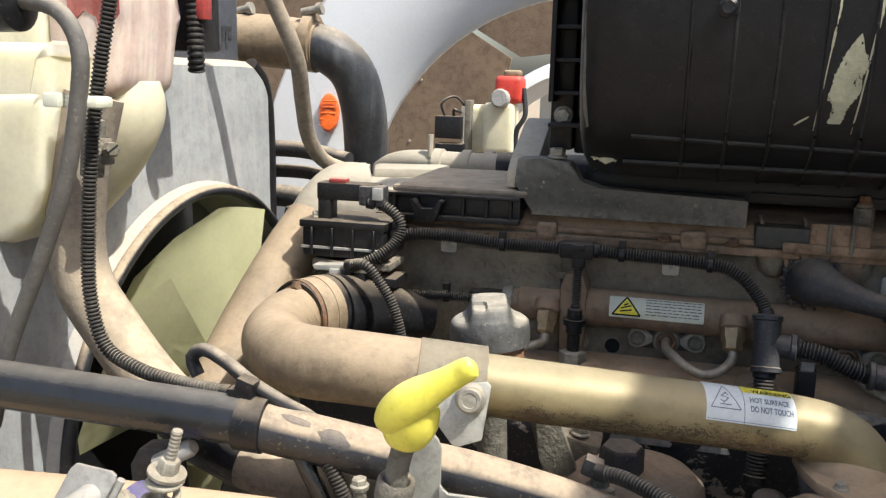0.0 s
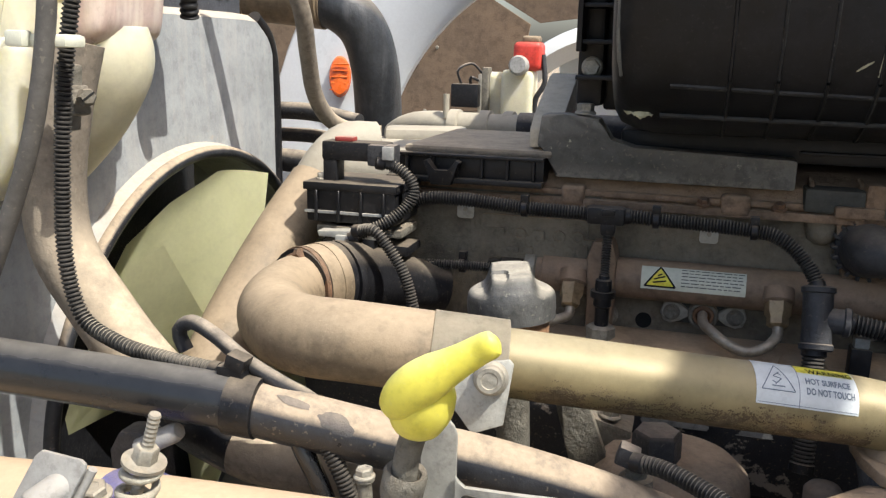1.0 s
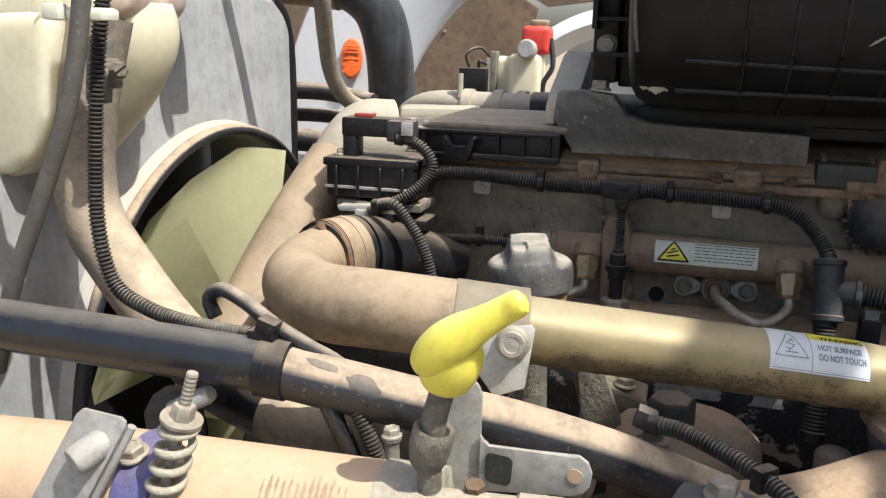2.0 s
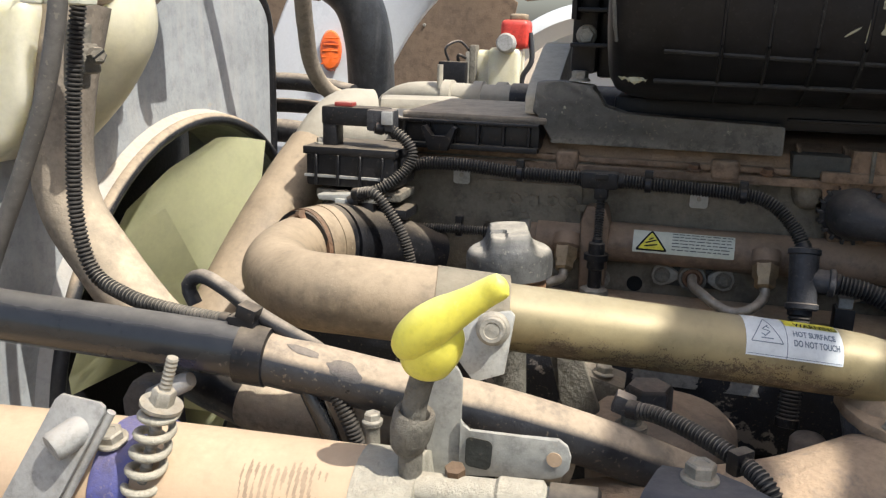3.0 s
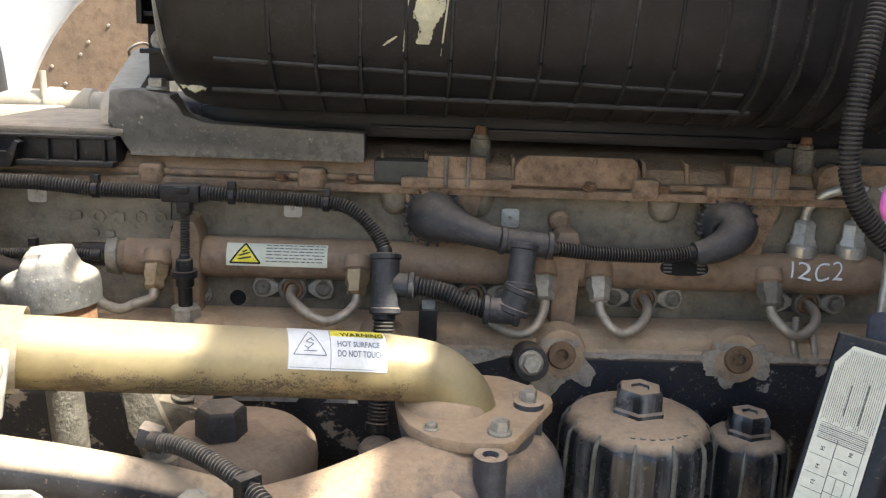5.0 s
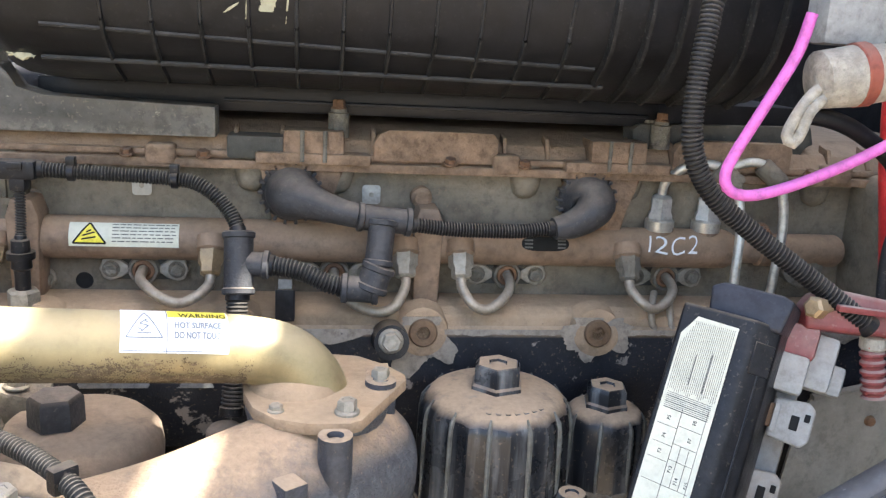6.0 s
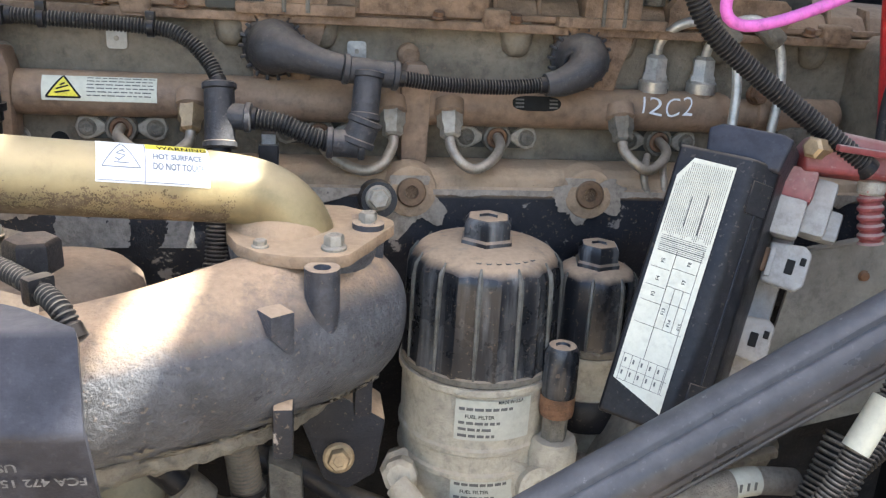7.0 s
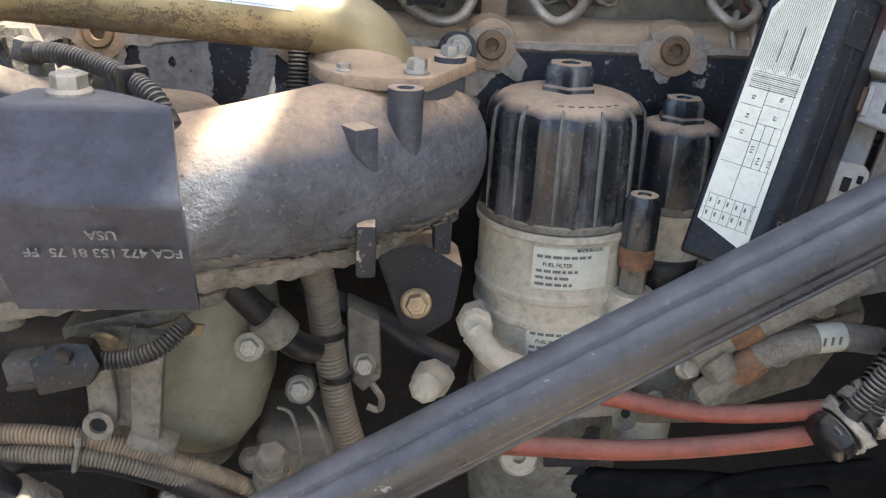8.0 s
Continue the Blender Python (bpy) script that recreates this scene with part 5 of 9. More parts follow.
# dirt and painted shade along the pipe's lower side, thinning out upwards in small flakes
bm = bmesh.new()
for i in range(620):
    x = 0.070 + 0.292 * i / 620
    ends = min(1.0, (x - 0.070) / 0.08, (0.385 - x) / 0.02)
    for j in range(80):
        y = -0.060 + 0.054 * j / 80
        fade = max(0.0, (y + 0.036) / 0.028)
        cake = 0.5 + 0.55 * noise.noise(Vector((x * 45, y * 90, 1.3))) + 0.35 * noise.noise(Vector((x * 210, y * 420, 4.1))) + 0.50 * noise.noise(Vector((x * 1100, y * 1400, 2.2)))
        if cake > 0.12 + 0.70 * fade + 0.5 * (1 - ends):
            bm.faces.new([bm.verts.new(on_pipe(x + a * 0.000472, y + b * 0.000676, 0.0004)) for a, b in ((0, 0), (1, 0), (1, 1), (0, 1))])
bmesh.ops.remove_doubles(bm, verts=list(bm.verts), dist=0.00005)
tagged(part("dirt_shade_film", bm, "pipe_dirt_shade", pipe, "brown dirt and painted shade on the pipe's lower side"), kind="stuff")

# strap plate, bolt and flange
bm = bmesh.new()
grid = [[bm.verts.new(on_pipe(0.054 + 0.0130 * i, -0.026 + 0.0066 * k, 0.0299 - PR)) for i in range(5)] for k in range(17)]
for j in range(16):
    for i in range(4):
        bm.faces.new((grid[j][i], grid[j][i + 1], grid[j + 1][i + 1], grid[j + 1][i]))
bmesh.ops.solidify(bm, geom=list(bm.faces), thickness=0.0025)
part("strap", bm, "tape", pipe, "dusty metal strap round the pipe")
bm = bmesh.new()
prism(bm, [(-0.056, 1.478), (-0.034, 1.452), (-0.015, 1.459), (-0.011, 1.497), (-0.014, 1.500), (-0.050, 1.494)], 0.0035, Matrix(((1, 0, 0, 0), (0.12, 0.18, 1, 0.652 - 0.18 * 1.48), (0, 1, 0, 0), (0, 0, 0, 1))), 0.001)
part("strap_plate", bm, "steel", pipe, "flat grey clamp plate")
part("bolt", lathe(bmesh.new(), [(0, 0), (0.0112, 0), (0.0114, 0.002), (0.0100, 0.0035), (0.0092, 0.004), (0.0090, 0.0098), (0.0078, 0.0112), (0.0055, 0.0112), (0.0050, 0.0106), (0, 0.0106)], towards((-0.024, 0.649, 1.489), (0.12, -1, 0.18)), 26), "bolt", pipe, "round flanged bolt head")
flange = thing("pipe_flange", (0.25, 0.76, 1.415), "dusty bolted flange plate on the intake duct", "flange")
bm = bmesh.new()
prism(bm, [(0.213, 0.790), (0.216, 0.762), (0.224, 0.738), (0.240, 0.720), (0.262, 0.712), (0.290, 0.712), (0.298, 0.717), (0.334, 0.785), (0.334, 0.796), (0.320, 0.815), (0.300, 0.835), (0.262, 0.842), (0.230, 0.825)], 0.009, Matrix.Translation((0, 0, 1.411)), 0.002)
part("plate", bm, "ledge", flange)
part("gasket", lathe(bmesh.new(), [(0.044, -0.004), (0.049, -0.003), (0.049, 0.0), (0.044, 0.0)], Matrix.Translation((0.266, 0.772, 1.411)), 36), "blackp", flange)
for x, y in ((0.288, 0.728), (0.314, 0.782), (0.240, 0.732)):
    part("bolt", bolt_bm((x, y, 1.420), (0, 0, 1), 0.012 if x > 0.25 else 0.008, 0.010 if x > 0.25 else 0.005), "bolt", flange)
part("weld_bead", lathe(bmesh.new(), [(0.034, -0.001), (0.031, 0.004), (0.0242, 0.009)], Matrix.Translation((0.252, 0.780, 1.421)), 28), "ledge", flange)

# hose and clamp at the elbow's end
th = thing("throttle_hose", (-0.2, 0.86, 1.45), "black rubber throttle hose held by a worm clamp", "hose")
part("sleeve", hose_bm([(-0.227, 0.803, 1.488, 0.0335), (-0.214, 0.840, 1.488, 0.0335), (-0.199, 0.875, 1.481, 0.0335), (-0.182, 0.899, 1.474, 0.030), (-0.160, 0.922, 1.466, 0.026), (-0.14, 0.94, 1.46, 0.024)], 0.0335, 0.006, 28), "blackp", th)
CW = Vector((0.42, 0.90, -0.02)).normalized()
for d, mtl, w in ((0.000, "rust", 0.0022), (0.016, "golddust", 0.0125), (0.0405, "blackp", 0.0030)):
    part("clamp_band", lathe(bmesh.new(), [(0.0325, -w), (0.0346, -w), (0.0346, w), (0.0325, w)], towards(Vector((-0.226, 0.808, 1.488)) + CW * d, CW), 36), mtl, th, "worm clamp band")
part("clamp_screw", lathe(bmesh.new(), [(0.004, 0), (0.004, 0.014), (0.0058, 0.0145), (0.0058, 0.021), (0, 0.021)], towards((-0.207, 0.868, 1.499), (0, 0.1, 1)), 6), "bolt", th)
part("clamp_screw", lathe(bmesh.new(), [(0.0035, 0), (0.0035, 0.012), (0.005, 0.0125), (0.005, 0.018), (0, 0.018)], towards((-0.238, 0.806, 1.512), (0.6, -0.3, 0.3)), 6), "rust", th)
part("clamp_strip", lathe(bmesh.new(), [(0.0345, -0.0035), (0.0354, -0.0035), (0.0354, 0.0035), (0.0345, 0.0035)], towards(Vector((-0.226, 0.808, 1.488)) + CW * 0.021, CW), 36), "golddust", th, "dusty steel clamp strip")
part("clamp_housing", slab(bmesh.new(), (0.010, 0.014, 0.024), towards((-0.196, 0.855, 1.487), CW), 0.0015), "bolt", th)
act = thing("throttle_actuator", (-0.225, 0.9, 1.5), "black throttle actuator with connectors, partly sunlit", "actuator")
part("body", slab(bmesh.new(), (0.088, 0.07, 0.036), Matrix.Translation((-0.212, 0.915, 1.548)), 0.004), "blackp", act)
part("lid", slab(bmesh.new(), (0.092, 0.074, 0.008), Matrix.Translation((-0.212, 0.914, 1.564)), 0.002), "blackp", act)
for k in range(4):
    part("rib", slab(bmesh.new(), (0.003, 0.003, 0.03), Matrix.Translation((-0.245 + 0.022 * k, 0.8785, 1.546)), 0.0008, 1), "blackp", act)
part("bridge", slab(bmesh.new(), (0.064, 0.022, 0.018), Matrix.Translation((-0.212, 0.9, 1.596)), 0.003), "blackp", act)
part("leg", slab(bmesh.new(), (0.014, 0.02, 0.03), Matrix.Translation((-0.236, 0.9, 1.578)), 0.002), "blackp", act)
part("latch", slab(bmesh.new(), (0.018, 0.012, 0.004), Matrix.Translation((-0.222, 0.896, 1.607)), 0.001), "redp", act, "small red connector latch")
part("plug", slab(bmesh.new(), (0.026, 0.02, 0.02), Matrix.Translation((-0.184, 0.893, 1.594)), 0.003), "boot", act)
part("mid_plate", slab(bmesh.new(), (0.084, 0.05, 0.008), Matrix.Translation((-0.205, 0.908, 1.523)), 0.002), "alud", act)
part("lever", slab(bmesh.new(), (0.02, 0.02, 0.03), Matrix.Translation((-0.222, 0.89, 1.512)), 0.003), "alud", act)
part("foot", slab(bmesh.new(), (0.086, 0.04, 0.01), Matrix.Translation((-0.20, 0.905, 1.507)), 0.003), "blackp", act)
part("seam", slab(bmesh.new(), (0.090, 0.0015, 0.003), Matrix.Translation((-0.212, 0.8792, 1.540)), 0.0005, 1), "greyp", act)
part("pale_bracket", prism(bmesh.new(), [(-0.238, 1.519), (-0.180, 1.519), (-0.178, 1.523), (-0.205, 1.5265), (-0.240, 1.524)], 0.022, Matrix(((1, 0, 0, 0), (0, 0, 1, 0.868), (0, 1, 0, 0), (0, 0, 0, 1))), 0.0012), "steel", act, "pale bare bracket plate")
part("bracket_foot", slab(bmesh.new(), (0.016, 0.014, 0.034), Matrix.Translation((-0.213, 0.872, 1.505)), 0.002), "steel", act)
part("bracket_foot", slab(bmesh.new(), (0.012, 0.012, 0.026), Matrix.Translation((-0.190, 0.874, 1.508)), 0.002), "blackp", act)
part("plug_tab", slab(bmesh.new(), (0.010, 0.006, 0.012), Matrix.Translation((-0.176, 0.882, 1.597)), 0.001), "greyp", act)
part("bolt", bolt_bm((-0.246, 0.895, 1.568), (0, 0, 1), 0.008, 0.006), "bolt", act)

# ---- oil filler cap and dipstick ----
nk = thing("oil_filler", (-0.036, 0.785, 1.3), "dusty grey oil filler cap on an orange-brown neck", "oil filler")
cm = Matrix.Translation((-0.0395, 0.785, 1.5015)) @ Matrix.Rotation(radians(14), 4, "Z") @ Matrix.Rotation(radians(-3), 4, "Y")
def cap_height(u, v, r):
    """A disc with a broad bar grip across it and hollow flanks."""
    bar = 1 / (1 + (max(0.0, abs(u) - 0.0140) / 0.0032) ** 2.6)
    end = min(1.0, max(0.0, (0.0325 - r) / 0.006))
    step = 0.0025 if (u < -0.003 and v < -0.006) else 0.0
    return 0.009 + (0.0155 - step) * bar * (0.35 + 0.65 * end) - 0.004 * max(0.0, (r - 0.029) / 0.005) ** 2
bm = bmesh.new()
rims = [[bm.verts.new(cm @ Vector((0, 0, cap_height(0, 0, 0))))]]
for r in [0.0017 * k for k in range(1, 20)] + [0.0336]:
    rims.append([bm.verts.new(cm @ Vector((r * math.cos(a), r * math.sin(a), cap_height(r * math.cos(a), r * math.sin(a), r)))) for a in (2 * math.pi * k / 72 for k in range(72))])
for r, h in ((0.0343, 0.002), (0.0345, -0.006), (0.0340, -0.0125), (0.0300, -0.0135)):
    rims.append([bm.verts.new(cm @ Vector((r * math.cos(a), r * math.sin(a), h))) for a in (2 * math.pi * k / 72 for k in range(72))])
for p, q in zip(rims, rims[1:]):
    for k in range(72):
        j = (k + 1) % 72
        bm.faces.new((p[0], q[k], q[j]) if len(p) == 1 else (p[k], q[k], q[j], p[j]))
bm.faces.new(rims[-1][::-1])
cap = part("cap", bm, "oilcap", nk, "dusty grey cap with a bar grip")
part("collar", lathe(bmesh.new(), [(0.028, -0.05), (0.029, -0.03), (0.030, -0.004), (0, -0.004)], cm, 28), "neck", nk)
part("tube", lathe(bmesh.new(), [(0.013, -0.3), (0.0135, -0.05), (0, -0.05)], cm, 20), "alud", nk)
gus = thing("filter_bracket", (-0.0, 0.82, 1.35), "dark cast gusset bracket beside the filler tube", "bracket")
bm = bmesh.new()
prism(bm, [(0.0, 1.43), (0.018, 1.43), (0.045, 1.36), (0.03, 1.34), (0.006, 1.38)], 0.008, Matrix(((1, 0, 0, 0), (0, 0, 1, 0.80), (0, 1, 0, 0), (0, 0, 0, 1))), 0.001)
prism(bm, [(-0.01, 1.43), (-0.002, 1.43), (0.03, 1.35), (0.015, 1.34)], 0.05, Matrix(((1, 0, 0, 0), (0, 0, 1, 0.81), (0, 1, 0, 0), (0, 0, 0, 1))), 0.001)
part("web", bm, "alud", gus)
part("foot", slab(bmesh.new(), (0.04, 0.04, 0.03), Matrix.Translation((0.035, 0.85, 1.375)) @ Matrix.Rotation(0.25, 4, "Y"), 0.004), "alud", gus)
part("bolt", bolt_bm((0.038, 0.84, 1.392), (0.1, 0, 1), 0.013, 0.008), "bolt", gus)

dip = thing("dipstick", (-0.047, 0.55, 1.40), "yellow plastic dipstick handle on a dusty steel tube", "dipstick")
DL = Vector((-0.048, 0.548, 1.462))
DT = Vector((-0.038, 0.545, 1.507))
part("tube", hose_bm([tuple(DL + Vector((-0.002, 0.008, -0.10))), tuple(DL), tuple(DT)], 0.0070, 0.006, 18), "alud", dip)
part("collar", lathe(bmesh.new(), [(0.0075, -0.016), (0.0098, -0.013), (0.0118, -0.004), (0.0120, 0.008), (0.0108, 0.0105), (0.0085, 0.009), (0.0072, 0.004)], towards(DL, DT - DL), 24), "alud", dip)
BULB = [(-0.0405, 0.544, 1.497, 0.0092), (-0.0400, 0.543, 1.500, 0.0128), (-0.0385, 0.541, 1.506, 0.0152), (-0.0360, 0.540, 1.513, 0.0165), (-0.0330, 0.539, 1.520, 0.0160), (-0.0290, 0.538, 1.527, 0.0130), (-0.0260, 0.538, 1.532, 0.0070)]
bm = bmesh.new()
sweep(bm, spline(BULB, 0.002), [q[3] for q in spline(BULB, 0.002)], 28, squash=0.8, up=(0, 1, 0))
hand = part("handle", bm, "yellow", dip, "yellow moulded grip handle")
FLAG = [(-0.0500, 0.533, 1.5085, 0.0035), (-0.0480, 0.532, 1.513, 0.0085), (-0.0430, 0.531, 1.520, 0.0112), (-0.0350, 0.530, 1.528, 0.0120), (-0.0265, 0.530, 1.5345, 0.0112), (-0.0200, 0.530, 1.539, 0.0096), (-0.0120, 0.530, 1.5445, 0.0082), (-0.0050, 0.530, 1.5495, 0.0075), (0.0000, 0.529, 1.5528, 0.0072), (0.0030, 0.529, 1.5548, 0.0062), (0.0045, 0.529, 1.5558, 0.0030)]
bm = bmesh.new()
sweep(bm, spline(FLAG, 0.002), [q[3] for q in spline(FLAG, 0.002)], 24, squash=0.72, up=(0, 1, 0))
part("finger_flag", bm, "yellow", hand)

brk = thing("dipstick_bracket", (-0.02, 0.6, 1.45), "grey folded steel bracket with oblong slot", "bracket")
LEAF = Matrix(((1, 0, 0, 0), (0.06, 0, 1, 0.588), (0, 1, 0, 0), (0, 0, 0, 1)))
bm = bmesh.new()
prism(bm, [(-0.049, 1.400), (-0.0290, 1.400), (-0.0290, 1.477), (-0.0310, 1.482), (-0.0400, 1.493), (-0.0440, 1.4945), (-0.0485, 1.490), (-0.050, 1.480)], 0.0032, LEAF, 0.0009)
part("upright", bm, "steel", brk)
bm = bmesh.new()
prism(bm, [(-0.0286, 1.4175), (0.0265, 1.4250), (0.0335, 1.4280), (0.0372, 1.4330), (0.0380, 1.4410), (0.0355, 1.4475), (0.0300, 1.4508), (-0.0230, 1.4465), (-0.0262, 1.4490), (-0.0286, 1.4540)], 0.0032, Matrix(((1, 0, 0, 0), (-0.05, 0, 1, 0.5810), (0, 1, 0, 0), (0, 0, 0, 1))), 0.0009)
part("foot_tab", bm, "steel", brk)
part("slot", lathe(bmesh.new(), [(0.0045, 0), (0.0045, 0.0006), (0, 0.0006)], towards((0.0285, 0.5792, 1.4385), (-0.05, -1, 0)), 20), "tube", brk, "slot through which the tan tube shows")
part("worn_patch", ragged(prism(bmesh.new(), rounded(0.016, 0.019, 0.004, 8), 0.0007, towards((-0.0165, 0.5815, 1.4345), (-0.05, -1, 0)), 0.0), 0.0012), "platedark", brk, "dark worn paint patch")

# ---- bars, tubes and hoses in the foreground ----
bar = thing("cross_bar", (-0.1, 0.6, 1.45), "worn black cross bar with dust and bare patches", "bar")
part("tube", hose_bm([(-0.50, 0.566, 1.493), (-0.362, 0.58, 1.484), (-0.19, 0.598, 1.4725), (-0.165, 0.602, 1.4685)], 0.0175, 0.01, 28), "bar", bar)
part("dusty_tube", hose_bm([(-0.172, 0.601, 1.4695, 0.0173), (-0.07, 0.618, 1.450, 0.0173), (-0.02, 0.632, 1.4385, 0.0173), (0.03, 0.648, 1.4225, 0.0172), (0.065, 0.660, 1.4085, 0.0172), (0.11, 0.676, 1.388, 0.0170)], 0.0173, 0.004, 28), "bardust", bar, "dust-covered length of the bar")
bm = bmesh.new()
BA, BB = Vector((-0.172, 0.601, 1.4695)), Vector((-0.07, 0.618, 1.450))
BW = (BB - BA).normalized()
BS = BW.cross(Vector((0, 0, 1))).normalized()
BU = BS.cross(BW)
for s0, h0, ls, lh in ((0.062, 0.62, 0.0125, 0.30), (0.034, 1.02, 0.0120, 0.16)):
    rims = []
    for f in (1.0, 0.8, 0.6, 0.4, 0.2):
        rim = []
        for k in range(36):
            a = 2 * math.pi * k / 36
            w = f * (1 + 0.35 * noise.noise(Vector((math.cos(a) * 1.7, math.sin(a) * 1.7, s0 * 300))))
            s, h = s0 + ls * w * math.cos(a), h0 + lh * w * math.sin(a) - 8.0 * ls * w * math.cos(a)
            rim.append(bm.verts.new(BA + BW * s + (BS * math.cos(h) + BU * math.sin(h)) * 0.0178))
        rims.append(rim)
    for p, q in zip(rims, rims[1:]):
        for k in range(36):
            bm.faces.new((p[k], p[(k + 1) % 36], q[(k + 1) % 36], q[k]))
    bm.faces.new(rims[-1])
part("rubbed_patch", bm, "boot", bar, "dust rubbed off to dark grey")
CLW = Vector((0.17, 0.02, -0.015)).normalized()
part("clip_band", lathe(bmesh.new(), [(0.0177, -0.010), (0.0195, -0.0095), (0.0195, 0.0095), (0.0177, 0.010)], towards((-0.170, 0.6010, 1.4695), CLW), 32), "blackp", bar, "black plastic band clip")
part("clip_head", slab(bmesh.new(), (0.013, 0.012, 0.009), Matrix.Translation((-0.174, 0.602, 1.498)) @ Matrix.Rotation(0.3, 4, "Y"), 0.001), "blackp", bar)
part("clip_neck", slab(bmesh.new(), (0.018, 0.010, 0.010), Matrix.Translation((-0.178, 0.602, 1.490)), 0.001), "blackp", bar)

solo("cable_loop", hose_bm([(-0.235, 0.64, 1.485), (-0.24, 0.64, 1.498), (-0.228, 0.637, 1.507), (-0.205, 0.628, 1.503), (-0.175, 0.612, 1.495), (-0.150, 0.61, 1.484), (-0.13, 0.62, 1.468), (-0.12, 0.63, 1.44)], 0.0052, 0.005, 12), "rubber", "thin grey rubber cable looped over the bar", "cable")
conduit("", [(-0.284, 0.63, 1.80), (-0.289, 0.63, 1.76), (-0.298, 0.63, 1.721), (-0.310, 0.63, 1.66), (-0.317, 0.63, 1.596), (-0.319, 0.63, 1.544), (-0.309, 0.63, 1.505), (-0.279, 0.625, 1.491), (-0.242, 0.62, 1.486), (-0.190, 0.608, 1.487)], 0.0068, "dusty black corrugated conduit hanging beside the coolant tank", "foreground conduits", pitch=0.0052)
solo("black_cable", hose_bm([(-0.142, 0.606, 1.466), (-0.131, 0.600, 1.448), (-0.119, 0.600, 1.424), (-0.111, 0.603, 1.395), (-0.108, 0.61, 1.36)], 0.0062, 0.006, 14), "bar", "smooth black cable hanging behind the bar", "cable")
conduit("", [(-0.122, 0.60, 1.462), (-0.109, 0.600, 1.442), (-0.100, 0.602, 1.418), (-0.095, 0.606, 1.39), (-0.094, 0.61, 1.36)], 0.0068, "corrugated conduit below the bar", "foreground conduits")
ch = thing("coolant_hose", (-0.32, 0.60, 1.6), "grey dusty rubber coolant hose", "hose")
part("hose", hose_bm([(-0.40, 0.60, 1.757), (-0.355, 0.60, 1.757), (-0.312, 0.60, 1.752), (-0.294, 0.60, 1.727), (-0.297, 0.60, 1.689), (-0.311, 0.60, 1.634), (-0.334, 0.60, 1.579), (-0.370, 0.60, 1.503), (-0.39, 0.60, 1.44)], 0.0060, 0.008, 18), "greyhose", ch)
tie = thing("zip_tie", (-0.30, 0.61, 1.69), "white plastic tie holding hose to conduit", "cable tie")
part("band", slab(bmesh.new(), (0.040, 0.020, 0.008), Matrix.Translation((-0.304, 0.612, 1.689)), 0.003), "ivory", tie)
part("lock", slab(bmesh.new(), (0.013, 0.010, 0.010), Matrix.Translation((-0.316, 0.600, 1.690)), 0.002), "ivory", tie)
scw = thing("hose_clamp", (-0.31, 0.645, 1.65), "steel worm clamp screw beside the conduit", "hose clamp")
SCM = towards((-0.315, 0.65, 1.650), (0.8, -0.5, 0.2))
part("housing", slab(bmesh.new(), (0.012, 0.020, 0.008), SCM @ Matrix.Translation((0, 0, 0.001)), 0.002), "alud", scw)
screw = part("screw", lathe(bmesh.new(), [(0.0035, 0), (0.0035, 0.010), (0.0062, 0.0105), (0.0062, 0.016), (0.0050, 0.0175), (0, 0.0175)], SCM, 6), "alud", scw)
# black bar painted as the shade in the screw's slot
part("slot", slab(bmesh.new(), (0.0100, 0.0014, 0.001), SCM @ Matrix.Translation((0, 0, 0.0176)) @ Matrix.Rotation(0.6, 4, "Z"), 0.0002, 1), "ink", screw)
part("band", slab(bmesh.new(), (0.016, 0.010, 0.045), Matrix.Translation((-0.328, 0.655, 1.652)) @ Matrix.Rotation(0.1, 4, "Y"), 0.002), "alud", scw)
rh = thing("radiator_hose", (-0.2, 0.65, 1.41), "thick dust-coated radiator hose bending under the bar", "hose")
part("hose", hose_bm([(-0.358, 0.70, 1.69), (-0.369, 0.692, 1.63), (-0.375, 0.69, 1.578), (-0.366, 0.685, 1.536), (-0.335, 0.68, 1.497), (-0.290, 0.67, 1.456), (-0.236, 0.66, 1.425), (-0.18, 0.65, 1.414), (-0.11, 0.65, 1.414), (-0.04, 0.655, 1.412), (0.03, 0.67, 1.40)], 0.0235, 0.008, 28), "tanhose", rh)
part("clamp_band", lathe(bmesh.new(), [(0.0236, -0.007), (0.0252, -0.006), (0.0252, 0.006), (0.0236, 0.007)], towards((0.018, 0.667, 1.402), (0.07, 0.015, -0.012)), 28), "bolt", rh)
part("rubber_sleeve", hose_bm([(-0.272, 0.667, 1.444), (-0.252, 0.663, 1.432), (-0.236, 0.66, 1.425), (-0.198, 0.653, 1.4165)], 0.0246, 0.006, 28), "blackp", rh, "black rubber sleeve on the hose")
tubeb = thing("sandy_tube", (-0.2, 0.54, 1.38), "thick sandy brown tube with steel end collars", "tube")
part("tube", hose_bm([(-0.45, 0.545, 1.383), (-0.25, 0.553, 1.392), (-0.055, 0.562, 1.394)], 0.041, 0.01, 32), "tube", tubeb)
bm = bmesh.new()
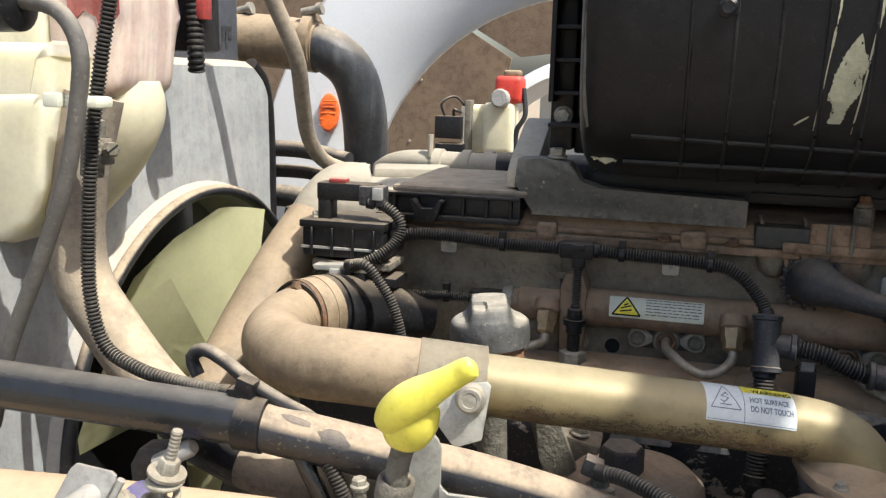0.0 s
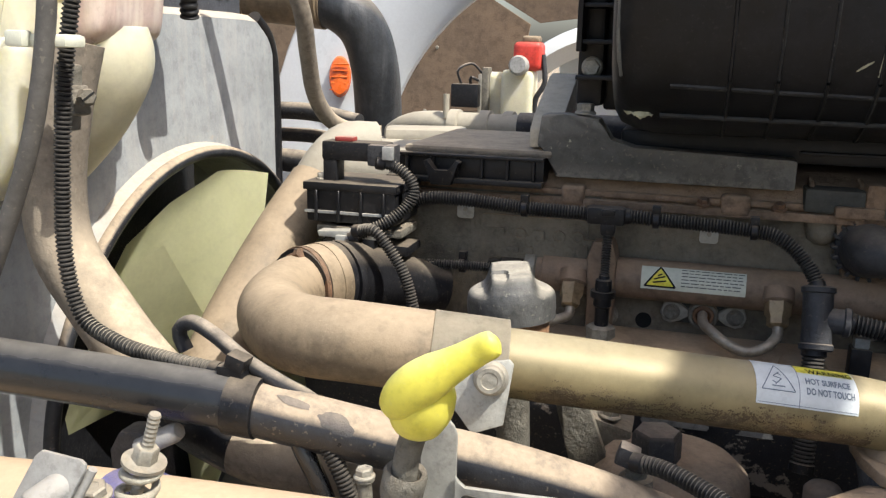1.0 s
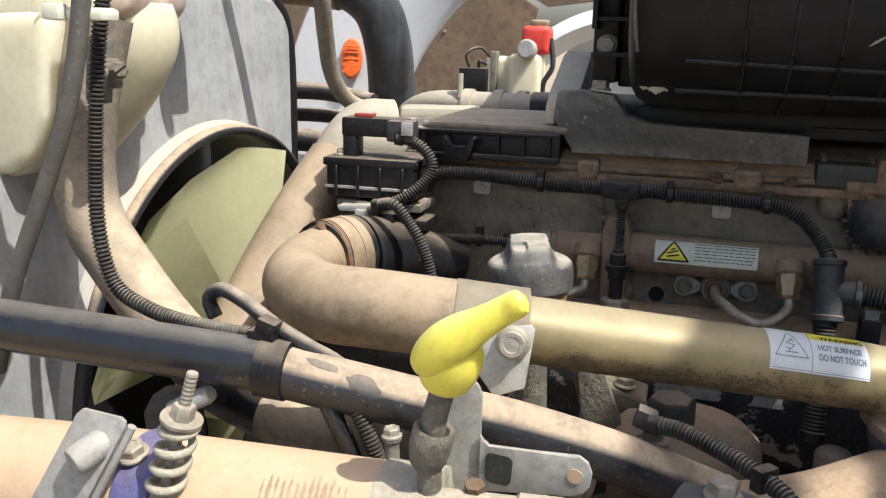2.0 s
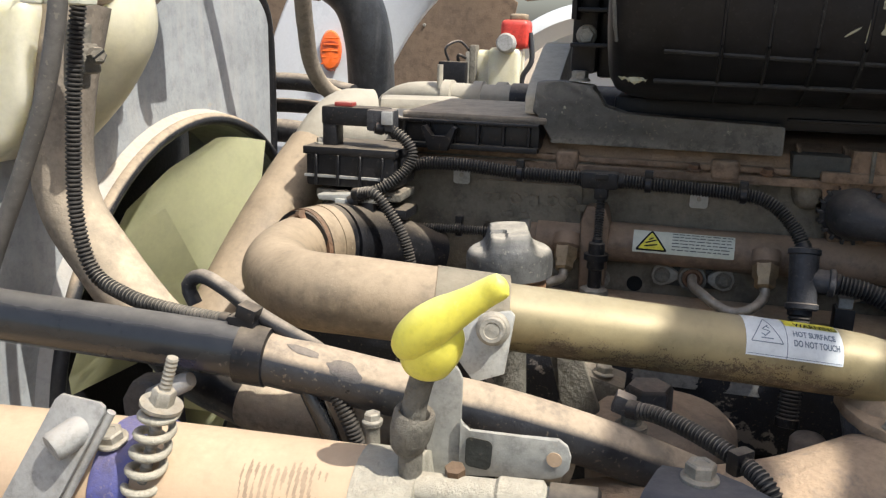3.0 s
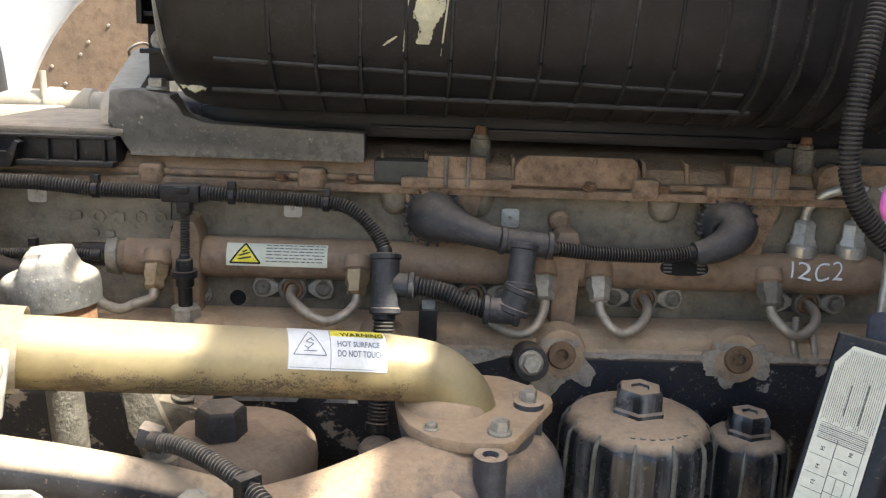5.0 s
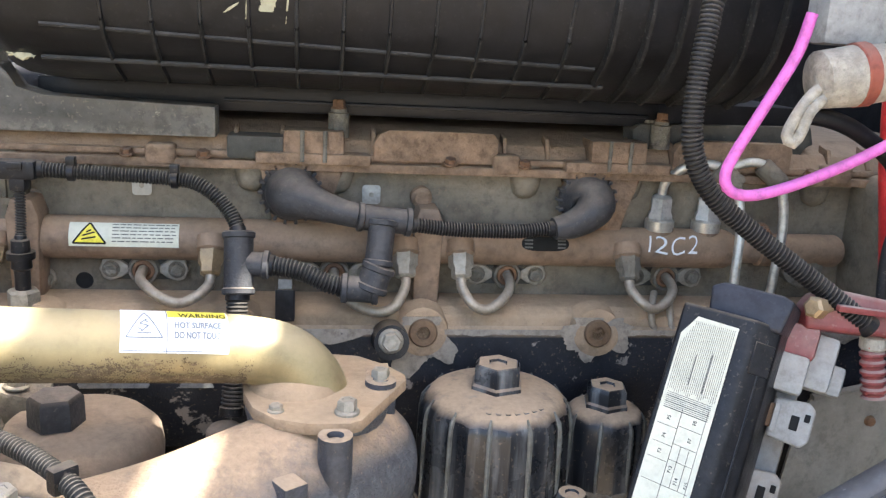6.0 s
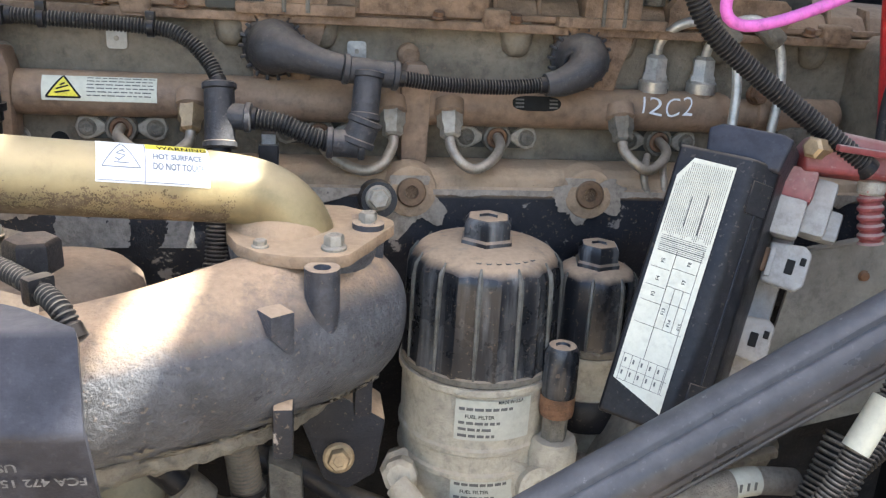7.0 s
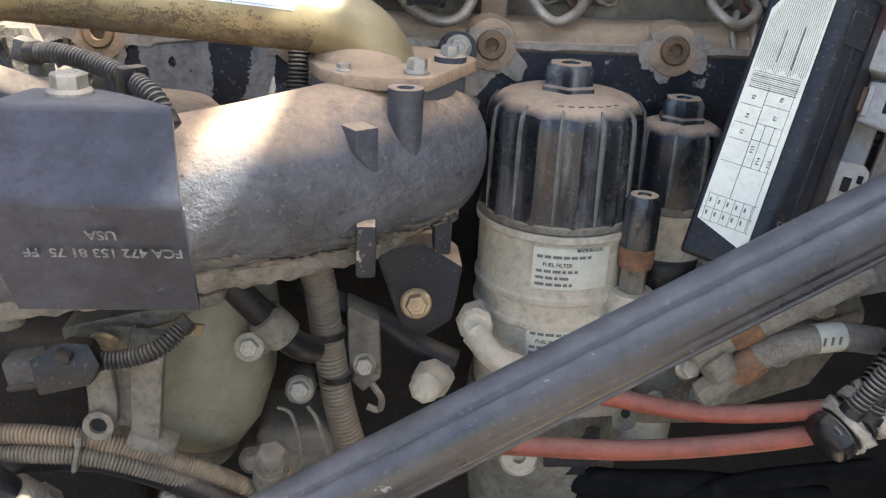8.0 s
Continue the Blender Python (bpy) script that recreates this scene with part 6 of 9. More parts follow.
for i in range(120):
    for j in range(50):
        x, h = -0.165 + 0.0007 * i, radians(22 + 1.0 * j)
        wipe = 0.35 * math.sin(x * 1500 + 6.0 * h) + 0.7 * noise.noise(Vector((x * 300, h * 3.0, 2.0))) + 0.5 * noise.noise(Vector((x * 50, h * 2.5, 6.0)))
        if wipe > 0.02 + 1.6 * max(0.0, abs(x + 0.123) / 0.042 - 0.45) + 1.2 * max(0.0, (h - radians(58)) / radians(14)):
            cy, cz = 0.5589 + 0.046 * (x + 0.123), 1.3933 + 0.010 * (x + 0.123)
            bm.faces.new([bm.verts.new((x + a, cy - 0.0414 * math.cos(h + b), cz + 0.0414 * math.sin(h + b))) for a, b in ((0, 0), (0.00071, 0), (0.00071, radians(1.02)), (0, radians(1.02)))])
tagged(part("wiped_dust", bm, "wiped", tubeb, "streaks where the dust was wiped away"), kind="stuff")
part("collar", lathe(bmesh.new(), [(0.030, -0.02), (0.042, -0.018), (0.042, 0.018), (0.030, 0.02)], towards((-0.063, 0.562, 1.394), (1, 0.04, 0.01)), 32), "alu", tubeb)
part("blue_band", lathe(bmesh.new(), [(0.0415, -0.013), (0.0425, -0.012), (0.0425, 0.012), (0.0415, 0.013)], towards((-0.225, 0.554, 1.3925), (1, 0.04, 0.04)), 32), "blue", tubeb)
part("bolt", bolt_bm((-0.232, 0.535, 1.431), (0, -0.3, 1), 0.014, 0.008), "bolt", tubeb)
rod = thing("valve_rod", (0.02, 0.56, 1.42), "pale steel rod fitting with black tip", "fitting")
part("rod", lathe(bmesh.new(), [(0.010, -0.07), (0.010, 0.0), (0.012, 0.002), (0.012, 0.026), (0.009, 0.028), (0.009, 0.04), (0, 0.04)], towards((0.0, 0.553, 1.424), (1, 0.06, 0.02)), 20), "alu", rod)
part("tip", lathe(bmesh.new(), [(0.0115, 0.03), (0.0115, 0.056), (0.009, 0.058), (0, 0.058)], towards((0.0, 0.553, 1.424), (1, 0.06, 0.02)), 20), "blackp", rod)
part("nut", lathe(bmesh.new(), [(0.006, 0), (0.006, 0.010), (0, 0.010)], towards((-0.024, 0.556, 1.428), (0, -0.2, 1)), 6), "bronze", rod)
fit_post = thing("fitting_post", (-0.08, 0.585, 1.43), "small steel fitting post", "fitting")
part("post", lathe(bmesh.new(), [(0.0045, -0.05), (0.0045, 0.0), (0.0062, 0.001), (0.0062, 0.003), (0, 0.003)], towards((-0.084, 0.585, 1.440), (-0.05, 0, 1)), 14), "alud", fit_post)
part("head", bolt_bm((-0.084, 0.585, 1.443), (-0.05, 0, 1), 0.009, 0.006), "bolt", fit_post)

spring = thing("spring_bolt", (-0.19, 0.52, 1.42), "threaded stud with a dusty coil spring", "spring bolt")
SA, SB = Vector((-0.2035, 0.522, 1.415)), Vector((-0.1795, 0.522, 1.4955))
SW = (SB - SA).normalized()
bm = bmesh.new()
n = 60
L = (SB - SA).length
sweep(bm, [SA + SW * (L * k / n) for k in range(n + 1)], [0.0031 + (0.0005 if k % 2 else 0) for k in range(n + 1)], 12)
part("stud", bm, "bolt", spring)
part("nut", lathe(bmesh.new(), [(0.0068, 0), (0.0068, 0.008), (0.006, 0.009), (0, 0.009)], towards(SA + SW * 0.0545, SW), 6), "bolt", spring)
part("washer", lathe(bmesh.new(), [(0, 0), (0.0122, 0), (0.0122, 0.002), (0, 0.002)], towards(SA + SW * 0.0525, SW), 24), "bolt", spring)
q1 = SW.cross(Vector((0, 1, 0))).normalized()
q2 = SW.cross(q1)
bm = bmesh.new()
sweep(bm, [SA + SW * (-0.006 + 0.057 * k / 110) + (q1 * math.cos(k * 0.262) + q2 * math.sin(k * 0.262)) * 0.0094 for k in range(111)], 0.0026, 10)
part("coil", bm, "alu", spring)
strap = thing("tube_clamp", (-0.24, 0.5, 1.42), "dusty steel clamp strap with a bolt head", "clamp")
STRAPM = Matrix(((1, 0, 0, 0), (0, 0.2, -1, 0.2194), (0, 1, 0.2, 0), (0, 0, 0, 1)))
part("plate", prism(bmesh.new(), [(-0.2450, 1.4690), (-0.2200, 1.4672), (-0.2168, 1.4650), (-0.2170, 1.4610), (-0.2500, 1.3950), (-0.2860, 1.3950), (-0.2490, 1.4655)], 0.0028, STRAPM, 0.0009), "greyp", strap, "grey steel strap plate")
part("folded_edge", sweep(bmesh.new(), [tuple(STRAPM @ Vector(p)) for p in ((-0.2165, 1.4610, -0.004), (-0.2330, 1.4280, -0.004), (-0.2495, 1.3950, -0.004))], 0.0028, 10), "greyp", strap)
part("pin", lathe(bmesh.new(), [(0.0090, -0.006), (0.0090, 0.018), (0.0080, 0.0200), (0, 0.0200)], towards((-0.2330, 0.5115, 1.4500), (-0.42, -0.80, -0.32)), 24), "greyp", strap, "dusty steel pin")
part("foot", prism(bmesh.new(), [(-0.262, 1.40), (-0.226, 1.40), (-0.228, 1.436), (-0.240, 1.446), (-0.256, 1.444), (-0.264, 1.43)], 0.02, Matrix(((1, 0, 0, 0), (0, 0, 1, 0.59), (0, 1, 0, 0), (0, 0, 0, 1))), 0.004), "boot", strap)
part("pin", lathe(bmesh.new(), [(0.0065, 0), (0.0065, 0.03), (0.005, 0.034), (0, 0.035)], towards((-0.24, 0.59, 1.435), (0.8, 0, 0.45)), 16), "greyp", strap)

# ---- radiator shroud, fan and coolant tank ----
shroud = thing("fan_shroud", (-0.45, 0.95, 1.2), "scuffed grey plastic fan shroud with dust on its lip", "fan shroud")
FC = Vector((-0.43, 0.968, 1.312))
FR = 0.262
bm = bmesh.new()
n = 64
inner, outer = [], []
Y0s, Y1s, Z0s, Z1s, RC = 0.52, 1.168, 0.95, 1.718, 0.045
for k in range(n):
    a = 2 * math.pi * k / n
    dy, dz = math.cos(a), math.sin(a)
    inner.append((FC.y + FR * dy, FC.z + FR * dz))
    reach = min((Y1s - FC.y) / dy if dy > 1e-6 else ((Y0s - FC.y) / dy if dy < -1e-6 else 9), (Z1s - FC.z) / dz if dz > 1e-6 else ((Z0s - FC.z) / dz if dz < -1e-6 else 9))
    oy, oz = FC.y + reach * dy, FC.z + reach * dz
    if oy > Y1s - RC and oz > Z1s - RC:
        d = Vector((oy - (Y1s - RC), oz - (Z1s - RC)))
        d = d.normalized() * RC
        oy, oz = Y1s - RC + d.x, Z1s - RC + d.y
    outer.append((oy, oz))
def ring_verts(pts, x):
    return [bm.verts.new((x, y, z)) for y, z in pts]
lip = ring_verts([(FC.y + (FR - 0.004) * math.cos(2 * math.pi * k / n), FC.z + (FR - 0.004) * math.sin(2 * math.pi * k / n)) for k in range(n)], -0.412)
lip_out = ring_verts([(FC.y + (FR + 0.004) * math.cos(2 * math.pi * k / n), FC.z + (FR + 0.004) * math.sin(2 * math.pi * k / n)) for k in range(n)], -0.412)
root = ring_verts([(FC.y + (FR + 0.012) * math.cos(2 * math.pi * k / n), FC.z + (FR + 0.012) * math.sin(2 * math.pi * k / n)) for k in range(n)], -0.428)
out1 = ring_verts(outer, -0.432)
out2 = ring_verts([(y + (0.012 if y > 1.1 else 0), z + (0.008 if z > 1.6 else 0)) for y, z in outer], -0.447)
out3 = ring_verts([(y + (0.012 if y > 1.1 else 0), z + (0.008 if z > 1.6 else 0)) for y, z in outer], -0.56)
inn = ring_verts(inner, -0.50)
for a, b in ((inn, lip), (lip, lip_out), (lip_out, root), (root, out1), (out1, out2), (out2, out3)):
    for k in range(n):
        bm.faces.new((a[k], a[(k + 1) % n], b[(k + 1) % n], b[k]))
part("shell", bm, "shroud", shroud)
part("lip", sweep(bmesh.new(), [(-0.413, FC.y + (FR + 0.002) * math.cos(radians(k * 4)), FC.z + (FR + 0.002) * math.sin(radians(k * 4))) for k in range(91)], 0.0068, 12), "bardust", shroud, "black lip with tan dust along its top")
bm = bmesh.new()
sweep(bm, spline([(-0.438, 1.178, 1.30), (-0.438, 1.180, 1.50), (-0.438, 1.178, 1.64), (-0.438, 1.165, 1.695), (-0.438, 1.13, 1.722)], 0.01), 0.009, 12)
part("edge_seal", bm, "blackp", shroud, "black rubber edge seal")
core = thing("radiator", (-0.62, 0.95, 1.0), "dark dusty radiator core with side tank", "radiator")
bm = bmesh.new()
between(bm, (-0.68, 0.5, 0.9), (-0.565, 1.2, 1.70), 0.004)
part("core", bm, "blackp", core)
bm = bmesh.new()
between(bm, (-0.62, 0.98, 1.712), (-0.455, 1.135, 1.83), 0.012)
part("top_tank", bm, "blueblack", core)
part("moulded_letters", text_bm("1UF", 0.040, flat_on(Matrix(((0, 0, 1, -0.4540), (1, 0, 0, 1.045), (0, 1, 0, 1.752), (0, 0, 0, 1))))), "boot", core)

fan = thing("cooling_fan", (-0.47, 0.985, 1.355), "pale olive plastic engine cooling fan", "fan")
FAN = Vector((-0.416, 0.968, 1.312))
part("hub", lathe(bmesh.new(), [(0.07, -0.03), (0.07, 0.02), (0.055, 0.03), (0, 0.03)], towards(FAN, (1, 0, 0)), 32), "fan", fan)
for k in range(7):
    lead = 75 + 360 / 7 * k
    bm = bmesh.new()
    rows = []
    for i in range(10):
        r = 0.055 + 0.190 * i / 9
        wide = min(50.0, 15 + (0.245 - r) * 660)
        row = []
        for j in range(7):
            d = wide * j / 6
            a = radians(lead + d)
            row.append(bm.verts.new((FAN.x + 0.044 - 0.0018 * d - 0.006 * math.sin(math.pi * j / 6), FAN.y + r * math.cos(a), FAN.z + r * math.sin(a))))
        rows.append(row)
    for p, q in zip(rows, rows[1:]):
        for j in range(6):
            bm.faces.new((p[j], p[j + 1], q[j + 1], q[j]))
    bmesh.ops.solidify(bm, geom=list(bm.faces), thickness=0.004)
    part("blade", bm, "fan", fan)

tank = thing("coolant_tank", (-0.38, 0.72, 1.56), "cream plastic coolant tank with red-stained upper window", "coolant tank")
XZ = Matrix(((1, 0, 0, 0), (0, 0, 1, 0), (0, 1, 0, 0), (0, 0, 0, 1)))
LOBE = [(-0.386, 0.777, 1.705, 0.034), (-0.388, 0.777, 1.688, 0.040), (-0.392, 0.777, 1.668, 0.041), (-0.403, 0.777, 1.640, 0.036), (-0.416, 0.775, 1.614, 0.030), (-0.431, 0.772, 1.585, 0.021), (-0.441, 0.770, 1.562, 0.012), (-0.444, 0.770, 1.555, 0.004)]
part("lower_lobe", sweep(bmesh.new(), spline(LOBE, 0.005), [q[3] for q in spline(LOBE, 0.005)], 32), "cream", tank)
part("upper_body", prism(bmesh.new(), [(-0.425, 1.702), (-0.425, 1.86), (-0.52, 1.86), (-0.52, 1.702)], 0.10, Matrix.Translation((0, 0.728, 0)) @ XZ, 0.014, 4), "cream", tank)
part("window", prism(bmesh.new(), [(-0.356, 1.694), (-0.350, 1.76), (-0.346, 1.86), (-0.428, 1.86), (-0.428, 1.686), (-0.38, 1.680)], 0.09, Matrix.Translation((0, 0.731, 0)) @ XZ, 0.016, 5), "pinkish", tank, "red-stained translucent window")
stain = prism(bmesh.new(), [(-0.412, 1.86), (-0.350, 1.86), (-0.352, 1.757), (-0.357, 1.752), (-0.365, 1.757), (-0.370, 1.737), (-0.374, 1.755), (-0.386, 1.760), (-0.394, 1.752), (-0.402, 1.762)], 0.0016, Matrix.Translation((0, 0.7299, 0)) @ XZ, 0.0005, 1)
part("red_stain", stain, "redfluid", tank, "dark red stain running down the window")
part("front_body", prism(bmesh.new(), [(-0.50, 1.731), (-0.378, 1.731), (-0.372, 1.722), (-0.374, 1.69), (-0.384, 1.614), (-0.402, 1.580), (-0.421, 1.567), (-0.50, 1.559)], 0.06, Matrix.Translation((0, 0.668, 0)) @ XZ, 0.013, 5), "cream", tank)
part("shoulder", prism(bmesh.new(), [(-0.50, 1.686), (-0.385, 1.692), (-0.372, 1.688), (-0.380, 1.615), (-0.40, 1.583), (-0.42, 1.57), (-0.50, 1.562)], 0.03, Matrix.Translation((0, 0.660, 0)) @ XZ, 0.012, 5), "cream", tank)
part("end_fitting", lathe(bmesh.new(), [(0.014, 0), (0.020, 0.003), (0.020, 0.03), (0.014, 0.034), (0, 0.034)], towards((-0.37, 0.60, 1.755), (1, 0.0, 0.02)), 24), "blackp", ch, "black plastic end fitting")
plug = thing("level_sensor", (-0.32, 0.80, 1.72), "black level sensor plug with red latch and conduit", "sensor")
part("body", slab(bmesh.new(), (0.05, 0.04, 0.07), Matrix.Translation((-0.372, 0.87, 1.765)), 0.005), "blackp", plug)
part("latch", slab(bmesh.new(), (0.01, 0.016, 0.03), Matrix.Translation((-0.344, 0.852, 1.775)), 0.002), "redp", plug)
part("conduit", ribbed_bm([(-0.352, 0.85, 1.80), (-0.352, 0.85, 1.76), (-0.352, 0.85, 1.73), (-0.355, 0.855, 1.712)], 0.0085, 0.0055), "conduit", plug)

# upper hoses and pipes beyond the shroud
uh = thing("upper_radiator_hose", (-0.4, 1.3, 1.7), "black upper radiator hose on a dusty metal neck", "hose")
part("hose", hose_bm([(-0.44, 1.30, 1.752), (-0.40, 1.30, 1.745), (-0.368, 1.315, 1.715), (-0.355, 1.33, 1.66), (-0.356, 1.35, 1.58), (-0.356, 1.36, 1.50)], 0.034, 0.008, 28), "hoseblue", uh)
part("neck", hose_bm([(-0.62, 1.28, 1.765), (-0.50, 1.295, 1.758), (-0.415, 1.30, 1.750)], 0.038, 0.01, 28), "golddust", uh, "dusty metal hose neck")
for x in (-0.535, -0.425):
    part("clamp_band", lathe(bmesh.new(), [(0.0385, -0.008), (0.0405, -0.007), (0.0405, 0.007), (0.0385, 0.008)], towards((x, 1.295, 1.757), (1, 0.05, -0.07)), 32), "golddust", uh)
    part("clamp_screw", lathe(bmesh.new(), [(0.006, -0.012), (0.006, 0.012), (0.009, 0.013), (0.009, 0.02), (0, 0.02)], towards((x + 0.005, 1.28, 1.80), (1, 0, 0.2)), 10), "bolt", uh)
solo("vent_hose", hose_bm([(-0.36, 0.98, 1.84), (-0.342, 1.0, 1.79), (-0.324, 1.02, 1.73), (-0.330, 1.05, 1.68), (-0.336, 1.08, 1.636), (-0.33, 1.11, 1.605), (-0.312, 1.14, 1.590), (-0.28, 1.15, 1.588)], 0.0095, 0.008, 18), "tanhose", "thin tan rubber vent hose", "hose")
hs = thing("thermostat_housing", (-0.22, 1.05, 1.56), "sunlit dusty cast thermostat housing", "housing")
part("body", slab(bmesh.new(), (0.11, 0.20, 0.06), Matrix.Translation((-0.232, 1.07, 1.555)) @ Matrix.Rotation(0.25, 4, "Z"), 0.018, 4), "sunalu", hs)
part("neck", hose_bm([(-0.30, 0.965, 1.50), (-0.285, 0.97, 1.555), (-0.262, 0.99, 1.588), (-0.235, 1.01, 1.59)], 0.024, 0.006, 22), "sunalu", hs)
part("side_arm", hose_bm([(-0.315, 0.80, 1.40), (-0.305, 0.86, 1.46), (-0.292, 0.92, 1.515), (-0.28, 0.96, 1.55)], 0.030, 0.008, 22), "golddust", hs)
part("lug", slab(bmesh.new(), (0.10, 0.06, 0.018), Matrix.Translation((-0.225, 1.16, 1.588)) @ Matrix.Rotation(0.3, 4, "Z"), 0.007), "sunalu", hs)
fp = thing("vent_pipe", (-0.2, 1.22, 1.6), "pale steel vent pipe with hose clamps", "pipe")
part("pipe", hose_bm([(-0.30, 1.26, 1.578), (-0.275, 1.235, 1.590), (-0.24, 1.225, 1.597), (-0.15, 1.215, 1.597), (-0.02, 1.20, 1.600)], 0.0155, 0.008, 20), "sunalu", fp)
for x in (-0.205, -0.165, -0.135):
    part("clamp_band", lathe(bmesh.new(), [(0.0158, -0.007), (0.019, -0.006), (0.019, 0.006), (0.0158, 0.007)], towards((x, 1.219, 1.597), (1, -0.08, 0)), 24), "sunalu", fp)
part("post", lathe(bmesh.new(), [(0.004, 0), (0.004, 0.03), (0, 0.03)], towards((-0.215, 1.21, 1.605), (0, 0, 1)), 12), "sunalu", fp)
part("hose", hose_bm([(-0.12, 1.213, 1.5975), (-0.05, 1.205, 1.599), (0.03, 1.195, 1.60)], 0.018, 0.01, 20), "rubber", fp)
for y, z, r in ((1.25, 1.60, 0.012), (1.27, 1.565, 0.010), (1.22, 1.535, 0.016)):
    solo("coolant_line", hose_bm([(-0.52, y + 0.02, z), (-0.42, y, z + 0.002), (-0.34, y - 0.02, z - 0.008)], r, 0.01, 16), "rubber", "dark dusty coolant line behind the shroud", "hose", "coolant lines")
solo("lower_cover", between(bmesh.new(), (-0.42, 1.18, 1.25), (-0.22, 1.30, 1.53), 0.01), "blackp", "dark casting below the coolant lines", "casting")


# ---- intake duct, bracket box, filters ----
duct = thing("intake_duct", (0.15, 0.72, 1.3), "black cast intake duct coated in tan dust", "intake duct")
DP = [(-0.06, 0.632, 1.325, 0.045), (0.02, 0.645, 1.335, 0.047), (0.10, 0.662, 1.347, 0.049), (0.175, 0.684, 1.3545, 0.0525), (0.235, 0.724, 1.3565, 0.0575), (0.28, 0.765, 1.356, 0.0590), (0.31, 0.79, 1.351, 0.050), (0.325, 0.80, 1.345, 0.028)]
line = spline(DP, 0.01)
part("shell", sweep(bmesh.new(), line, [p[3] for p in line], 36, squash=0.97), "duct", duct)
bm = bmesh.new()
lathe(bm, [(0.046, -0.05), (0.048, -0.02), (0.052, -0.004), (0.052, 0.0)], Matrix.Translation((0.268, 0.772, 1.411)), 32)
part("top_neck", bm, "duct", duct)
for x, y, z0, z1, r in ((0.280, 0.703, 1.355, 1.416, 0.0115), (0.314, 0.776, 1.34, 1.424, 0.0115)):
    bm = bmesh.new()
    lathe(bm, [(r * 0.8, z0 - z1), (r, -0.03), (r, 0), (r * 0.5, 0.0), (r * 0.45, -0.004), (0, -0.004)], Matrix.Translation((x, y, z1)), 20)
    part("boss", bm, "bosspaint", duct)
part("gusset", prism(bmesh.new(), [(-0.0085, 0.0), (0.0085, 0.0), (0.0085, -0.034), (-0.0085, -0.014)], 0.03, Matrix(((0.83, 0, -0.555, 0.2563), (0.555, 0, 0.83, 0.6710), (0, 1, 0, 1.397), (0, 0, 0, 1))), 0.0018), "bosspaint", duct)
bm = bmesh.new()
rows = []
for i, (p, q) in enumerate(zip(line, line[1:])):
    if not 0.07 < p[0] < 0.30:
        continue
    way = Vector((q[0] - p[0], q[1] - p[1], 0)).normalized()
    out = Vector((way.y, -way.x, 0))
    rows.append((Vector(p[:3]), out, p[3] + 0.0008))
for (a, oa, ra), (b, ob, rb) in zip(rows, rows[1:]):
    for k in range(14):
        for j in range(60):
            u, f = k / 14, j / 60
            g = -1.25 + 0.95 * f
            flake = 0.5 + 0.5 * noise.noise((a + (b - a) * u) * 70 + Vector((0, g * 4.0, 0))) + 0.45 * noise.noise((a + (b - a) * u) * 420 + Vector((0, g * 22.0, 0)))
            if flake > 0.15 + 0.80 * f:
                bm.faces.new([bm.verts.new(a.lerp(b, s) + (oa.lerp(ob, s) * math.cos(h) + Vector((0, 0, math.sin(h)))) * (ra + (rb - ra) * s)) for s, h in ((u, g), (u + 0.072, g), (u + 0.072, g + 0.016), (u, g + 0.016))])
bmesh.ops.remove_doubles(bm, verts=list(bm.verts), dist=0.00006)
tagged(part("bare_edge", bm, "alud", duct, "flaked bare metal along the lower side"), kind="stuff")
for x, y, z0 in ((0.256, 0.663, 1.301), (0.312, 0.748, 1.282)):
    bm = bmesh.new()
    between(bm, (x - 0.0065, y, z0), (x + 0.0065, y + 0.025, z0 + 0.036), 0.003)
    part("lug", bm, "block", duct)
bm = bmesh.new()
prism(bm, [(0.302, 1.42), (0.322, 1.425), (0.326, 1.30), (0.316, 1.292), (0.306, 1.31)], 0.035, Matrix(((1, 0, 0, 0), (0, 0, 1, 0.775), (0, 1, 0, 0), (0, 0, 0, 1))), 0.003)
part("end_web", bm, "duct", duct)

bm = ragged(hose_bm([(0.02, 0.618, 1.297, 0.007), (0.09, 0.632, 1.303, 0.009), (0.15, 0.650, 1.307, 0.010), (0.21, 0.680, 1.305, 0.010), (0.25, 0.708, 1.302, 0.009), (0.28, 0.735, 1.302, 0.006)], 0.009, 0.0025, 16), 0.0035)
part("lower_flange", bm, "alud", duct, "tan ragged lower flange")
part("plug_cap", lathe(bmesh.new(), [(0.014, -0.03), (0.014, 0.0), (0.011, 0.004), (0.004, 0.006), (0, 0.006)], towards((0.200, 0.79, 1.377), (0, 0, 1)), 24), "lid", duct)

box = thing("bracket_box", (0.08, 0.6, 1.35), "black folded steel bracket with white part number", "bracket")
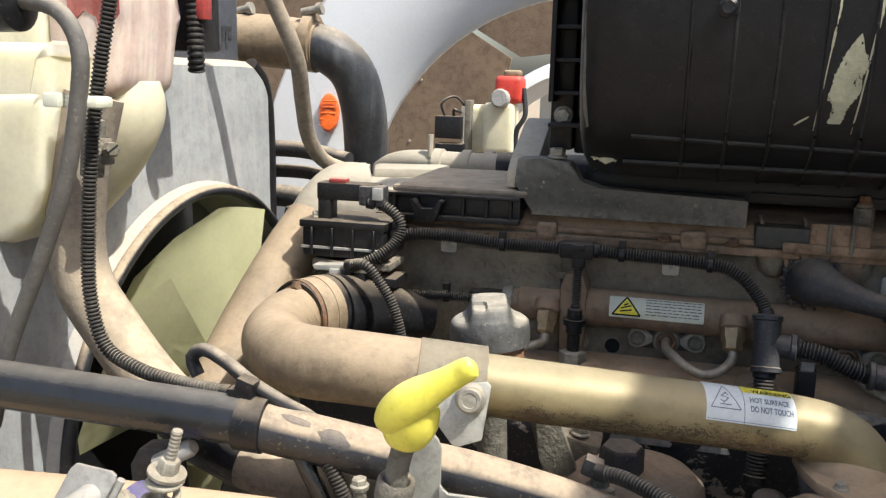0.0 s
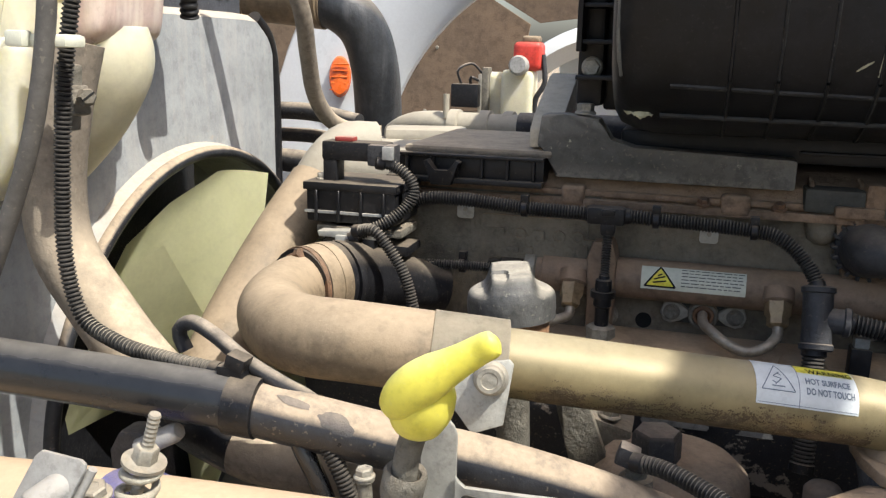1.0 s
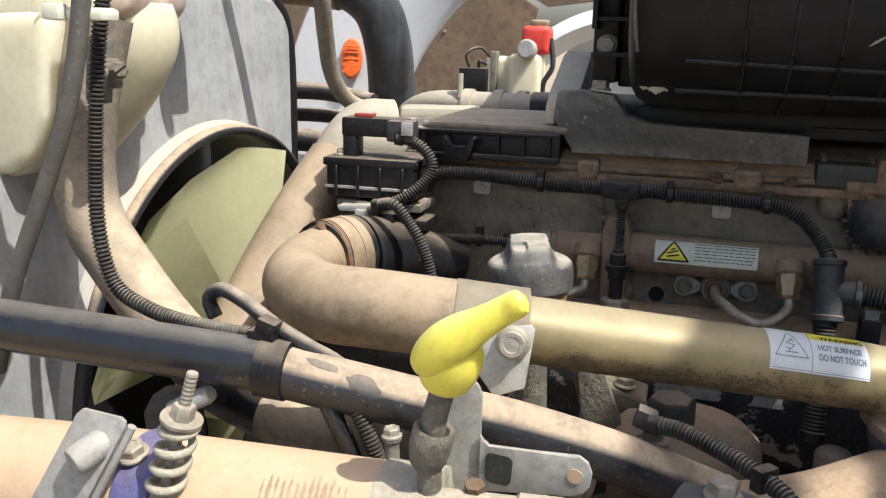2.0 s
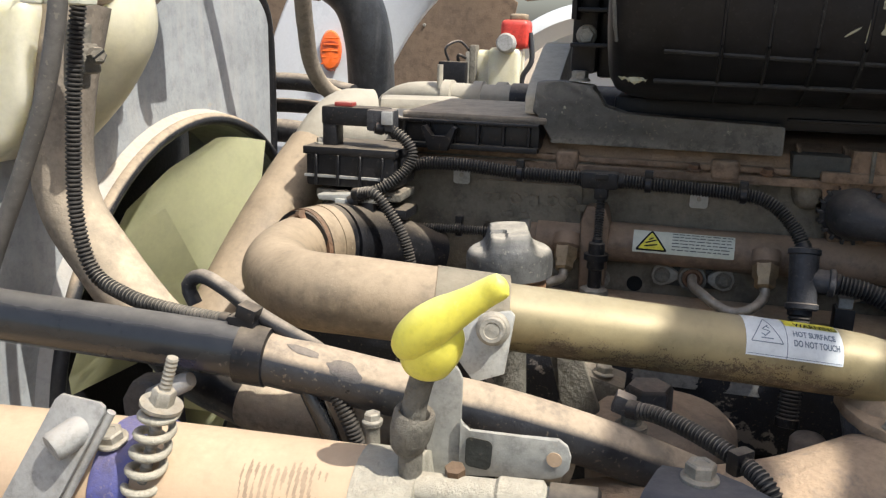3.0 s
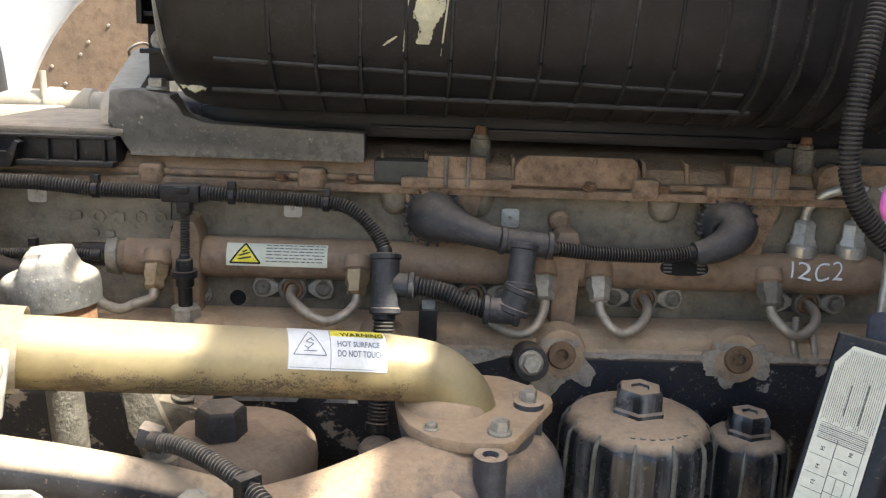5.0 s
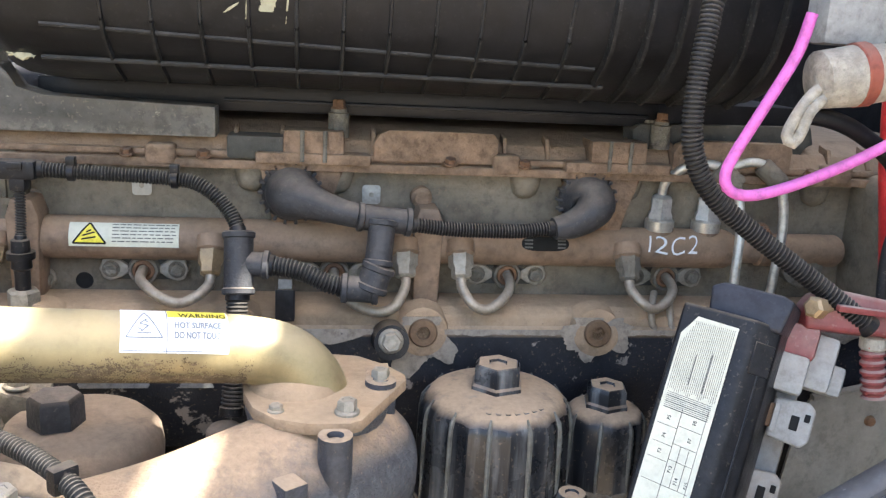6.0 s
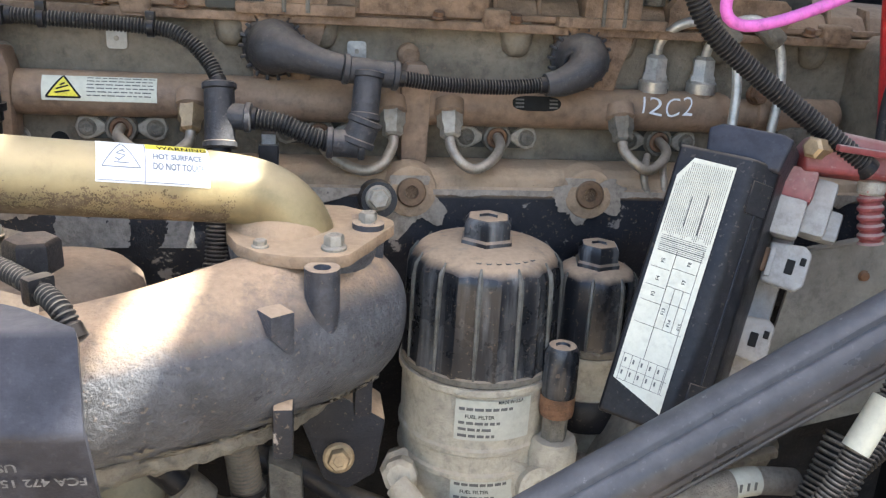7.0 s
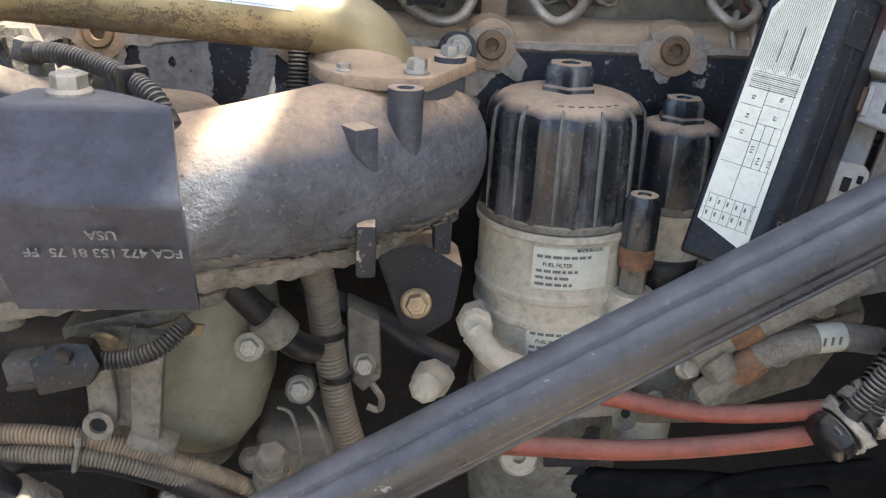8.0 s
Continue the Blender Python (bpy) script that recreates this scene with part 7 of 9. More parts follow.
# folded sheet: y, z and the two ends of each bend line, from the back of the top to the lower lip
FOLDS = [(0.607, 1.431, 0.089, 0.121), (0.600, 1.431, 0.086, 0.133), (0.5765, 1.431, 0.080, 0.1615), (0.5735, 1.4300, 0.079, 0.1630), (0.5715, 1.4275, 0.078, 0.1640), (0.5435, 1.3955, 0.076, 0.1705), (0.5422, 1.3925, 0.076, 0.1712), (0.5425, 1.3895, 0.076, 0.1715), (0.5612, 1.3295, 0.084, 0.1725)]
bm = bmesh.new()
skins = []
for back in (0.0, 0.0035):
    skin = []
    for i, (y, z, xa, xb) in enumerate(FOLDS):
        p, q = FOLDS[max(0, i - 1)], FOLDS[min(len(FOLDS) - 1, i + 1)]
        inward = Vector((0, -(q[1] - p[1]), q[0] - p[0])).normalized()
        skin.append([bm.verts.new(Vector((xa + (xb - xa) * k / 6, y, z)) + inward * back) for k in range(7)])
    skins.append(skin)
for skin in skins:
    for p, q in zip(skin, skin[1:]):
        for k in range(6):
            bm.faces.new((p[k], p[k + 1], q[k + 1], q[k]))
for k in (0, 6):
    for i in range(len(FOLDS) - 1):
        bm.faces.new((skins[0][i][k], skins[0][i + 1][k], skins[1][i + 1][k], skins[1][i][k]))
for i in (0, len(FOLDS) - 1):
    for k in range(6):
        bm.faces.new((skins[0][i][k], skins[0][i][k + 1], skins[1][i][k + 1], skins[1][i][k]))
bmesh.ops.recalc_face_normals(bm, faces=list(bm.faces))
part("body", bm, "box", box)
part("bolt", bolt_bm((0.110, 0.596, 1.431), (0, 0, 1), 0.0155, 0.011), "bolt", box)
low = Vector((0, 0.578 - 0.559, 1.330 - 1.385)).normalized()
nrm = Vector((0, -low.z, low.y)).normalized()
if nrm.y > 0:
    nrm = -nrm
TM = Matrix(((-1, 0, nrm.x, 0.1745), (0, low.y, nrm.y, 0.5452), (0, low.z, nrm.z, 1.3750), (0, 0, 0, 1)))
TM2 = TM @ Matrix.Translation((0, 0, 0.0006))
part("part_number", text_bm("FCA 472 153 81 75  FF", 0.0078, flat_on(TM2 @ Matrix.Translation((0.005, 0.009, 0)))), "fadedprint", box)
part("part_number", text_bm("USA", 0.0078, flat_on(TM2 @ Matrix.Translation((0.034, -0.002, 0)))), "fadedprint", box)
conduit("", [(0.066, 0.668, 1.437), (0.085, 0.659, 1.439), (0.110, 0.642, 1.437), (0.1335, 0.622, 1.433), (0.148, 0.607, 1.427), (0.156, 0.600, 1.414)], 0.0072, "black corrugated sensor lead over the bracket", "foreground conduits")
se = thing("lead_connector", (0.06, 0.676, 1.42), "dusty grey sensor lead connector", "connector")
part("plug", slab(bmesh.new(), (0.014, 0.013, 0.013), Matrix.Translation((0.062, 0.676, 1.437)) @ Matrix.Rotation(0.3, 4, "Y"), 0.002), "boot", se)
part("post", lathe(bmesh.new(), [(0.013, -0.045), (0.011, -0.02), (0.011, -0.008), (0.007, -0.007), (0.007, 0.0), (0, 0)], Matrix.Translation((0.068, 0.678, 1.43)), 18), "alud", se)
cl = thing("conduit_clip", (0.137, 0.63, 1.43), "black plastic conduit band clip", "clip", "conduit clips")
part("band", slab(bmesh.new(), (0.009, 0.015, 0.015), Matrix.Translation((0.1335, 0.622, 1.433)) @ Matrix.Rotation(-0.8, 4, "Z"), 0.002), "blackp", cl)

oilf = thing("oil_filter_housing", (0.09, 0.80, 1.3), "dust covered round oil filter lid with hex nut", "oil filter")
om = Matrix.Translation((0.09, 0.812, 1.374))
part("lid", lathe(bmesh.new(), [(0.059, -0.07), (0.062, -0.02), (0.060, -0.008), (0.050, 0.002), (0.025, 0.006), (0, 0.006)], om, 40), "lid", oilf)
part("hex_nut", lathe(bmesh.new(), [(0.020, 0.006), (0.0195, 0.026), (0.017, 0.029), (0, 0.028)], om @ Matrix.Translation((-0.012, -0.012, 0)) @ Matrix.Rotation(0.25, 4, "Z"), 6), "boot", oilf, "dusty black hexagonal nut")
part("neck", lathe(bmesh.new(), [(0.056, -0.3), (0.054, -0.07)], om, 32), "alud", oilf)

def ribbed_cap(name, at, r, h, ribs, nut_r, nut_h, label):
    ob = thing("fuel_filter", (at.x, at.y, at.z - 0.3), label, "fuel filter", "fuel filters")
    m = Matrix.Translation(at)
    def wave(a, hh):
        if hh > h * 0.86 or hh < 0.004:
            return 0
        return r * 0.030 * max(0, math.cos(ribs * a)) ** 6
    prof = [(r * 0.985, -0.004), (r * 1.0, 0.0), (r * 0.985, 0.004), (r * 0.978, h * 0.2), (r * 0.965, h * 0.5), (r * 0.955, h * 0.75), (r * 0.945, h * 0.81), (r * 0.925, h * 0.855), (r * 0.89, h * 0.895), (r * 0.84, h * 0.926), (r * 0.77, h * 0.95), (r * 0.68, h * 0.968), (r * 0.5, h * 0.984), (0, h)]
    cap = part("cap", lathe(bmesh.new(), prof, m, ribs * 8, wave), "filter", ob, "dusty black ribbed cap")
    for k in range(ribs):
        a = 2 * math.pi * (k + 0.5) / ribs
        bm = bmesh.new()
        sweep(bm, [m @ Vector((rr * math.cos(a), rr * math.sin(a), hh)) for rr, hh in ((r * 0.985, 0.003), (r * 0.972, h * 0.4), (r * 0.957, h * 0.75), (r * 0.935, h * 0.85), (r * 0.86, h * 0.935))], [0.0012, 0.0022, 0.0024, 0.0022, 0.0008], 6)
        part("rib", bm, "ribdust_edgelight", cap)
    part("rim", lathe(bmesh.new(), [(r * 0.985, -0.0035), (r * 1.012, -0.002), (r * 1.012, 0.0025), (r * 0.985, 0.004)], m, 48), "alud", ob)
    part("hex_nut", lathe(bmesh.new(), [(nut_r * 1.10, h * 0.97), (nut_r * 1.10, h + 0.002), (nut_r, h + 0.004), (nut_r, h + nut_h * 0.78), (nut_r * 0.84, h + nut_h), (nut_r * 0.40, h + nut_h), (nut_r * 0.34, h + nut_h - 0.002), (0, h + nut_h - 0.002)], m @ Matrix.Rotation(0.3, 4, "Z"), 6), "filter", cap, "black hexagonal drive nut")
    return ob
F1 = Vector((0.4175, 0.847, 1.288))
F2 = Vector((0.5240, 0.872, 1.286))
fc1 = ribbed_cap("", F1, 0.066, 0.101, 12, 0.0215, 0.020, "fuel filter with dusty black ribbed cap and grey bowl")
fc2 = ribbed_cap("", F2, 0.0375, 0.074, 8, 0.019, 0.018, "smaller filter with dusty black ribbed cap")
bm = bmesh.new()
for k in range(7):
    a = radians(-108 + 9 * k)
    slab(bm, (0.004, 0.009, 0.0012), Matrix.Translation((F1.x + 0.046 * math.cos(a), F1.y + 0.046 * math.sin(a), F1.z + 0.0965)) @ Matrix.Rotation(a + math.pi / 2, 4, "Z"), 0.0003, 1)
part("raised_mark", bm, "filter", fc1)

def filter_bowl(ob, at, r, drop, rings=()):
    prof = [(r * 0.9, -drop)]
    for h in sorted(rings):
        prof += [(r * 1.0, h - 0.004), (r * 1.03, h - 0.002), (r * 1.03, h + 0.002), (r * 1.0, h + 0.004)]
    prof += [(r * 1.0, -0.012), (r * 1.05, -0.009), (r * 1.05, -0.004), (r * 0.9, -0.003)]
    return part("bowl", lathe(bmesh.new(), prof, Matrix.Translation(at), 48), "alu", ob, "grey cast bowl")
filter_bowl(fc1, F1, 0.065, 0.30, (-0.062, -0.085))
filter_bowl(fc2, F2, 0.0365, 0.25, (-0.055,))
part("base_ring", lathe(bmesh.new(), [(0.040, -0.075), (0.041, -0.070), (0.041, -0.05), (0.038, -0.045)], Matrix.Translation(F2), 36), "blackp", fc2)
part("foot", lathe(bmesh.new(), [(0.060, -0.30), (0.066, -0.22), (0.069, -0.19), (0.0655, -0.165)], Matrix.Translation(F1), 40), "alud", fc1)

def bowl_place(z):
    def place(x, y, lift):
        a = radians(-116) + x / 0.065
        r = 0.0655 + lift
        return Vector((F1.x + r * math.cos(a), F1.y + r * math.sin(a), z + y))
    return place
for z, h in ((1.2565, 0.036), (1.187, 0.036)):
    pl = bowl_place(z)
    lab = part("printed_label", card(bmesh.new(), 0, -h / 2, 0.064, h / 2, pl, 10, 1, 0.0004), "filmlabel", fc1, "pale printed part label")
    part("lettering", text_bm("MADE IN U.S.A.", 0.0042, lambda x, y, l, pl=pl: pl(0.034 + x * 0.8, 0.0165 + y, 0.0007)), "ink", lab)
    part("lettering", text_bm("FUEL FILTER", 0.0044, lambda x, y, l, pl=pl: pl(0.008 + x, 0.0035 + y, 0.0007)), "ink", lab)
    bm = bmesh.new()
    rw = random.Random(11)
    for y0, w in ((0.0090, 0.046), (-0.0035, 0.036), (-0.0092, 0.030), (-0.0150, 0.032)):
        x = 0.003
        while x < w:
            wd = 0.0025 + 0.005 * rw.random()
            card(bm, x, y0, min(x + wd, w + 0.003), y0 + 0.0026, pl, 2, 1, 0.0007)
            x += wd + 0.0013
    part("print", bm, "greyink", lab)

ws = thing("water_sensor", (0.475, 0.79, 1.25), "black capped water sensor on a rusty base", "sensor")
wm = Matrix.Translation((0.475, 0.795, 1.255))
part("cap", lathe(bmesh.new(), [(0.0142, 0.018), (0.0148, 0.022), (0.0142, 0.056), (0.0110, 0.0615), (0.006, 0.0615), (0.005, 0.0595), (0, 0.0595)], wm, 24), "filter", ws)
part("base", lathe(bmesh.new(), [(0.0138, 0.0), (0.0145, 0.004), (0.0145, 0.018), (0, 0.018)], wm, 24), "rust", ws)
part("hex", lathe(bmesh.new(), [(0.011, -0.022), (0.011, 0.0), (0, 0)], wm, 6), "alud", ws)
part("neck", lathe(bmesh.new(), [(0.02, -0.06), (0.021, -0.03), (0.018, -0.022), (0, -0.022)], wm, 24), "alu", ws)
ear = thing("casting_lug", (0.45, 0.78, 1.19), "grey cast lug with a drilled hole", "casting")
part("lug", lathe(bmesh.new(), [(0.019, -0.03), (0.019, 0), (0.009, 0), (0.0085, -0.01), (0, -0.01)], towards((0.462, 0.772, 1.196), (0, -1, 0.3)), 24), "alu", ear)
part("arm", slab(bmesh.new(), (0.05, 0.03, 0.03), Matrix.Translation((0.44, 0.80, 1.20)) @ Matrix.Rotation(0.6, 4, "Y"), 0.005), "alu", ear)

# brackets and bolts round the duct
bb = thing("side_bracket", (0.34, 0.885, 1.4), "black lug with a flanged bolt on the block", "bracket")
part("lug", lathe(bmesh.new(), [(0.017, -0.03), (0.0155, 0), (0, 0)], towards((0.332, 0.895, 1.408), (0, -1, 0.2)), 24), "blackp", bb)
part("bolt", bolt_bm((0.331, 0.894, 1.410), (0, -1, 0.2), 0.0155, 0.012), "bolt", bb)
lb = thing("lower_bracket", (0.31, 0.83, 1.2), "black painted casting bracket with a brass bolt", "bracket")
bm = bmesh.new()
prism(bm, [(0.262, 1.262), (0.30, 1.272), (0.335, 1.25), (0.328, 1.20), (0.305, 1.185), (0.285, 1.195)], 0.05, Matrix(((1, 0, 0, 0), (0, 0, 1, 0.80), (0, 1, 0, 0), (0, 0, 0, 1))), 0.005)
part("web", bm, "block", lb)
part("bolt", bolt_bm((0.297, 0.798, 1.218), (0, -1, 0.25), 0.016, 0.012, 1.4), "brass", lb)
part("arm", hose_bm([(0.20, 0.84, 1.215), (0.233, 0.83, 1.200), (0.272, 0.83, 1.184), (0.300, 0.828, 1.163), (0.334, 0.826, 1.147)], 0.0115, 0.006, 16), "blackp", lb)

cup = thing("pump_housing", (0.14, 0.80, 1.1), "olive beige cast pump housing", "pump housing")
part("bowl", lathe(bmesh.new(), [(0.015, -0.075), (0.035, -0.068), (0.050, -0.045), (0.060, -0.005), (0.061, 0.05), (0.055, 0.09), (0.05, 0.12)], towards((0.122, 0.80, 1.165), (0.05, 0.12, 1)), 40), "cup", cup)
bm = prism(bmesh.new(), [(0.0495, 1.246), (0.065, 1.249), (0.104, 1.253), (0.135, 1.262), (0.158, 1.2675), (0.157, 1.258), (0.135, 1.2515), (0.120, 1.245), (0.085, 1.2387), (0.073, 1.232), (0.0515, 1.233)], 0.055, Matrix(((1, 0, 0, 0), (0.15, 0, 1, 0.690), (0, 1, 0, 0), (0, 0, 0, 1))), 0.0028, 3)
part("rim", ragged(bm, 0.0008), "alud", cup)
part("rim", hose_bm([(0.00, 0.715, 1.262, 0.016), (0.06, 0.722, 1.268, 0.018), (0.12, 0.732, 1.272, 0.017), (0.17, 0.742, 1.276, 0.010)], 0.016, 0.006, 14), "alud", cup)
part("neck", lathe(bmesh.new(), [(0.05, -0.02), (0.046, 0.05)], towards((0.122, 0.81, 1.25), (0.05, 0.12, 1)), 32), "cup", cup)
for x, z in ((0.073, 1.231), (0.137, 1.247)):
    part("bolt", bolt_bm((x, 0.703, z), (0, -0.35, -0.9), 0.012, 0.007), "brass", cup)
br = thing("pump_bracket", (0.085, 0.70, 1.13), "grey cast bracket with two legs and an eye", "bracket")
FRONT = Matrix(((1, 0, 0, 0), (0, 0, 1, 0.685), (0, 1, 0, 0), (0, 0, 0, 1)))
part("leg", prism(bmesh.new(), [(0.064, 1.250), (0.084, 1.248), (0.086, 1.195), (0.084, 1.176), (0.073, 1.168), (0.064, 1.178), (0.070, 1.200)], 0.014, FRONT, 0.003), "alud", br)
part("leg", prism(bmesh.new(), [(0.098, 1.250), (0.122, 1.248), (0.112, 1.165), (0.092, 1.160), (0.096, 1.20)], 0.010, FRONT, 0.002), "alud", br)
part("web", prism(bmesh.new(), [(0.080, 1.250), (0.102, 1.250), (0.098, 1.170), (0.082, 1.172)], 0.005, Matrix.Translation((0, 0.008, 0)) @ FRONT, 0.001), "alud", br)
part("eye", lathe(bmesh.new(), [(0.0105, 0), (0.0105, 0.010), (0.006, 0.010), (0.0055, 0.002), (0, 0.002)], towards((0.0735, 0.688, 1.179), (0, -1, 0.2)), 24), "alud", br)
# black disc that paints the eye's depth as shade
part("eye_hole", lathe(bmesh.new(), [(0.0054, 0), (0.0054, 0.0015), (0, 0.0015)], towards((0.0735, 0.6835, 1.180), (0, -1, 0.2)), 20), "ink", br)
part("foot", slab(bmesh.new(), (0.035, 0.02, 0.012), Matrix.Translation((0.106, 0.692, 1.160)) @ Matrix.Rotation(0.35, 4, "Y"), 0.004), "alud", br)
part("bolt", bolt_bm((0.083, 0.684, 1.246), (0, -0.7, -0.5), 0.013, 0.008), "brass", br)
cc = thing("lead_plug", (0.04, 0.66, 1.22), "glossy black wiring plug with grey shell", "connector")
part("plug", prism(bmesh.new(), [(-0.020, -0.012), (0.012, -0.016), (0.022, -0.006), (0.020, 0.010), (0.006, 0.016), (-0.018, 0.012)], 0.022, towards((0.064, 0.672, 1.236), (0.1, -1, 0.3)) @ Matrix.Rotation(0.3, 4, "Z"), 0.003), "blackp", cc)
part("shell", slab(bmesh.new(), (0.024, 0.020, 0.020), Matrix.Translation((0.040, 0.664, 1.236)) @ Matrix.Rotation(-0.15, 4, "Y"), 0.003), "boot", cc)
part("shell_lip", slab(bmesh.new(), (0.026, 0.022, 0.004), Matrix.Translation((0.042, 0.663, 1.228)) @ Matrix.Rotation(-0.15, 4, "Y"), 0.001), "blackp", cc)
part("lock_tab", slab(bmesh.new(), (0.010, 0.010, 0.006), Matrix.Translation((0.068, 0.650, 1.252)) @ Matrix.Rotation(0.3, 4, "Y"), 0.0015), "blackp", cc)
pf = thing("line_fitting", (0.185, 0.72, 1.09), "brown hexagon pipe fitting with steel pipe", "fitting")
part("hex", lathe(bmesh.new(), [(0.0125, 0), (0.0130, 0.002), (0.0130, 0.016), (0.0105, 0.019), (0, 0.019)], towards((0.184, 0.722, 1.113), (0.1, -0.3, 1)), 6), "alud", pf)
part("collar", lathe(bmesh.new(), [(0.0125, -0.022), (0.0135, -0.018), (0.0135, 0.0), (0, 0)], towards((0.184, 0.722, 1.114), (0.1, -0.3, 1)), 20), "alud", pf)
part("pipe", hose_bm([(0.184, 0.722, 1.10), (0.180, 0.722, 1.08), (0.172, 0.725, 1.04)], 0.0095, 0.006, 14), "alud", pf)
for k, pts in enumerate(([(0.190, 0.73, 1.162), (0.200, 0.728, 1.158), (0.206, 0.73, 1.13), (0.204, 0.735, 1.10)], [(0.212, 0.735, 1.160), (0.220, 0.73, 1.15), (0.226, 0.735, 1.12), (0.232, 0.74, 1.09)])):
    solo("thin_wire", hose_bm(pts, 0.0015, 0.005, 8), "alud", "thin grey sensing wire by the pump", "wire", "thin wires")
sl = thing("side_lug", (0.255, 0.79, 1.15), "cast lug with a hexagon bolt and wire hook", "lug")
part("lug", prism(bmesh.new(), [(0.240, 1.215), (0.268, 1.20), (0.270, 1.145), (0.254, 1.13), (0.242, 1.145)], 0.03, Matrix(((1, 0, 0, 0), (0, 0, 1, 0.80), (0, 1, 0, 0), (0, 0, 0, 1))), 0.005), "alud", sl)
part("bolt", bolt_bm((0.2554, 0.799, 1.160), (0, -1, 0.3), 0.014, 0.011), "bolt", sl)
part("hook", hose_bm([(0.262, 0.80, 1.14), (0.270, 0.79, 1.132), (0.268, 0.788, 1.122), (0.258, 0.79, 1.124)], 0.003, 0.003, 8), "alud", sl)
conduit("", [(0.078, 0.668, 1.238), (0.100, 0.668, 1.240), (0.122, 0.668, 1.248), (0.140, 0.68, 1.262)], 0.0078, "corrugated lead to a black plug", "lower conduits")
conduit("", [(0.205, 0.79, 1.285), (0.218, 0.795, 1.24), (0.224, 0.80, 1.19), (0.236, 0.80, 1.11), (0.262, 0.80, 1.02)], 0.0165, "thick grey corrugated conduit running down", "lower conduits", mat="greycon", pitch=0.0066)
for z, x in ((1.19, 0.225), (1.150, 0.232)):
    ct = thing("conduit_tie", (x, 0.8, z), "dark tie round the thick conduit", "cable tie", "conduit ties")
    part("band", lathe(bmesh.new(), [(0.0136, -0.0035), (0.0146, -0.003), (0.0146, 0.003), (0.0136, 0.0035)], towards((x, 0.80, z), (0.08, 0, -1)), 24), "blackp", ct)
kb = thing("hose_clamp", (0.17, 0.75, 1.22), "black line held by a bolted P clamp", "clamp")
part("line", hose_bm([(0.15, 0.745, 1.268), (0.175, 0.75, 1.235), (0.20, 0.755, 1.205), (0.215, 0.77, 1.19)], 0.011, 0.006, 14), "blackp", kb)
part("clamp", lathe(bmesh.new(), [(0.0115, -0.013), (0.0145, -0.012), (0.0150, 0.0), (0.0145, 0.012), (0.0115, 0.013)], towards((0.187, 0.752, 1.2205), (0.025, 0.005, -0.030)), 24), "alud", kb, "dusty sleeve clamp")
part("tab", slab(bmesh.new(), (0.022, 0.006, 0.016), Matrix.Translation((0.176, 0.750, 1.209)) @ Matrix.Rotation(0.5, 4, "Y"), 0.003), "alud", kb)
part("bolt", bolt_bm((0.169, 0.742, 1.208), (0, -1, 0.3), 0.013, 0.008, 1.5), "bolt", kb)
for at, fl in (((0.203, 0.775, 1.150), 0.014), ((0.252, 0.82, 1.165), 0.013), ((0.16, 0.79, 1.07), 0.013), ((0.095, 0.77, 1.045), 0.014)):
    sbm = thing("stud_bolt", at, "dusty hexagon bolt on its boss", "bolt", "lower bolts")
    part("boss", lathe(bmesh.new(), [(0.013, -0.06), (0.012, 0), (0, 0)], towards(at, (0, -1, 0.4)), 18), "alud", sbm)
    part("head", bolt_bm(at, (0, -1, 0.4), fl, 0.010), "bolt", sbm)
cast = thing("lower_castings", (0.2, 0.9, 0.95), "grey brown cast parts below the filters", "casting")
for k, (lo, hi, mt) in enumerate((((0.16, 0.80, 0.98), (0.24, 0.88, 1.09), "alud"), ((-0.1, 0.84, 0.95), (0.05, 0.9, 1.16), "blockd"), ((0.36, 0.81, 1.03), (0.49, 0.90, 1.11), "alud"), ((0.50, 0.82, 1.08), (0.58, 0.92, 1.19), "alud"))):
    part("casting", between(bmesh.new(), lo, hi, 0.015, 3), mt, cast)
part("fitting", lathe(bmesh.new(), [(0.013, -0.05), (0.013, 0), (0.016, 0.002), (0.016, 0.022), (0.012, 0.025), (0.012, 0.045), (0, 0.045)], towards((0.185, 0.745, 1.055), (0.02, -0.2, 1)), 6), "brass", cast)
part("relief", lathe(bmesh.new(), [(0.018, -0.02), (0.018, 0), (0.006, 0), (0.005, -0.008), (0, -0.008)], towards((0.392, 0.785, 1.075), (0, -1, 0.3)), 24), "alu", cast)
for at, w, r in (((0.348, 0.80, 1.198), (-0.2, -1, 0.4), 0.0145), ((0.307, 0.785, 1.147), (-0.3, -1, 0.3), 0.0135)):
    part("elbow", lathe(bmesh.new(), [(r * 1.3, -0.04), (r * 1.3, -0.02), (r, -0.015), (r, 0.006), (r * 0.7, 0.010), (0, 0.010)], towards(at, w), 8), "alu", cast)
part("elbow_pipe", hose_bm([(0.345, 0.79, 1.195), (0.365, 0.77, 1.18), (0.40, 0.765, 1.172)], 0.011, 0.006, 12), "alu", cast)
part("label_plate", prism(bmesh.new(), rounded(0.035, 0.03, 0.003), 0.002, towards((0.435, 0.789, 1.07), (0, -1, 0.2)), 0.0004), "ink", cast)

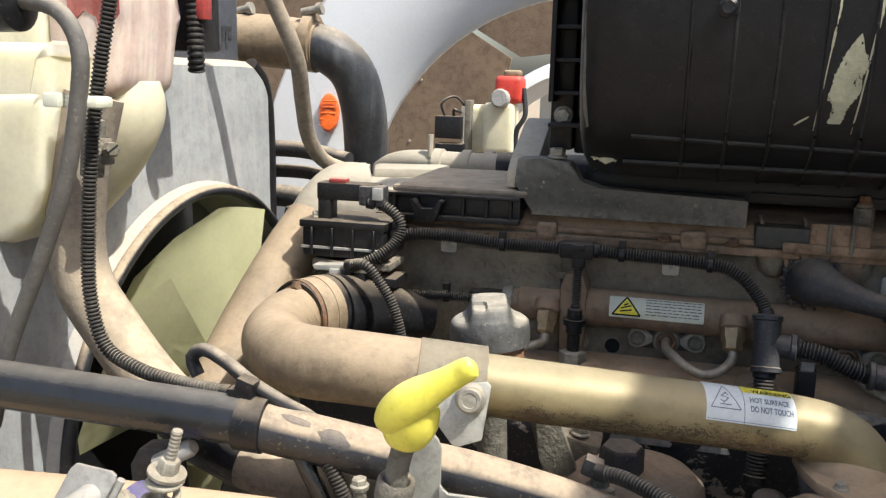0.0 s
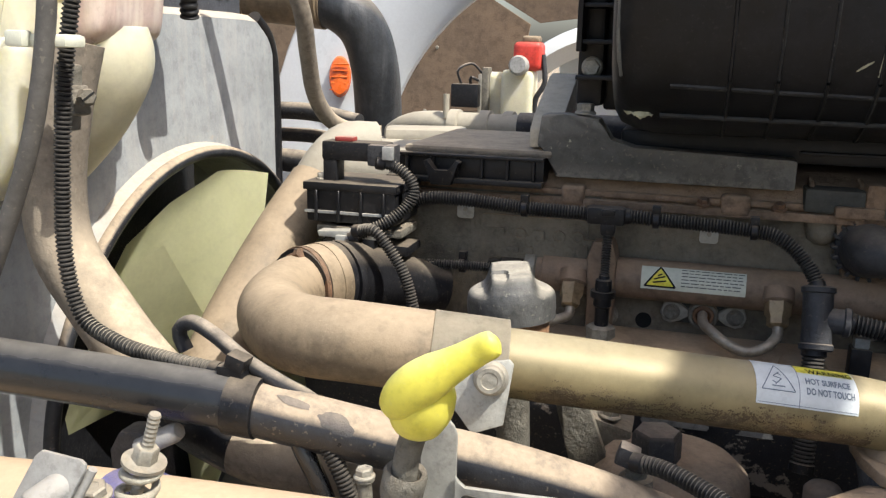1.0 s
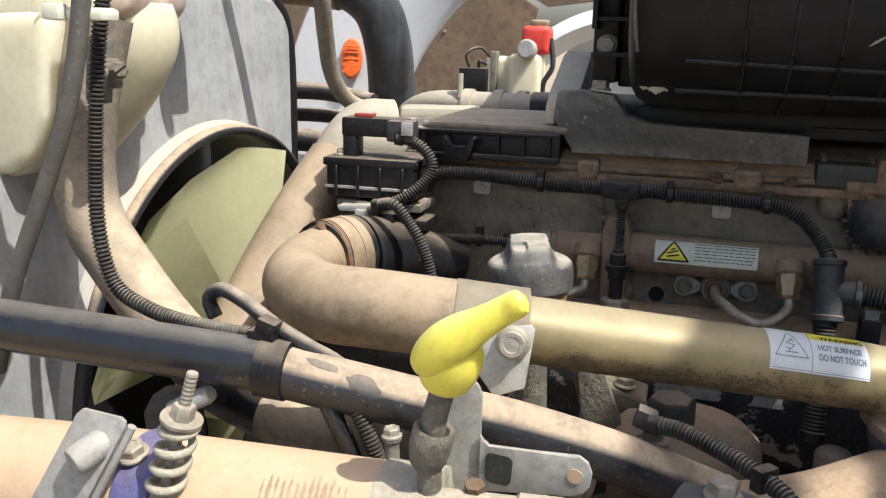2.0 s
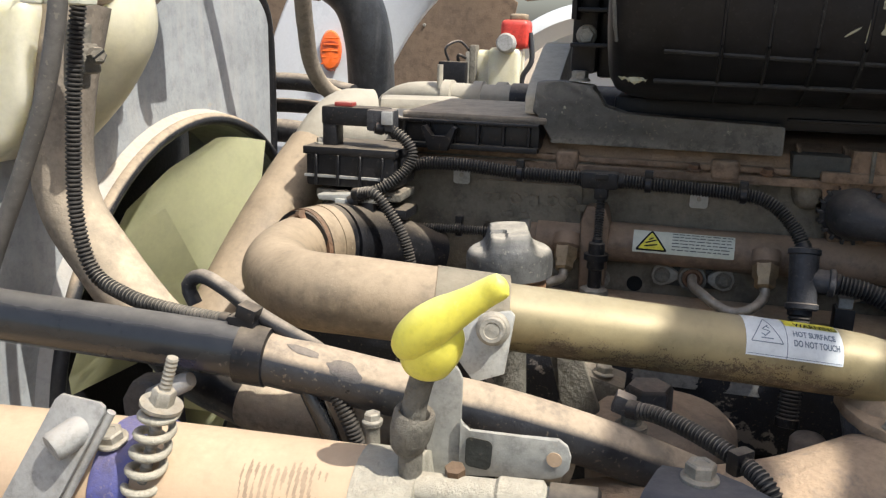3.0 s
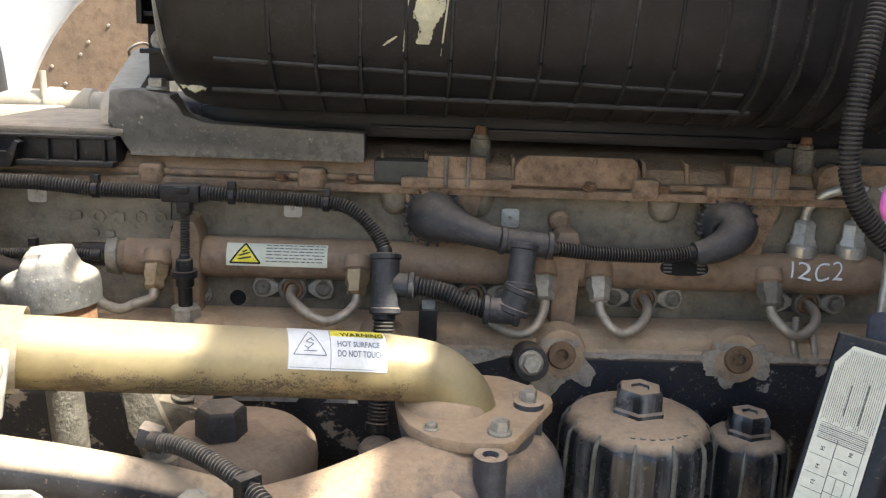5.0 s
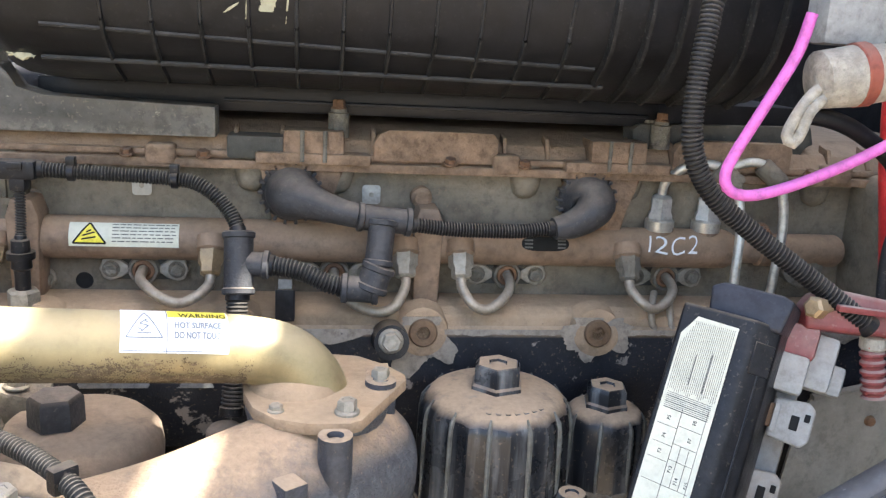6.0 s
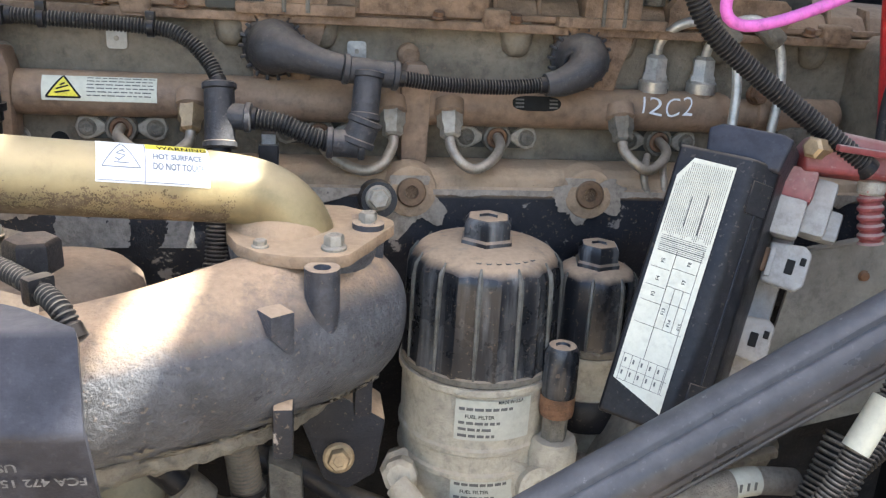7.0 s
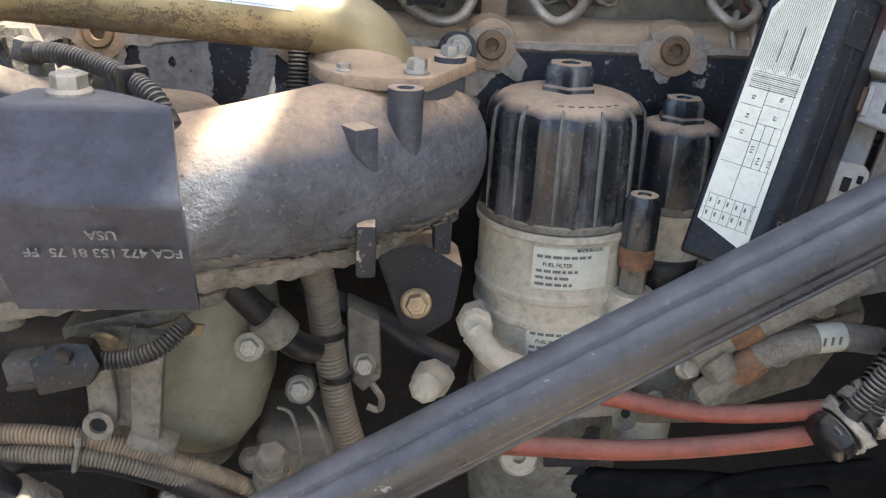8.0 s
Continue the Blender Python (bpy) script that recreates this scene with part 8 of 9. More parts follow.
# ---- red hoses, braided hoses and wiring at the right ----
solo("air_line", hose_bm([(0.40, 0.76, 1.155), (0.448, 0.76, 1.153), (0.533, 0.74, 1.149), (0.615, 0.72, 1.165), (0.66, 0.72, 1.18)], 0.0078, 0.008, 14), "redhose", "brick red rubber air line", "air line", "red air lines")
solo("air_line", hose_bm([(0.34, 0.77, 1.10), (0.377, 0.76, 1.105), (0.467, 0.742, 1.112), (0.54, 0.73, 1.124), (0.611, 0.72, 1.141), (0.66, 0.715, 1.16)], 0.0085, 0.008, 14), "redhose", "brick red rubber air line", "air line", "red air lines")
for pts, at in (([(0.556, 0.745, 1.186), (0.572, 0.742, 1.203), (0.591, 0.74, 1.212), (0.612, 0.74, 1.2175), (0.635, 0.742, 1.218), (0.67, 0.75, 1.21)], (0.53, 0.75, 1.16)), ([(0.553, 0.755, 1.213), (0.575, 0.752, 1.228), (0.607, 0.75, 1.247), (0.65, 0.755, 1.268)], (0.53, 0.77, 1.20))):
    bh = thing("braided_hose", at, "steel braided hose with rusty collar and fitting", "braided hose", "braided hoses")
    line = spline(pts, 0.0016)
    braid = sweep(bmesh.new(), line, 0.0115, 40)
    braid.verts.ensure_lookup_table()
    for v in braid.verts:
        i, k = divmod(v.index, 40)
        q = Vector(line[i][:3])
        v.co = q + (v.co - q) * (1 + 0.045 * math.sin(k * math.pi / 4 + i * 0.9) * math.sin(k * math.pi / 4 - i * 0.9))
    part("hose", braid, "braid", bh)
    a, b = Vector(pts[0]), Vector(pts[1])
    part("collar", lathe(bmesh.new(), [(0.0112, -0.006), (0.0132, -0.002), (0.0132, 0.016), (0.0118, 0.019)], towards(a, b - a), 24), "rust", bh)
    part("fitting", lathe(bmesh.new(), [(0.010, -0.040), (0.0135, -0.037), (0.0135, -0.022), (0.0112, -0.018), (0.0112, 0.0), (0, 0)], towards(a, b - a), 8), "alud", bh)
    n = len(line)
    if pts[0][2] > 1.20:
        continue
    part("print_band", sweep(bmesh.new(), line[int(n * 0.50):int(n * 0.68)], 0.0119, 20), "filmlabel", bh, "printed pale band")
    for k in range(3):
        q = line[int(n * (0.53 + 0.05 * k))]
        part("print", slab(bmesh.new(), (0.002, 0.0006, 0.007), Matrix.Translation((q[0] - 0.001, q[1] - 0.0119, q[2] + 0.003)), 0), "greyink", bh)
wb = thing("taped_bundle", (0.63, 0.71, 1.16), "black wiring bundle wrapped in dirty tape", "wiring bundle")
part("sleeve", ribbed_bm([(0.614, 0.70, 1.150), (0.630, 0.705, 1.160), (0.655, 0.71, 1.182), (0.68, 0.72, 1.215), (0.70, 0.73, 1.26)], 0.0205, 0.0052, 0.0018, 20), "conduit", wb)
part("end_wrap", lathe(bmesh.new(), [(0, -0.006), (0.012, -0.005), (0.018, -0.002), (0.0205, 0.003), (0.0208, 0.010)], towards((0.613, 0.70, 1.150), (0.016, 0.005, 0.010)), 20, lambda a, h: 0.0015 * math.sin(5 * a)), "blackp", wb)
bm = bmesh.new()
for k, (x, z, tl) in enumerate(((0.628, 1.158, 0.5), (0.634, 1.163, -0.3), (0.643, 1.171, 0.2), (0.652, 1.179, -0.5))):
    w = Vector((0.75, 0.12 + 0.4 * tl, 0.65 - 0.5 * tl)).normalized()
    ragged(lathe(bm, [(0.0222, -0.004), (0.0236, -0.003), (0.0238, 0.003), (0.0222, 0.004)], towards((x, 0.706, z), w), 28), 0.0)
for v in bm.verts:
    v.co += Vector((noise.noise(v.co * 160), noise.noise(v.co * 160 + Vector((5, 5, 5))), noise.noise(v.co * 160 + Vector((9, 1, 3))))) * 0.0022
part("tape", bm, "foil", wb)
for pts, r in (([(0.60, 0.66, 1.20), (0.63, 0.655, 1.26), (0.655, 0.66, 1.31), (0.69, 0.67, 1.37)], 0.0095), ([(0.63, 0.68, 1.20), (0.67, 0.68, 1.27), (0.70, 0.69, 1.33)], 0.010), ([(0.636, 0.69, 1.175), (0.648, 0.692, 1.205), (0.672, 0.698, 1.24), (0.72, 0.71, 1.275)], 0.011)):
    conduit("", pts, r, "dark corrugated wiring conduit beside the strut", "lower conduits", pitch=0.006)
solo("cable_tag", sweep(bmesh.new(), spline([(0.648, 0.658, 1.297), (0.668, 0.664, 1.333)], 0.01), 0.0098, 20), "ivory", "white paper tag round a conduit", "tag")

strutb = thing("hood_strut", (0.5, 0.632, 1.3), "thick grey steel strut rod with pale scratches", "strut")
sd = Vector((1, 0.065, 0.56))
sc0 = Vector((0.5, 0.632, 1.319))
RODM = towards(sc0 - sd * 0.55, sd)
_v = RODM.inverted().to_3x3() @ Vector((-0.15, -0.75, 0.30))
RODA = math.atan2(_v.y, _v.x)
def fold(a, h):
    """A pressed crease along the rod and a flat beside it."""
    d = (a - RODA + 0.55 + math.pi) % (2 * math.pi) - math.pi
    e = (a - RODA - 0.75 + math.pi) % (2 * math.pi) - math.pi
    return -0.0022 * math.exp(-(d / 0.07) ** 2) - 0.0016 * math.exp(-(d / 0.32) ** 2) - 0.0014 * math.exp(-(e / 0.16) ** 2)
part("rod", lathe(bmesh.new(), [(0.0225, 0), (0.0225, 0.4), (0.0225, 0.8), (0.0225, 1.112)], RODM, 96, fold), "strut", strutb)
part("lower_seam", sweep(bmesh.new(), [sc0 + sd * k + Vector((0.010, -0.010, -0.0185)) for k in (-0.5, 0.0, 0.4)], 0.0022, 8), "strut", strutb)

# ---- fuse box ----
fz = thing("fuse_box", (0.55, 0.74, 1.3), "black fuse box with ivory fuse chart label, tilted", "fuse box")
BL, BR, TR = Vector((0.4915, 0.7235, 1.3245)), Vector((0.5165, 0.693, 1.309)), Vector((0.5713, 0.743, 1.4765))
FY = (TR - BR).normalized()
FN = Vector((-0.60, -0.70, 0.40))
FN = (FN - FY * FN.dot(FY)).normalized()
FX = FY.cross(FN)
if FX.x < 0:
    FX = -FX
FWID, FH = (TR - BL).dot(FX), (TR - BL).dot(FY)
FLOW = (BR - BL).dot(FY)
FM = Matrix(((FX.x, FY.x, FN.x, BL.x), (FX.y, FY.y, FN.y, BL.y), (FX.z, FY.z, FN.z, BL.z), (0, 0, 0, 1)))
# section of the box: label face, sloping side, back
ALONGF = FM @ Matrix(((1, 0, 0, 0), (0, 0, 1, FLOW - 0.012), (0, 1, 0, 0), (0, 0, 0, 1)))
bm = bmesh.new()
prism(bm, [(-0.005, -0.001), (FWID + 0.006, -0.001), (FWID + 0.011, -0.003), (FWID + 0.026, -0.018), (FWID + 0.027, -0.062), (-0.005, -0.062)], FH - FLOW + 0.022, ALONGF, 0.003, 3)
part("lid", bm, "blackp", fz)
LABEL = [(0, 0), (FWID, FLOW), (FWID, FH), (0.009, FH + 0.001), (0, FH - 0.014)]
lab = part("fuse_chart", prism(bmesh.new(), LABEL, 0.0006, FM, 0), "ivory", fz, "ivory printed fuse chart")
pl = flat_on(FM @ Matrix.Translation((0, 0, 0.0009)))
bm = bmesh.new()
def rule(x0, y0, x1, y1, w=0.00035):
    d = Vector((x1 - x0, y1 - y0)).normalized()
    nx, ny = -d.y * w / 2, d.x * w / 2
    vs = [bm.verts.new(pl(x, y, 0)) for x, y in ((x0 + nx, y0 + ny), (x1 + nx, y1 + ny), (x1 - nx, y1 - ny), (x0 - nx, y0 - ny))]
    bm.faces.new(vs)
W, Hh = FWID, FH
def skew(x):
    """The chart's rows slope with the cut lower edge."""
    return 0.12 * FLOW * x / W
for f in (0.0, 0.055, 0.115, 0.26):
    rule(0.002, Hh * f + skew(0.002), W - 0.002, Hh * f + skew(W - 0.002))
for f in (0.36, 0.43, 0.51):
    rule(0.002, Hh * f + skew(0.002), W * 0.44, Hh * f + skew(W * 0.44))
    rule(W * 0.44, Hh * (f + 0.015) + skew(W * 0.44), W - 0.004, Hh * (f + 0.015) + skew(W))
for f in (0.02, 0.18, 0.34, 0.50, 0.66, 0.82):
    rule(W * f + 0.002, skew(W * f), W * f + 0.002, Hh * 0.115 + skew(W * f), 0.0004)
rule(W * 0.44, Hh * 0.115 + skew(W * 0.44), W * 0.44, Hh * 0.60, 0.0005)
for f in (0.60, 0.76):
    rule(W * f, Hh * 0.26 + skew(W * f), W * f, Hh * 0.445 + skew(W * f), 0.0004)
rule(W - 0.004, skew(W), W - 0.004, Hh * 0.62, 0.0004)
part("chart_grid", bm, "greyink", lab)
bm = bmesh.new()
for k in range(26):
    x = W * (0.05 + 0.036 * k)
    rule(x, Hh * (0.66 + 0.01 * math.sin(k)), x, Hh * (0.985 if k > 4 else 0.88 + 0.02 * k), 0.00035)
for k in range(9):
    rule(0.003, Hh * (0.585 + 0.0085 * k) + skew(0.003), W - 0.003, Hh * (0.585 + 0.0085 * k) + skew(W), 0.0004 if k % 3 else 0.0007)
for f, h0, h1 in ((0.40, 0.70, 0.84), (0.68, 0.68, 0.86)):
    rule(W * f, Hh * h0, W * f, Hh * h1, 0.0008)
part("print", bm, "greyink", lab)
def upright(body, size, x, y, mat="ink"):
    part("lettering", text_bm(body, size, lambda a, b, l: pl(W * x - b, Hh * y + a + skew(W * x), 0)), mat, lab)
for body, x, y in (("F15", 0.88, 0.28), ("F14", 0.68, 0.28), ("F13", 0.52, 0.32), ("F3", 0.24, 0.385), ("F4", 0.24, 0.455), ("F5", 0.24, 0.535), ("F7", 0.72, 0.47), ("F8", 0.72, 0.55)):
    upright(body, 0.0036, x, y, "greyink")
for k in range(5):
    for y in (0.015, 0.07):
        part("lettering_bar", prism(bmesh.new(), rounded(0.0012, 0.0032, 0.0002), 0.0002, FM @ Matrix.Translation((W * (0.12 + 0.16 * k), Hh * y + 0.003 + skew(W * (0.12 + 0.16 * k)), 0.0008)), 0), "greyink", lab)
part("mould_line", slab(bmesh.new(), (0.0016, FH * 0.98, 0.002), FM @ Matrix.Translation((FWID + 0.019, FH / 2, -0.0110)), 0.0004, 1), "blackp", fz)
part("face_plate", slab(bmesh.new(), (0.017, 0.024, 0.002), FM @ Matrix.Translation((FWID + 0.0187, FH * 0.90, -0.0105)) @ Matrix.Rotation(radians(45), 4, "Y"), 0.0006, 1), "blackp", fz)
part("face_plate", slab(bmesh.new(), (0.017, 0.020, 0.002), FM @ Matrix.Translation((FWID + 0.0187, FH * 0.02, -0.0105)) @ Matrix.Rotation(radians(45), 4, "Y"), 0.0006, 1), "blackp", fz)
part("end_tower", prism(bmesh.new(), [(0.0, 0.0), (0.054, -0.003), (0.058, 0.022), (0.050, 0.025), (0.006, 0.025), (-0.003, 0.020)], 0.052, FM @ Matrix.Translation((0.012, FH + 0.008, -0.062)), 0.003, 3), "box", fz, "dusty black tower at the fuse box end")
# grey latches and connectors along the box's edge
GN = (Vector((-0.45, -0.80, 0.35)) - FY * Vector((-0.45, -0.80, 0.35)).dot(FY)).normalized()
GX = FY.cross(GN)
def edge_pose(x, y, z):
    return Matrix(((GX.x, FY.x, GN.x, x), (GX.y, FY.y, GN.y, y), (GX.z, FY.z, GN.z, z), (0, 0, 0, 1)))
part("base", slab(bmesh.new(), (0.030, 0.165, 0.03), edge_pose(0.620, 0.772, 1.365), 0.005), "greyp", fz, "grey fuse box base")
for x, z in ((0.6245, 1.401), (0.606, 1.343)):
    cm2 = edge_pose(x, 0.745, z)
    cp = part("latch", prism(bmesh.new(), [(-0.015, -0.015), (0.010, -0.017), (0.015, -0.011), (0.015, 0.013), (0.009, 0.018), (-0.015, 0.015)], 0.010, cm2, 0.0025, 3), "greyp", fz, "grey plastic latch")
    # black blocks paint the shaded openings of the latch
    part("latch_slot", slab(bmesh.new(), (0.006, 0.011, 0.003), cm2 @ Matrix.Translation((0.002, 0.0, 0.0098)), 0.0008), "ink", cp)
    part("latch_slot", slab(bmesh.new(), (0.004, 0.006, 0.003), cm2 @ Matrix.Translation((0.010, 0.006, 0.0098)), 0.0008), "ink", cp)
    part("latch_tongue", slab(bmesh.new(), (0.004, 0.022, 0.008), cm2 @ Matrix.Translation((-0.012, 0, 0.010)), 0.001), "greyp", cp)
    part("latch_wedge", slab(bmesh.new(), (0.005, 0.018, 0.006), cm2 @ Matrix.Translation((-0.0165, 0.001, 0.008)), 0.001), "rust", cp)
part("grey_connector", slab(bmesh.new(), (0.028, 0.030, 0.024), edge_pose(0.621, 0.756, 1.437), 0.004), "greyp", fz)
part("grey_connector", slab(bmesh.new(), (0.034, 0.044, 0.026), edge_pose(0.646, 0.766, 1.442), 0.005), "greyp", fz)
part("grey_connector", slab(bmesh.new(), (0.026, 0.024, 0.022), edge_pose(0.659, 0.764, 1.428), 0.004), "greyp", fz)
part("stained_connector", slab(bmesh.new(), (0.030, 0.026, 0.022), edge_pose(0.630, 0.763, 1.460), 0.005), "redcap", fz, "dust-faded red connector")
bt = thing("battery_terminal", (0.66, 0.76, 1.47), "dust-faded red battery terminal cover with bare stud", "terminal")
part("cover", prism(bmesh.new(), [(-0.040, -0.010), (0.042, -0.016), (0.046, 0.010), (-0.012, 0.020), (-0.030, 0.018), (-0.040, 0.006)], 0.026, towards((0.672, 0.775, 1.475), (-0.1, -1, 0.35)) , 0.004, 3), "redcap", bt)
part("raised_rim", slab(bmesh.new(), (0.062, 0.006, 0.005), Matrix.Translation((0.678, 0.745, 1.489)) @ Matrix.Rotation(0.12, 4, "Y"), 0.0015), "redcap", bt)
part("stud", lathe(bmesh.new(), [(0.005, 0), (0.005, 0.010), (0.0085, 0.011), (0.0085, 0.020), (0.006, 0.022), (0, 0.022)], towards((0.648, 0.758, 1.488), (-1, -0.5, 0.2)), 6), "brass", bt)
rc = thing("red_lug_cable", (0.69, 0.75, 1.43), "red and white ringed cable sleeve", "cable")
part("sleeve", ribbed_bm([(0.690, 0.758, 1.458), (0.692, 0.755, 1.44), (0.695, 0.752, 1.418)], 0.0098, 0.007, 0.0018), "redcap", rc)
part("collar", lathe(bmesh.new(), [(0.008, 0), (0.0100, 0.002), (0.0100, 0.010), (0.007, 0.012), (0, 0.012)], towards((0.690, 0.757, 1.455), (0, 0.1, 1)), 18), "foil", rc)
sp = thing("steel_guard", (0.7, 0.80, 1.3), "rusty grey sheet steel guard", "guard plate")
GP = Matrix(((1, 0, 0, 0), (0.10, 0, 1, 0.733), (0, 1, 0, 0), (0, 0, 0, 1)))
part("sheet", prism(bmesh.new(), [(0.668, 1.385), (0.676, 1.396), (0.80, 1.414), (0.84, 1.25), (0.64, 1.22), (0.655, 1.30)], 0.003, GP, 0.0008), "sheet", sp)
part("folded_lip", sweep(bmesh.new(), [(0.675, 0.800, 1.3965), (0.80, 0.812, 1.4145)], 0.003, 8), "sheet", sp)
part("rivet", lathe(bmesh.new(), [(0.005, 0), (0.004, 0.003), (0, 0.004)], towards((0.735, 0.8055, 1.372), (0, -1, 0)), 12), "rust", sp)

# ---- cables over the engine's rear ----
conduit("", [(0.55, 0.80, 1.74), (0.538, 0.785, 1.69), (0.532, 0.78, 1.64), (0.536, 0.78, 1.60), (0.555, 0.78, 1.568), (0.59, 0.775, 1.54), (0.63, 0.765, 1.512), (0.66, 0.755, 1.49), (0.68, 0.75, 1.475)], 0.0098, "black corrugated conduit hanging behind the fuse box", "rear cables", pitch=0.0055)
solo("pink_cable", hose_bm([(0.595, 0.75, 1.70), (0.588, 0.75, 1.672), (0.570, 0.75, 1.636), (0.553, 0.75, 1.603), (0.548, 0.75, 1.588), (0.553, 0.75, 1.577), (0.570, 0.75, 1.574), (0.60, 0.75, 1.582), (0.64, 0.75, 1.599), (0.68, 0.75, 1.620), (0.74, 0.75, 1.65)], 0.0041, 0.005, 14), "pink", "bright pink cable in a loose loop", "cable")
cw = thing("dirty_connector", (0.63, 0.75, 1.65), "dirty taped connector with frayed wire loop", "connector")
part("body", lathe(bmesh.new(), [(0.010, -0.03), (0.020, -0.026), (0.0215, 0.0), (0.020, 0.024), (0.014, 0.028), (0, 0.028)], towards((0.632, 0.75, 1.660), (1, 0, 0.15)), 20), "foil", cw)
part("collar", lathe(bmesh.new(), [(0.0216, -0.005), (0.0225, -0.004), (0.0225, 0.004), (0.0216, 0.005)], towards((0.636, 0.75, 1.661), (1, 0, 0.15)), 20), "redhose", cw)
part("wire_loop", hose_bm([(0.612, 0.745, 1.655), (0.598, 0.742, 1.645), (0.588, 0.74, 1.630), (0.584, 0.74, 1.618), (0.588, 0.738, 1.613), (0.593, 0.738, 1.622), (0.597, 0.738, 1.635), (0.612, 0.742, 1.648)], 0.0042, 0.004, 10), "foil", cw)
part("socket", slab(bmesh.new(), (0.05, 0.03, 0.04), Matrix.Translation((0.64, 0.78, 1.70)), 0.006), "greyp", cw)
solo("black_cable", hose_bm([(0.60, 0.76, 1.632), (0.63, 0.76, 1.628), (0.66, 0.765, 1.616), (0.69, 0.77, 1.595), (0.71, 0.775, 1.56), (0.72, 0.78, 1.50)], 0.0065, 0.006, 12), "conduit", "flat black cable under the connector", "cable")
solo("red_cable", hose_bm([(0.735, 0.85, 1.71), (0.737, 0.85, 1.65), (0.745, 0.85, 1.585), (0.756, 0.85, 1.527), (0.775, 0.85, 1.42)], 0.0105, 0.008, 16), "redcable", "thick red battery cable", "cable")
for dx, mt, lb2 in ((0.0, "yellowwire", "thin yellow wire"), (0.012, "bluewire", "thin blue wire"), (0.022, "rubber", "thin grey wire"), (-0.012, "rubber", "thin grey wire")):
    solo("loose_wire", hose_bm([(0.765 + dx, 0.84, 1.62), (0.758 + dx * 0.5, 0.83, 1.57), (0.745 + dx, 0.82, 1.52), (0.75 + dx, 0.82, 1.46), (0.77 + dx, 0.83, 1.42)], 0.0042, 0.006, 10), mt, lb2 + " beside the battery cable", "wire", "loose wires")
bn = thing("rear_casting", (0.75, 1.0, 1.45), "dark dusty castings at the rear of the engine", "casting")
part("casting", between(bmesh.new(), (0.80, 0.90, 1.43), (0.95, 1.0, 1.56), 0.02, 3), "head", bn)
part("casting", lathe(bmesh.new(), [(0.02, -0.03), (0.022, 0.0), (0.012, 0.004), (0, 0.004)], towards((0.75, 0.965, 1.465), (0, -1, 0)), 18), "alud", bn)
part("bolt", bolt_bm((0.695, 0.96, 1.50), (0, -1, 0), 0.014, 0.012), "rust", bn)

# lower left: leads, hoses and fittings under the bracket
conduit("", [(-0.06, 0.70, 1.158), (0.00, 0.70, 1.1605), (0.03, 0.70, 1.159), (0.06, 0.703, 1.153), (0.10, 0.71, 1.134), (0.15, 0.725, 1.10), (0.19, 0.74, 1.06)], 0.0092, "tan dust-caked corrugated lead across the pump", "lower conduits", mat="tancon")
conduit("", [(-0.06, 0.695, 1.144), (0.00, 0.695, 1.147), (0.03, 0.695, 1.146), (0.06, 0.698, 1.141), (0.10, 0.705, 1.123), (0.14, 0.72, 1.092), (0.18, 0.735, 1.05)], 0.0085, "dusty corrugated lead beside another", "lower conduits", mat="greycon")
tl = thing("lead_tie", (0.052, 0.697, 1.148), "tan tie strap round two corrugated leads", "cable tie")
part("band", slab(bmesh.new(), (0.004, 0.021, 0.032), Matrix.Translation((0.052, 0.699, 1.149)) @ Matrix.Rotation(0.25, 4, "Y"), 0.0018), "alud", tl)
solo("rubber_line", hose_bm([(-0.05, 0.72, 1.112), (0.02, 0.72, 1.122), (0.062, 0.715, 1.124), (0.112, 0.712, 1.108), (0.16, 0.715, 1.078), (0.19, 0.735, 1.045)], 0.0085, 0.008, 14), "blackp", "smooth black rubber line below the leads", "hose")
fl = thing("hose_end", (0.018, 0.66, 1.12), "black hose with a steel crimp fitting", "hose end")
part("hose", hose_bm([(-0.06, 0.664, 1.195), (-0.03, 0.670, 1.166), (-0.008, 0.678, 1.139), (0.006, 0.687, 1.115)], 0.0125, 0.006, 16), "blackp", fl)
part("crimp", lathe(bmesh.new(), [(0.0155, -0.006), (0.017, -0.004), (0.017, 0.012), (0.0155, 0.014)], towards((0.006, 0.687, 1.115), (0.55, 0.30, -0.78)), 20), "alud", fl)
part("nut", lathe(bmesh.new(), [(0.019, 0.014), (0.019, 0.03), (0.015, 0.033), (0, 0.033)], towards((0.006, 0.687, 1.115), (0.55, 0.30, -0.78)), 6), "alud", fl)
solo("rubber_line", hose_bm([(0.33, 0.86, 1.06), (0.45, 0.80, 1.04), (0.55, 0.76, 1.06), (0.66, 0.75, 1.05)], 0.014, 0.01, 14), "felt", "black rubber hose under the red air lines", "hose")
solo("rubber_line", hose_bm([(0.40, 0.84, 1.02), (0.50, 0.77, 1.03), (0.58, 0.74, 1.08), (0.68, 0.73, 1.10)], 0.009, 0.01, 12), "felt", "black rubber hose under the red air lines", "hose")

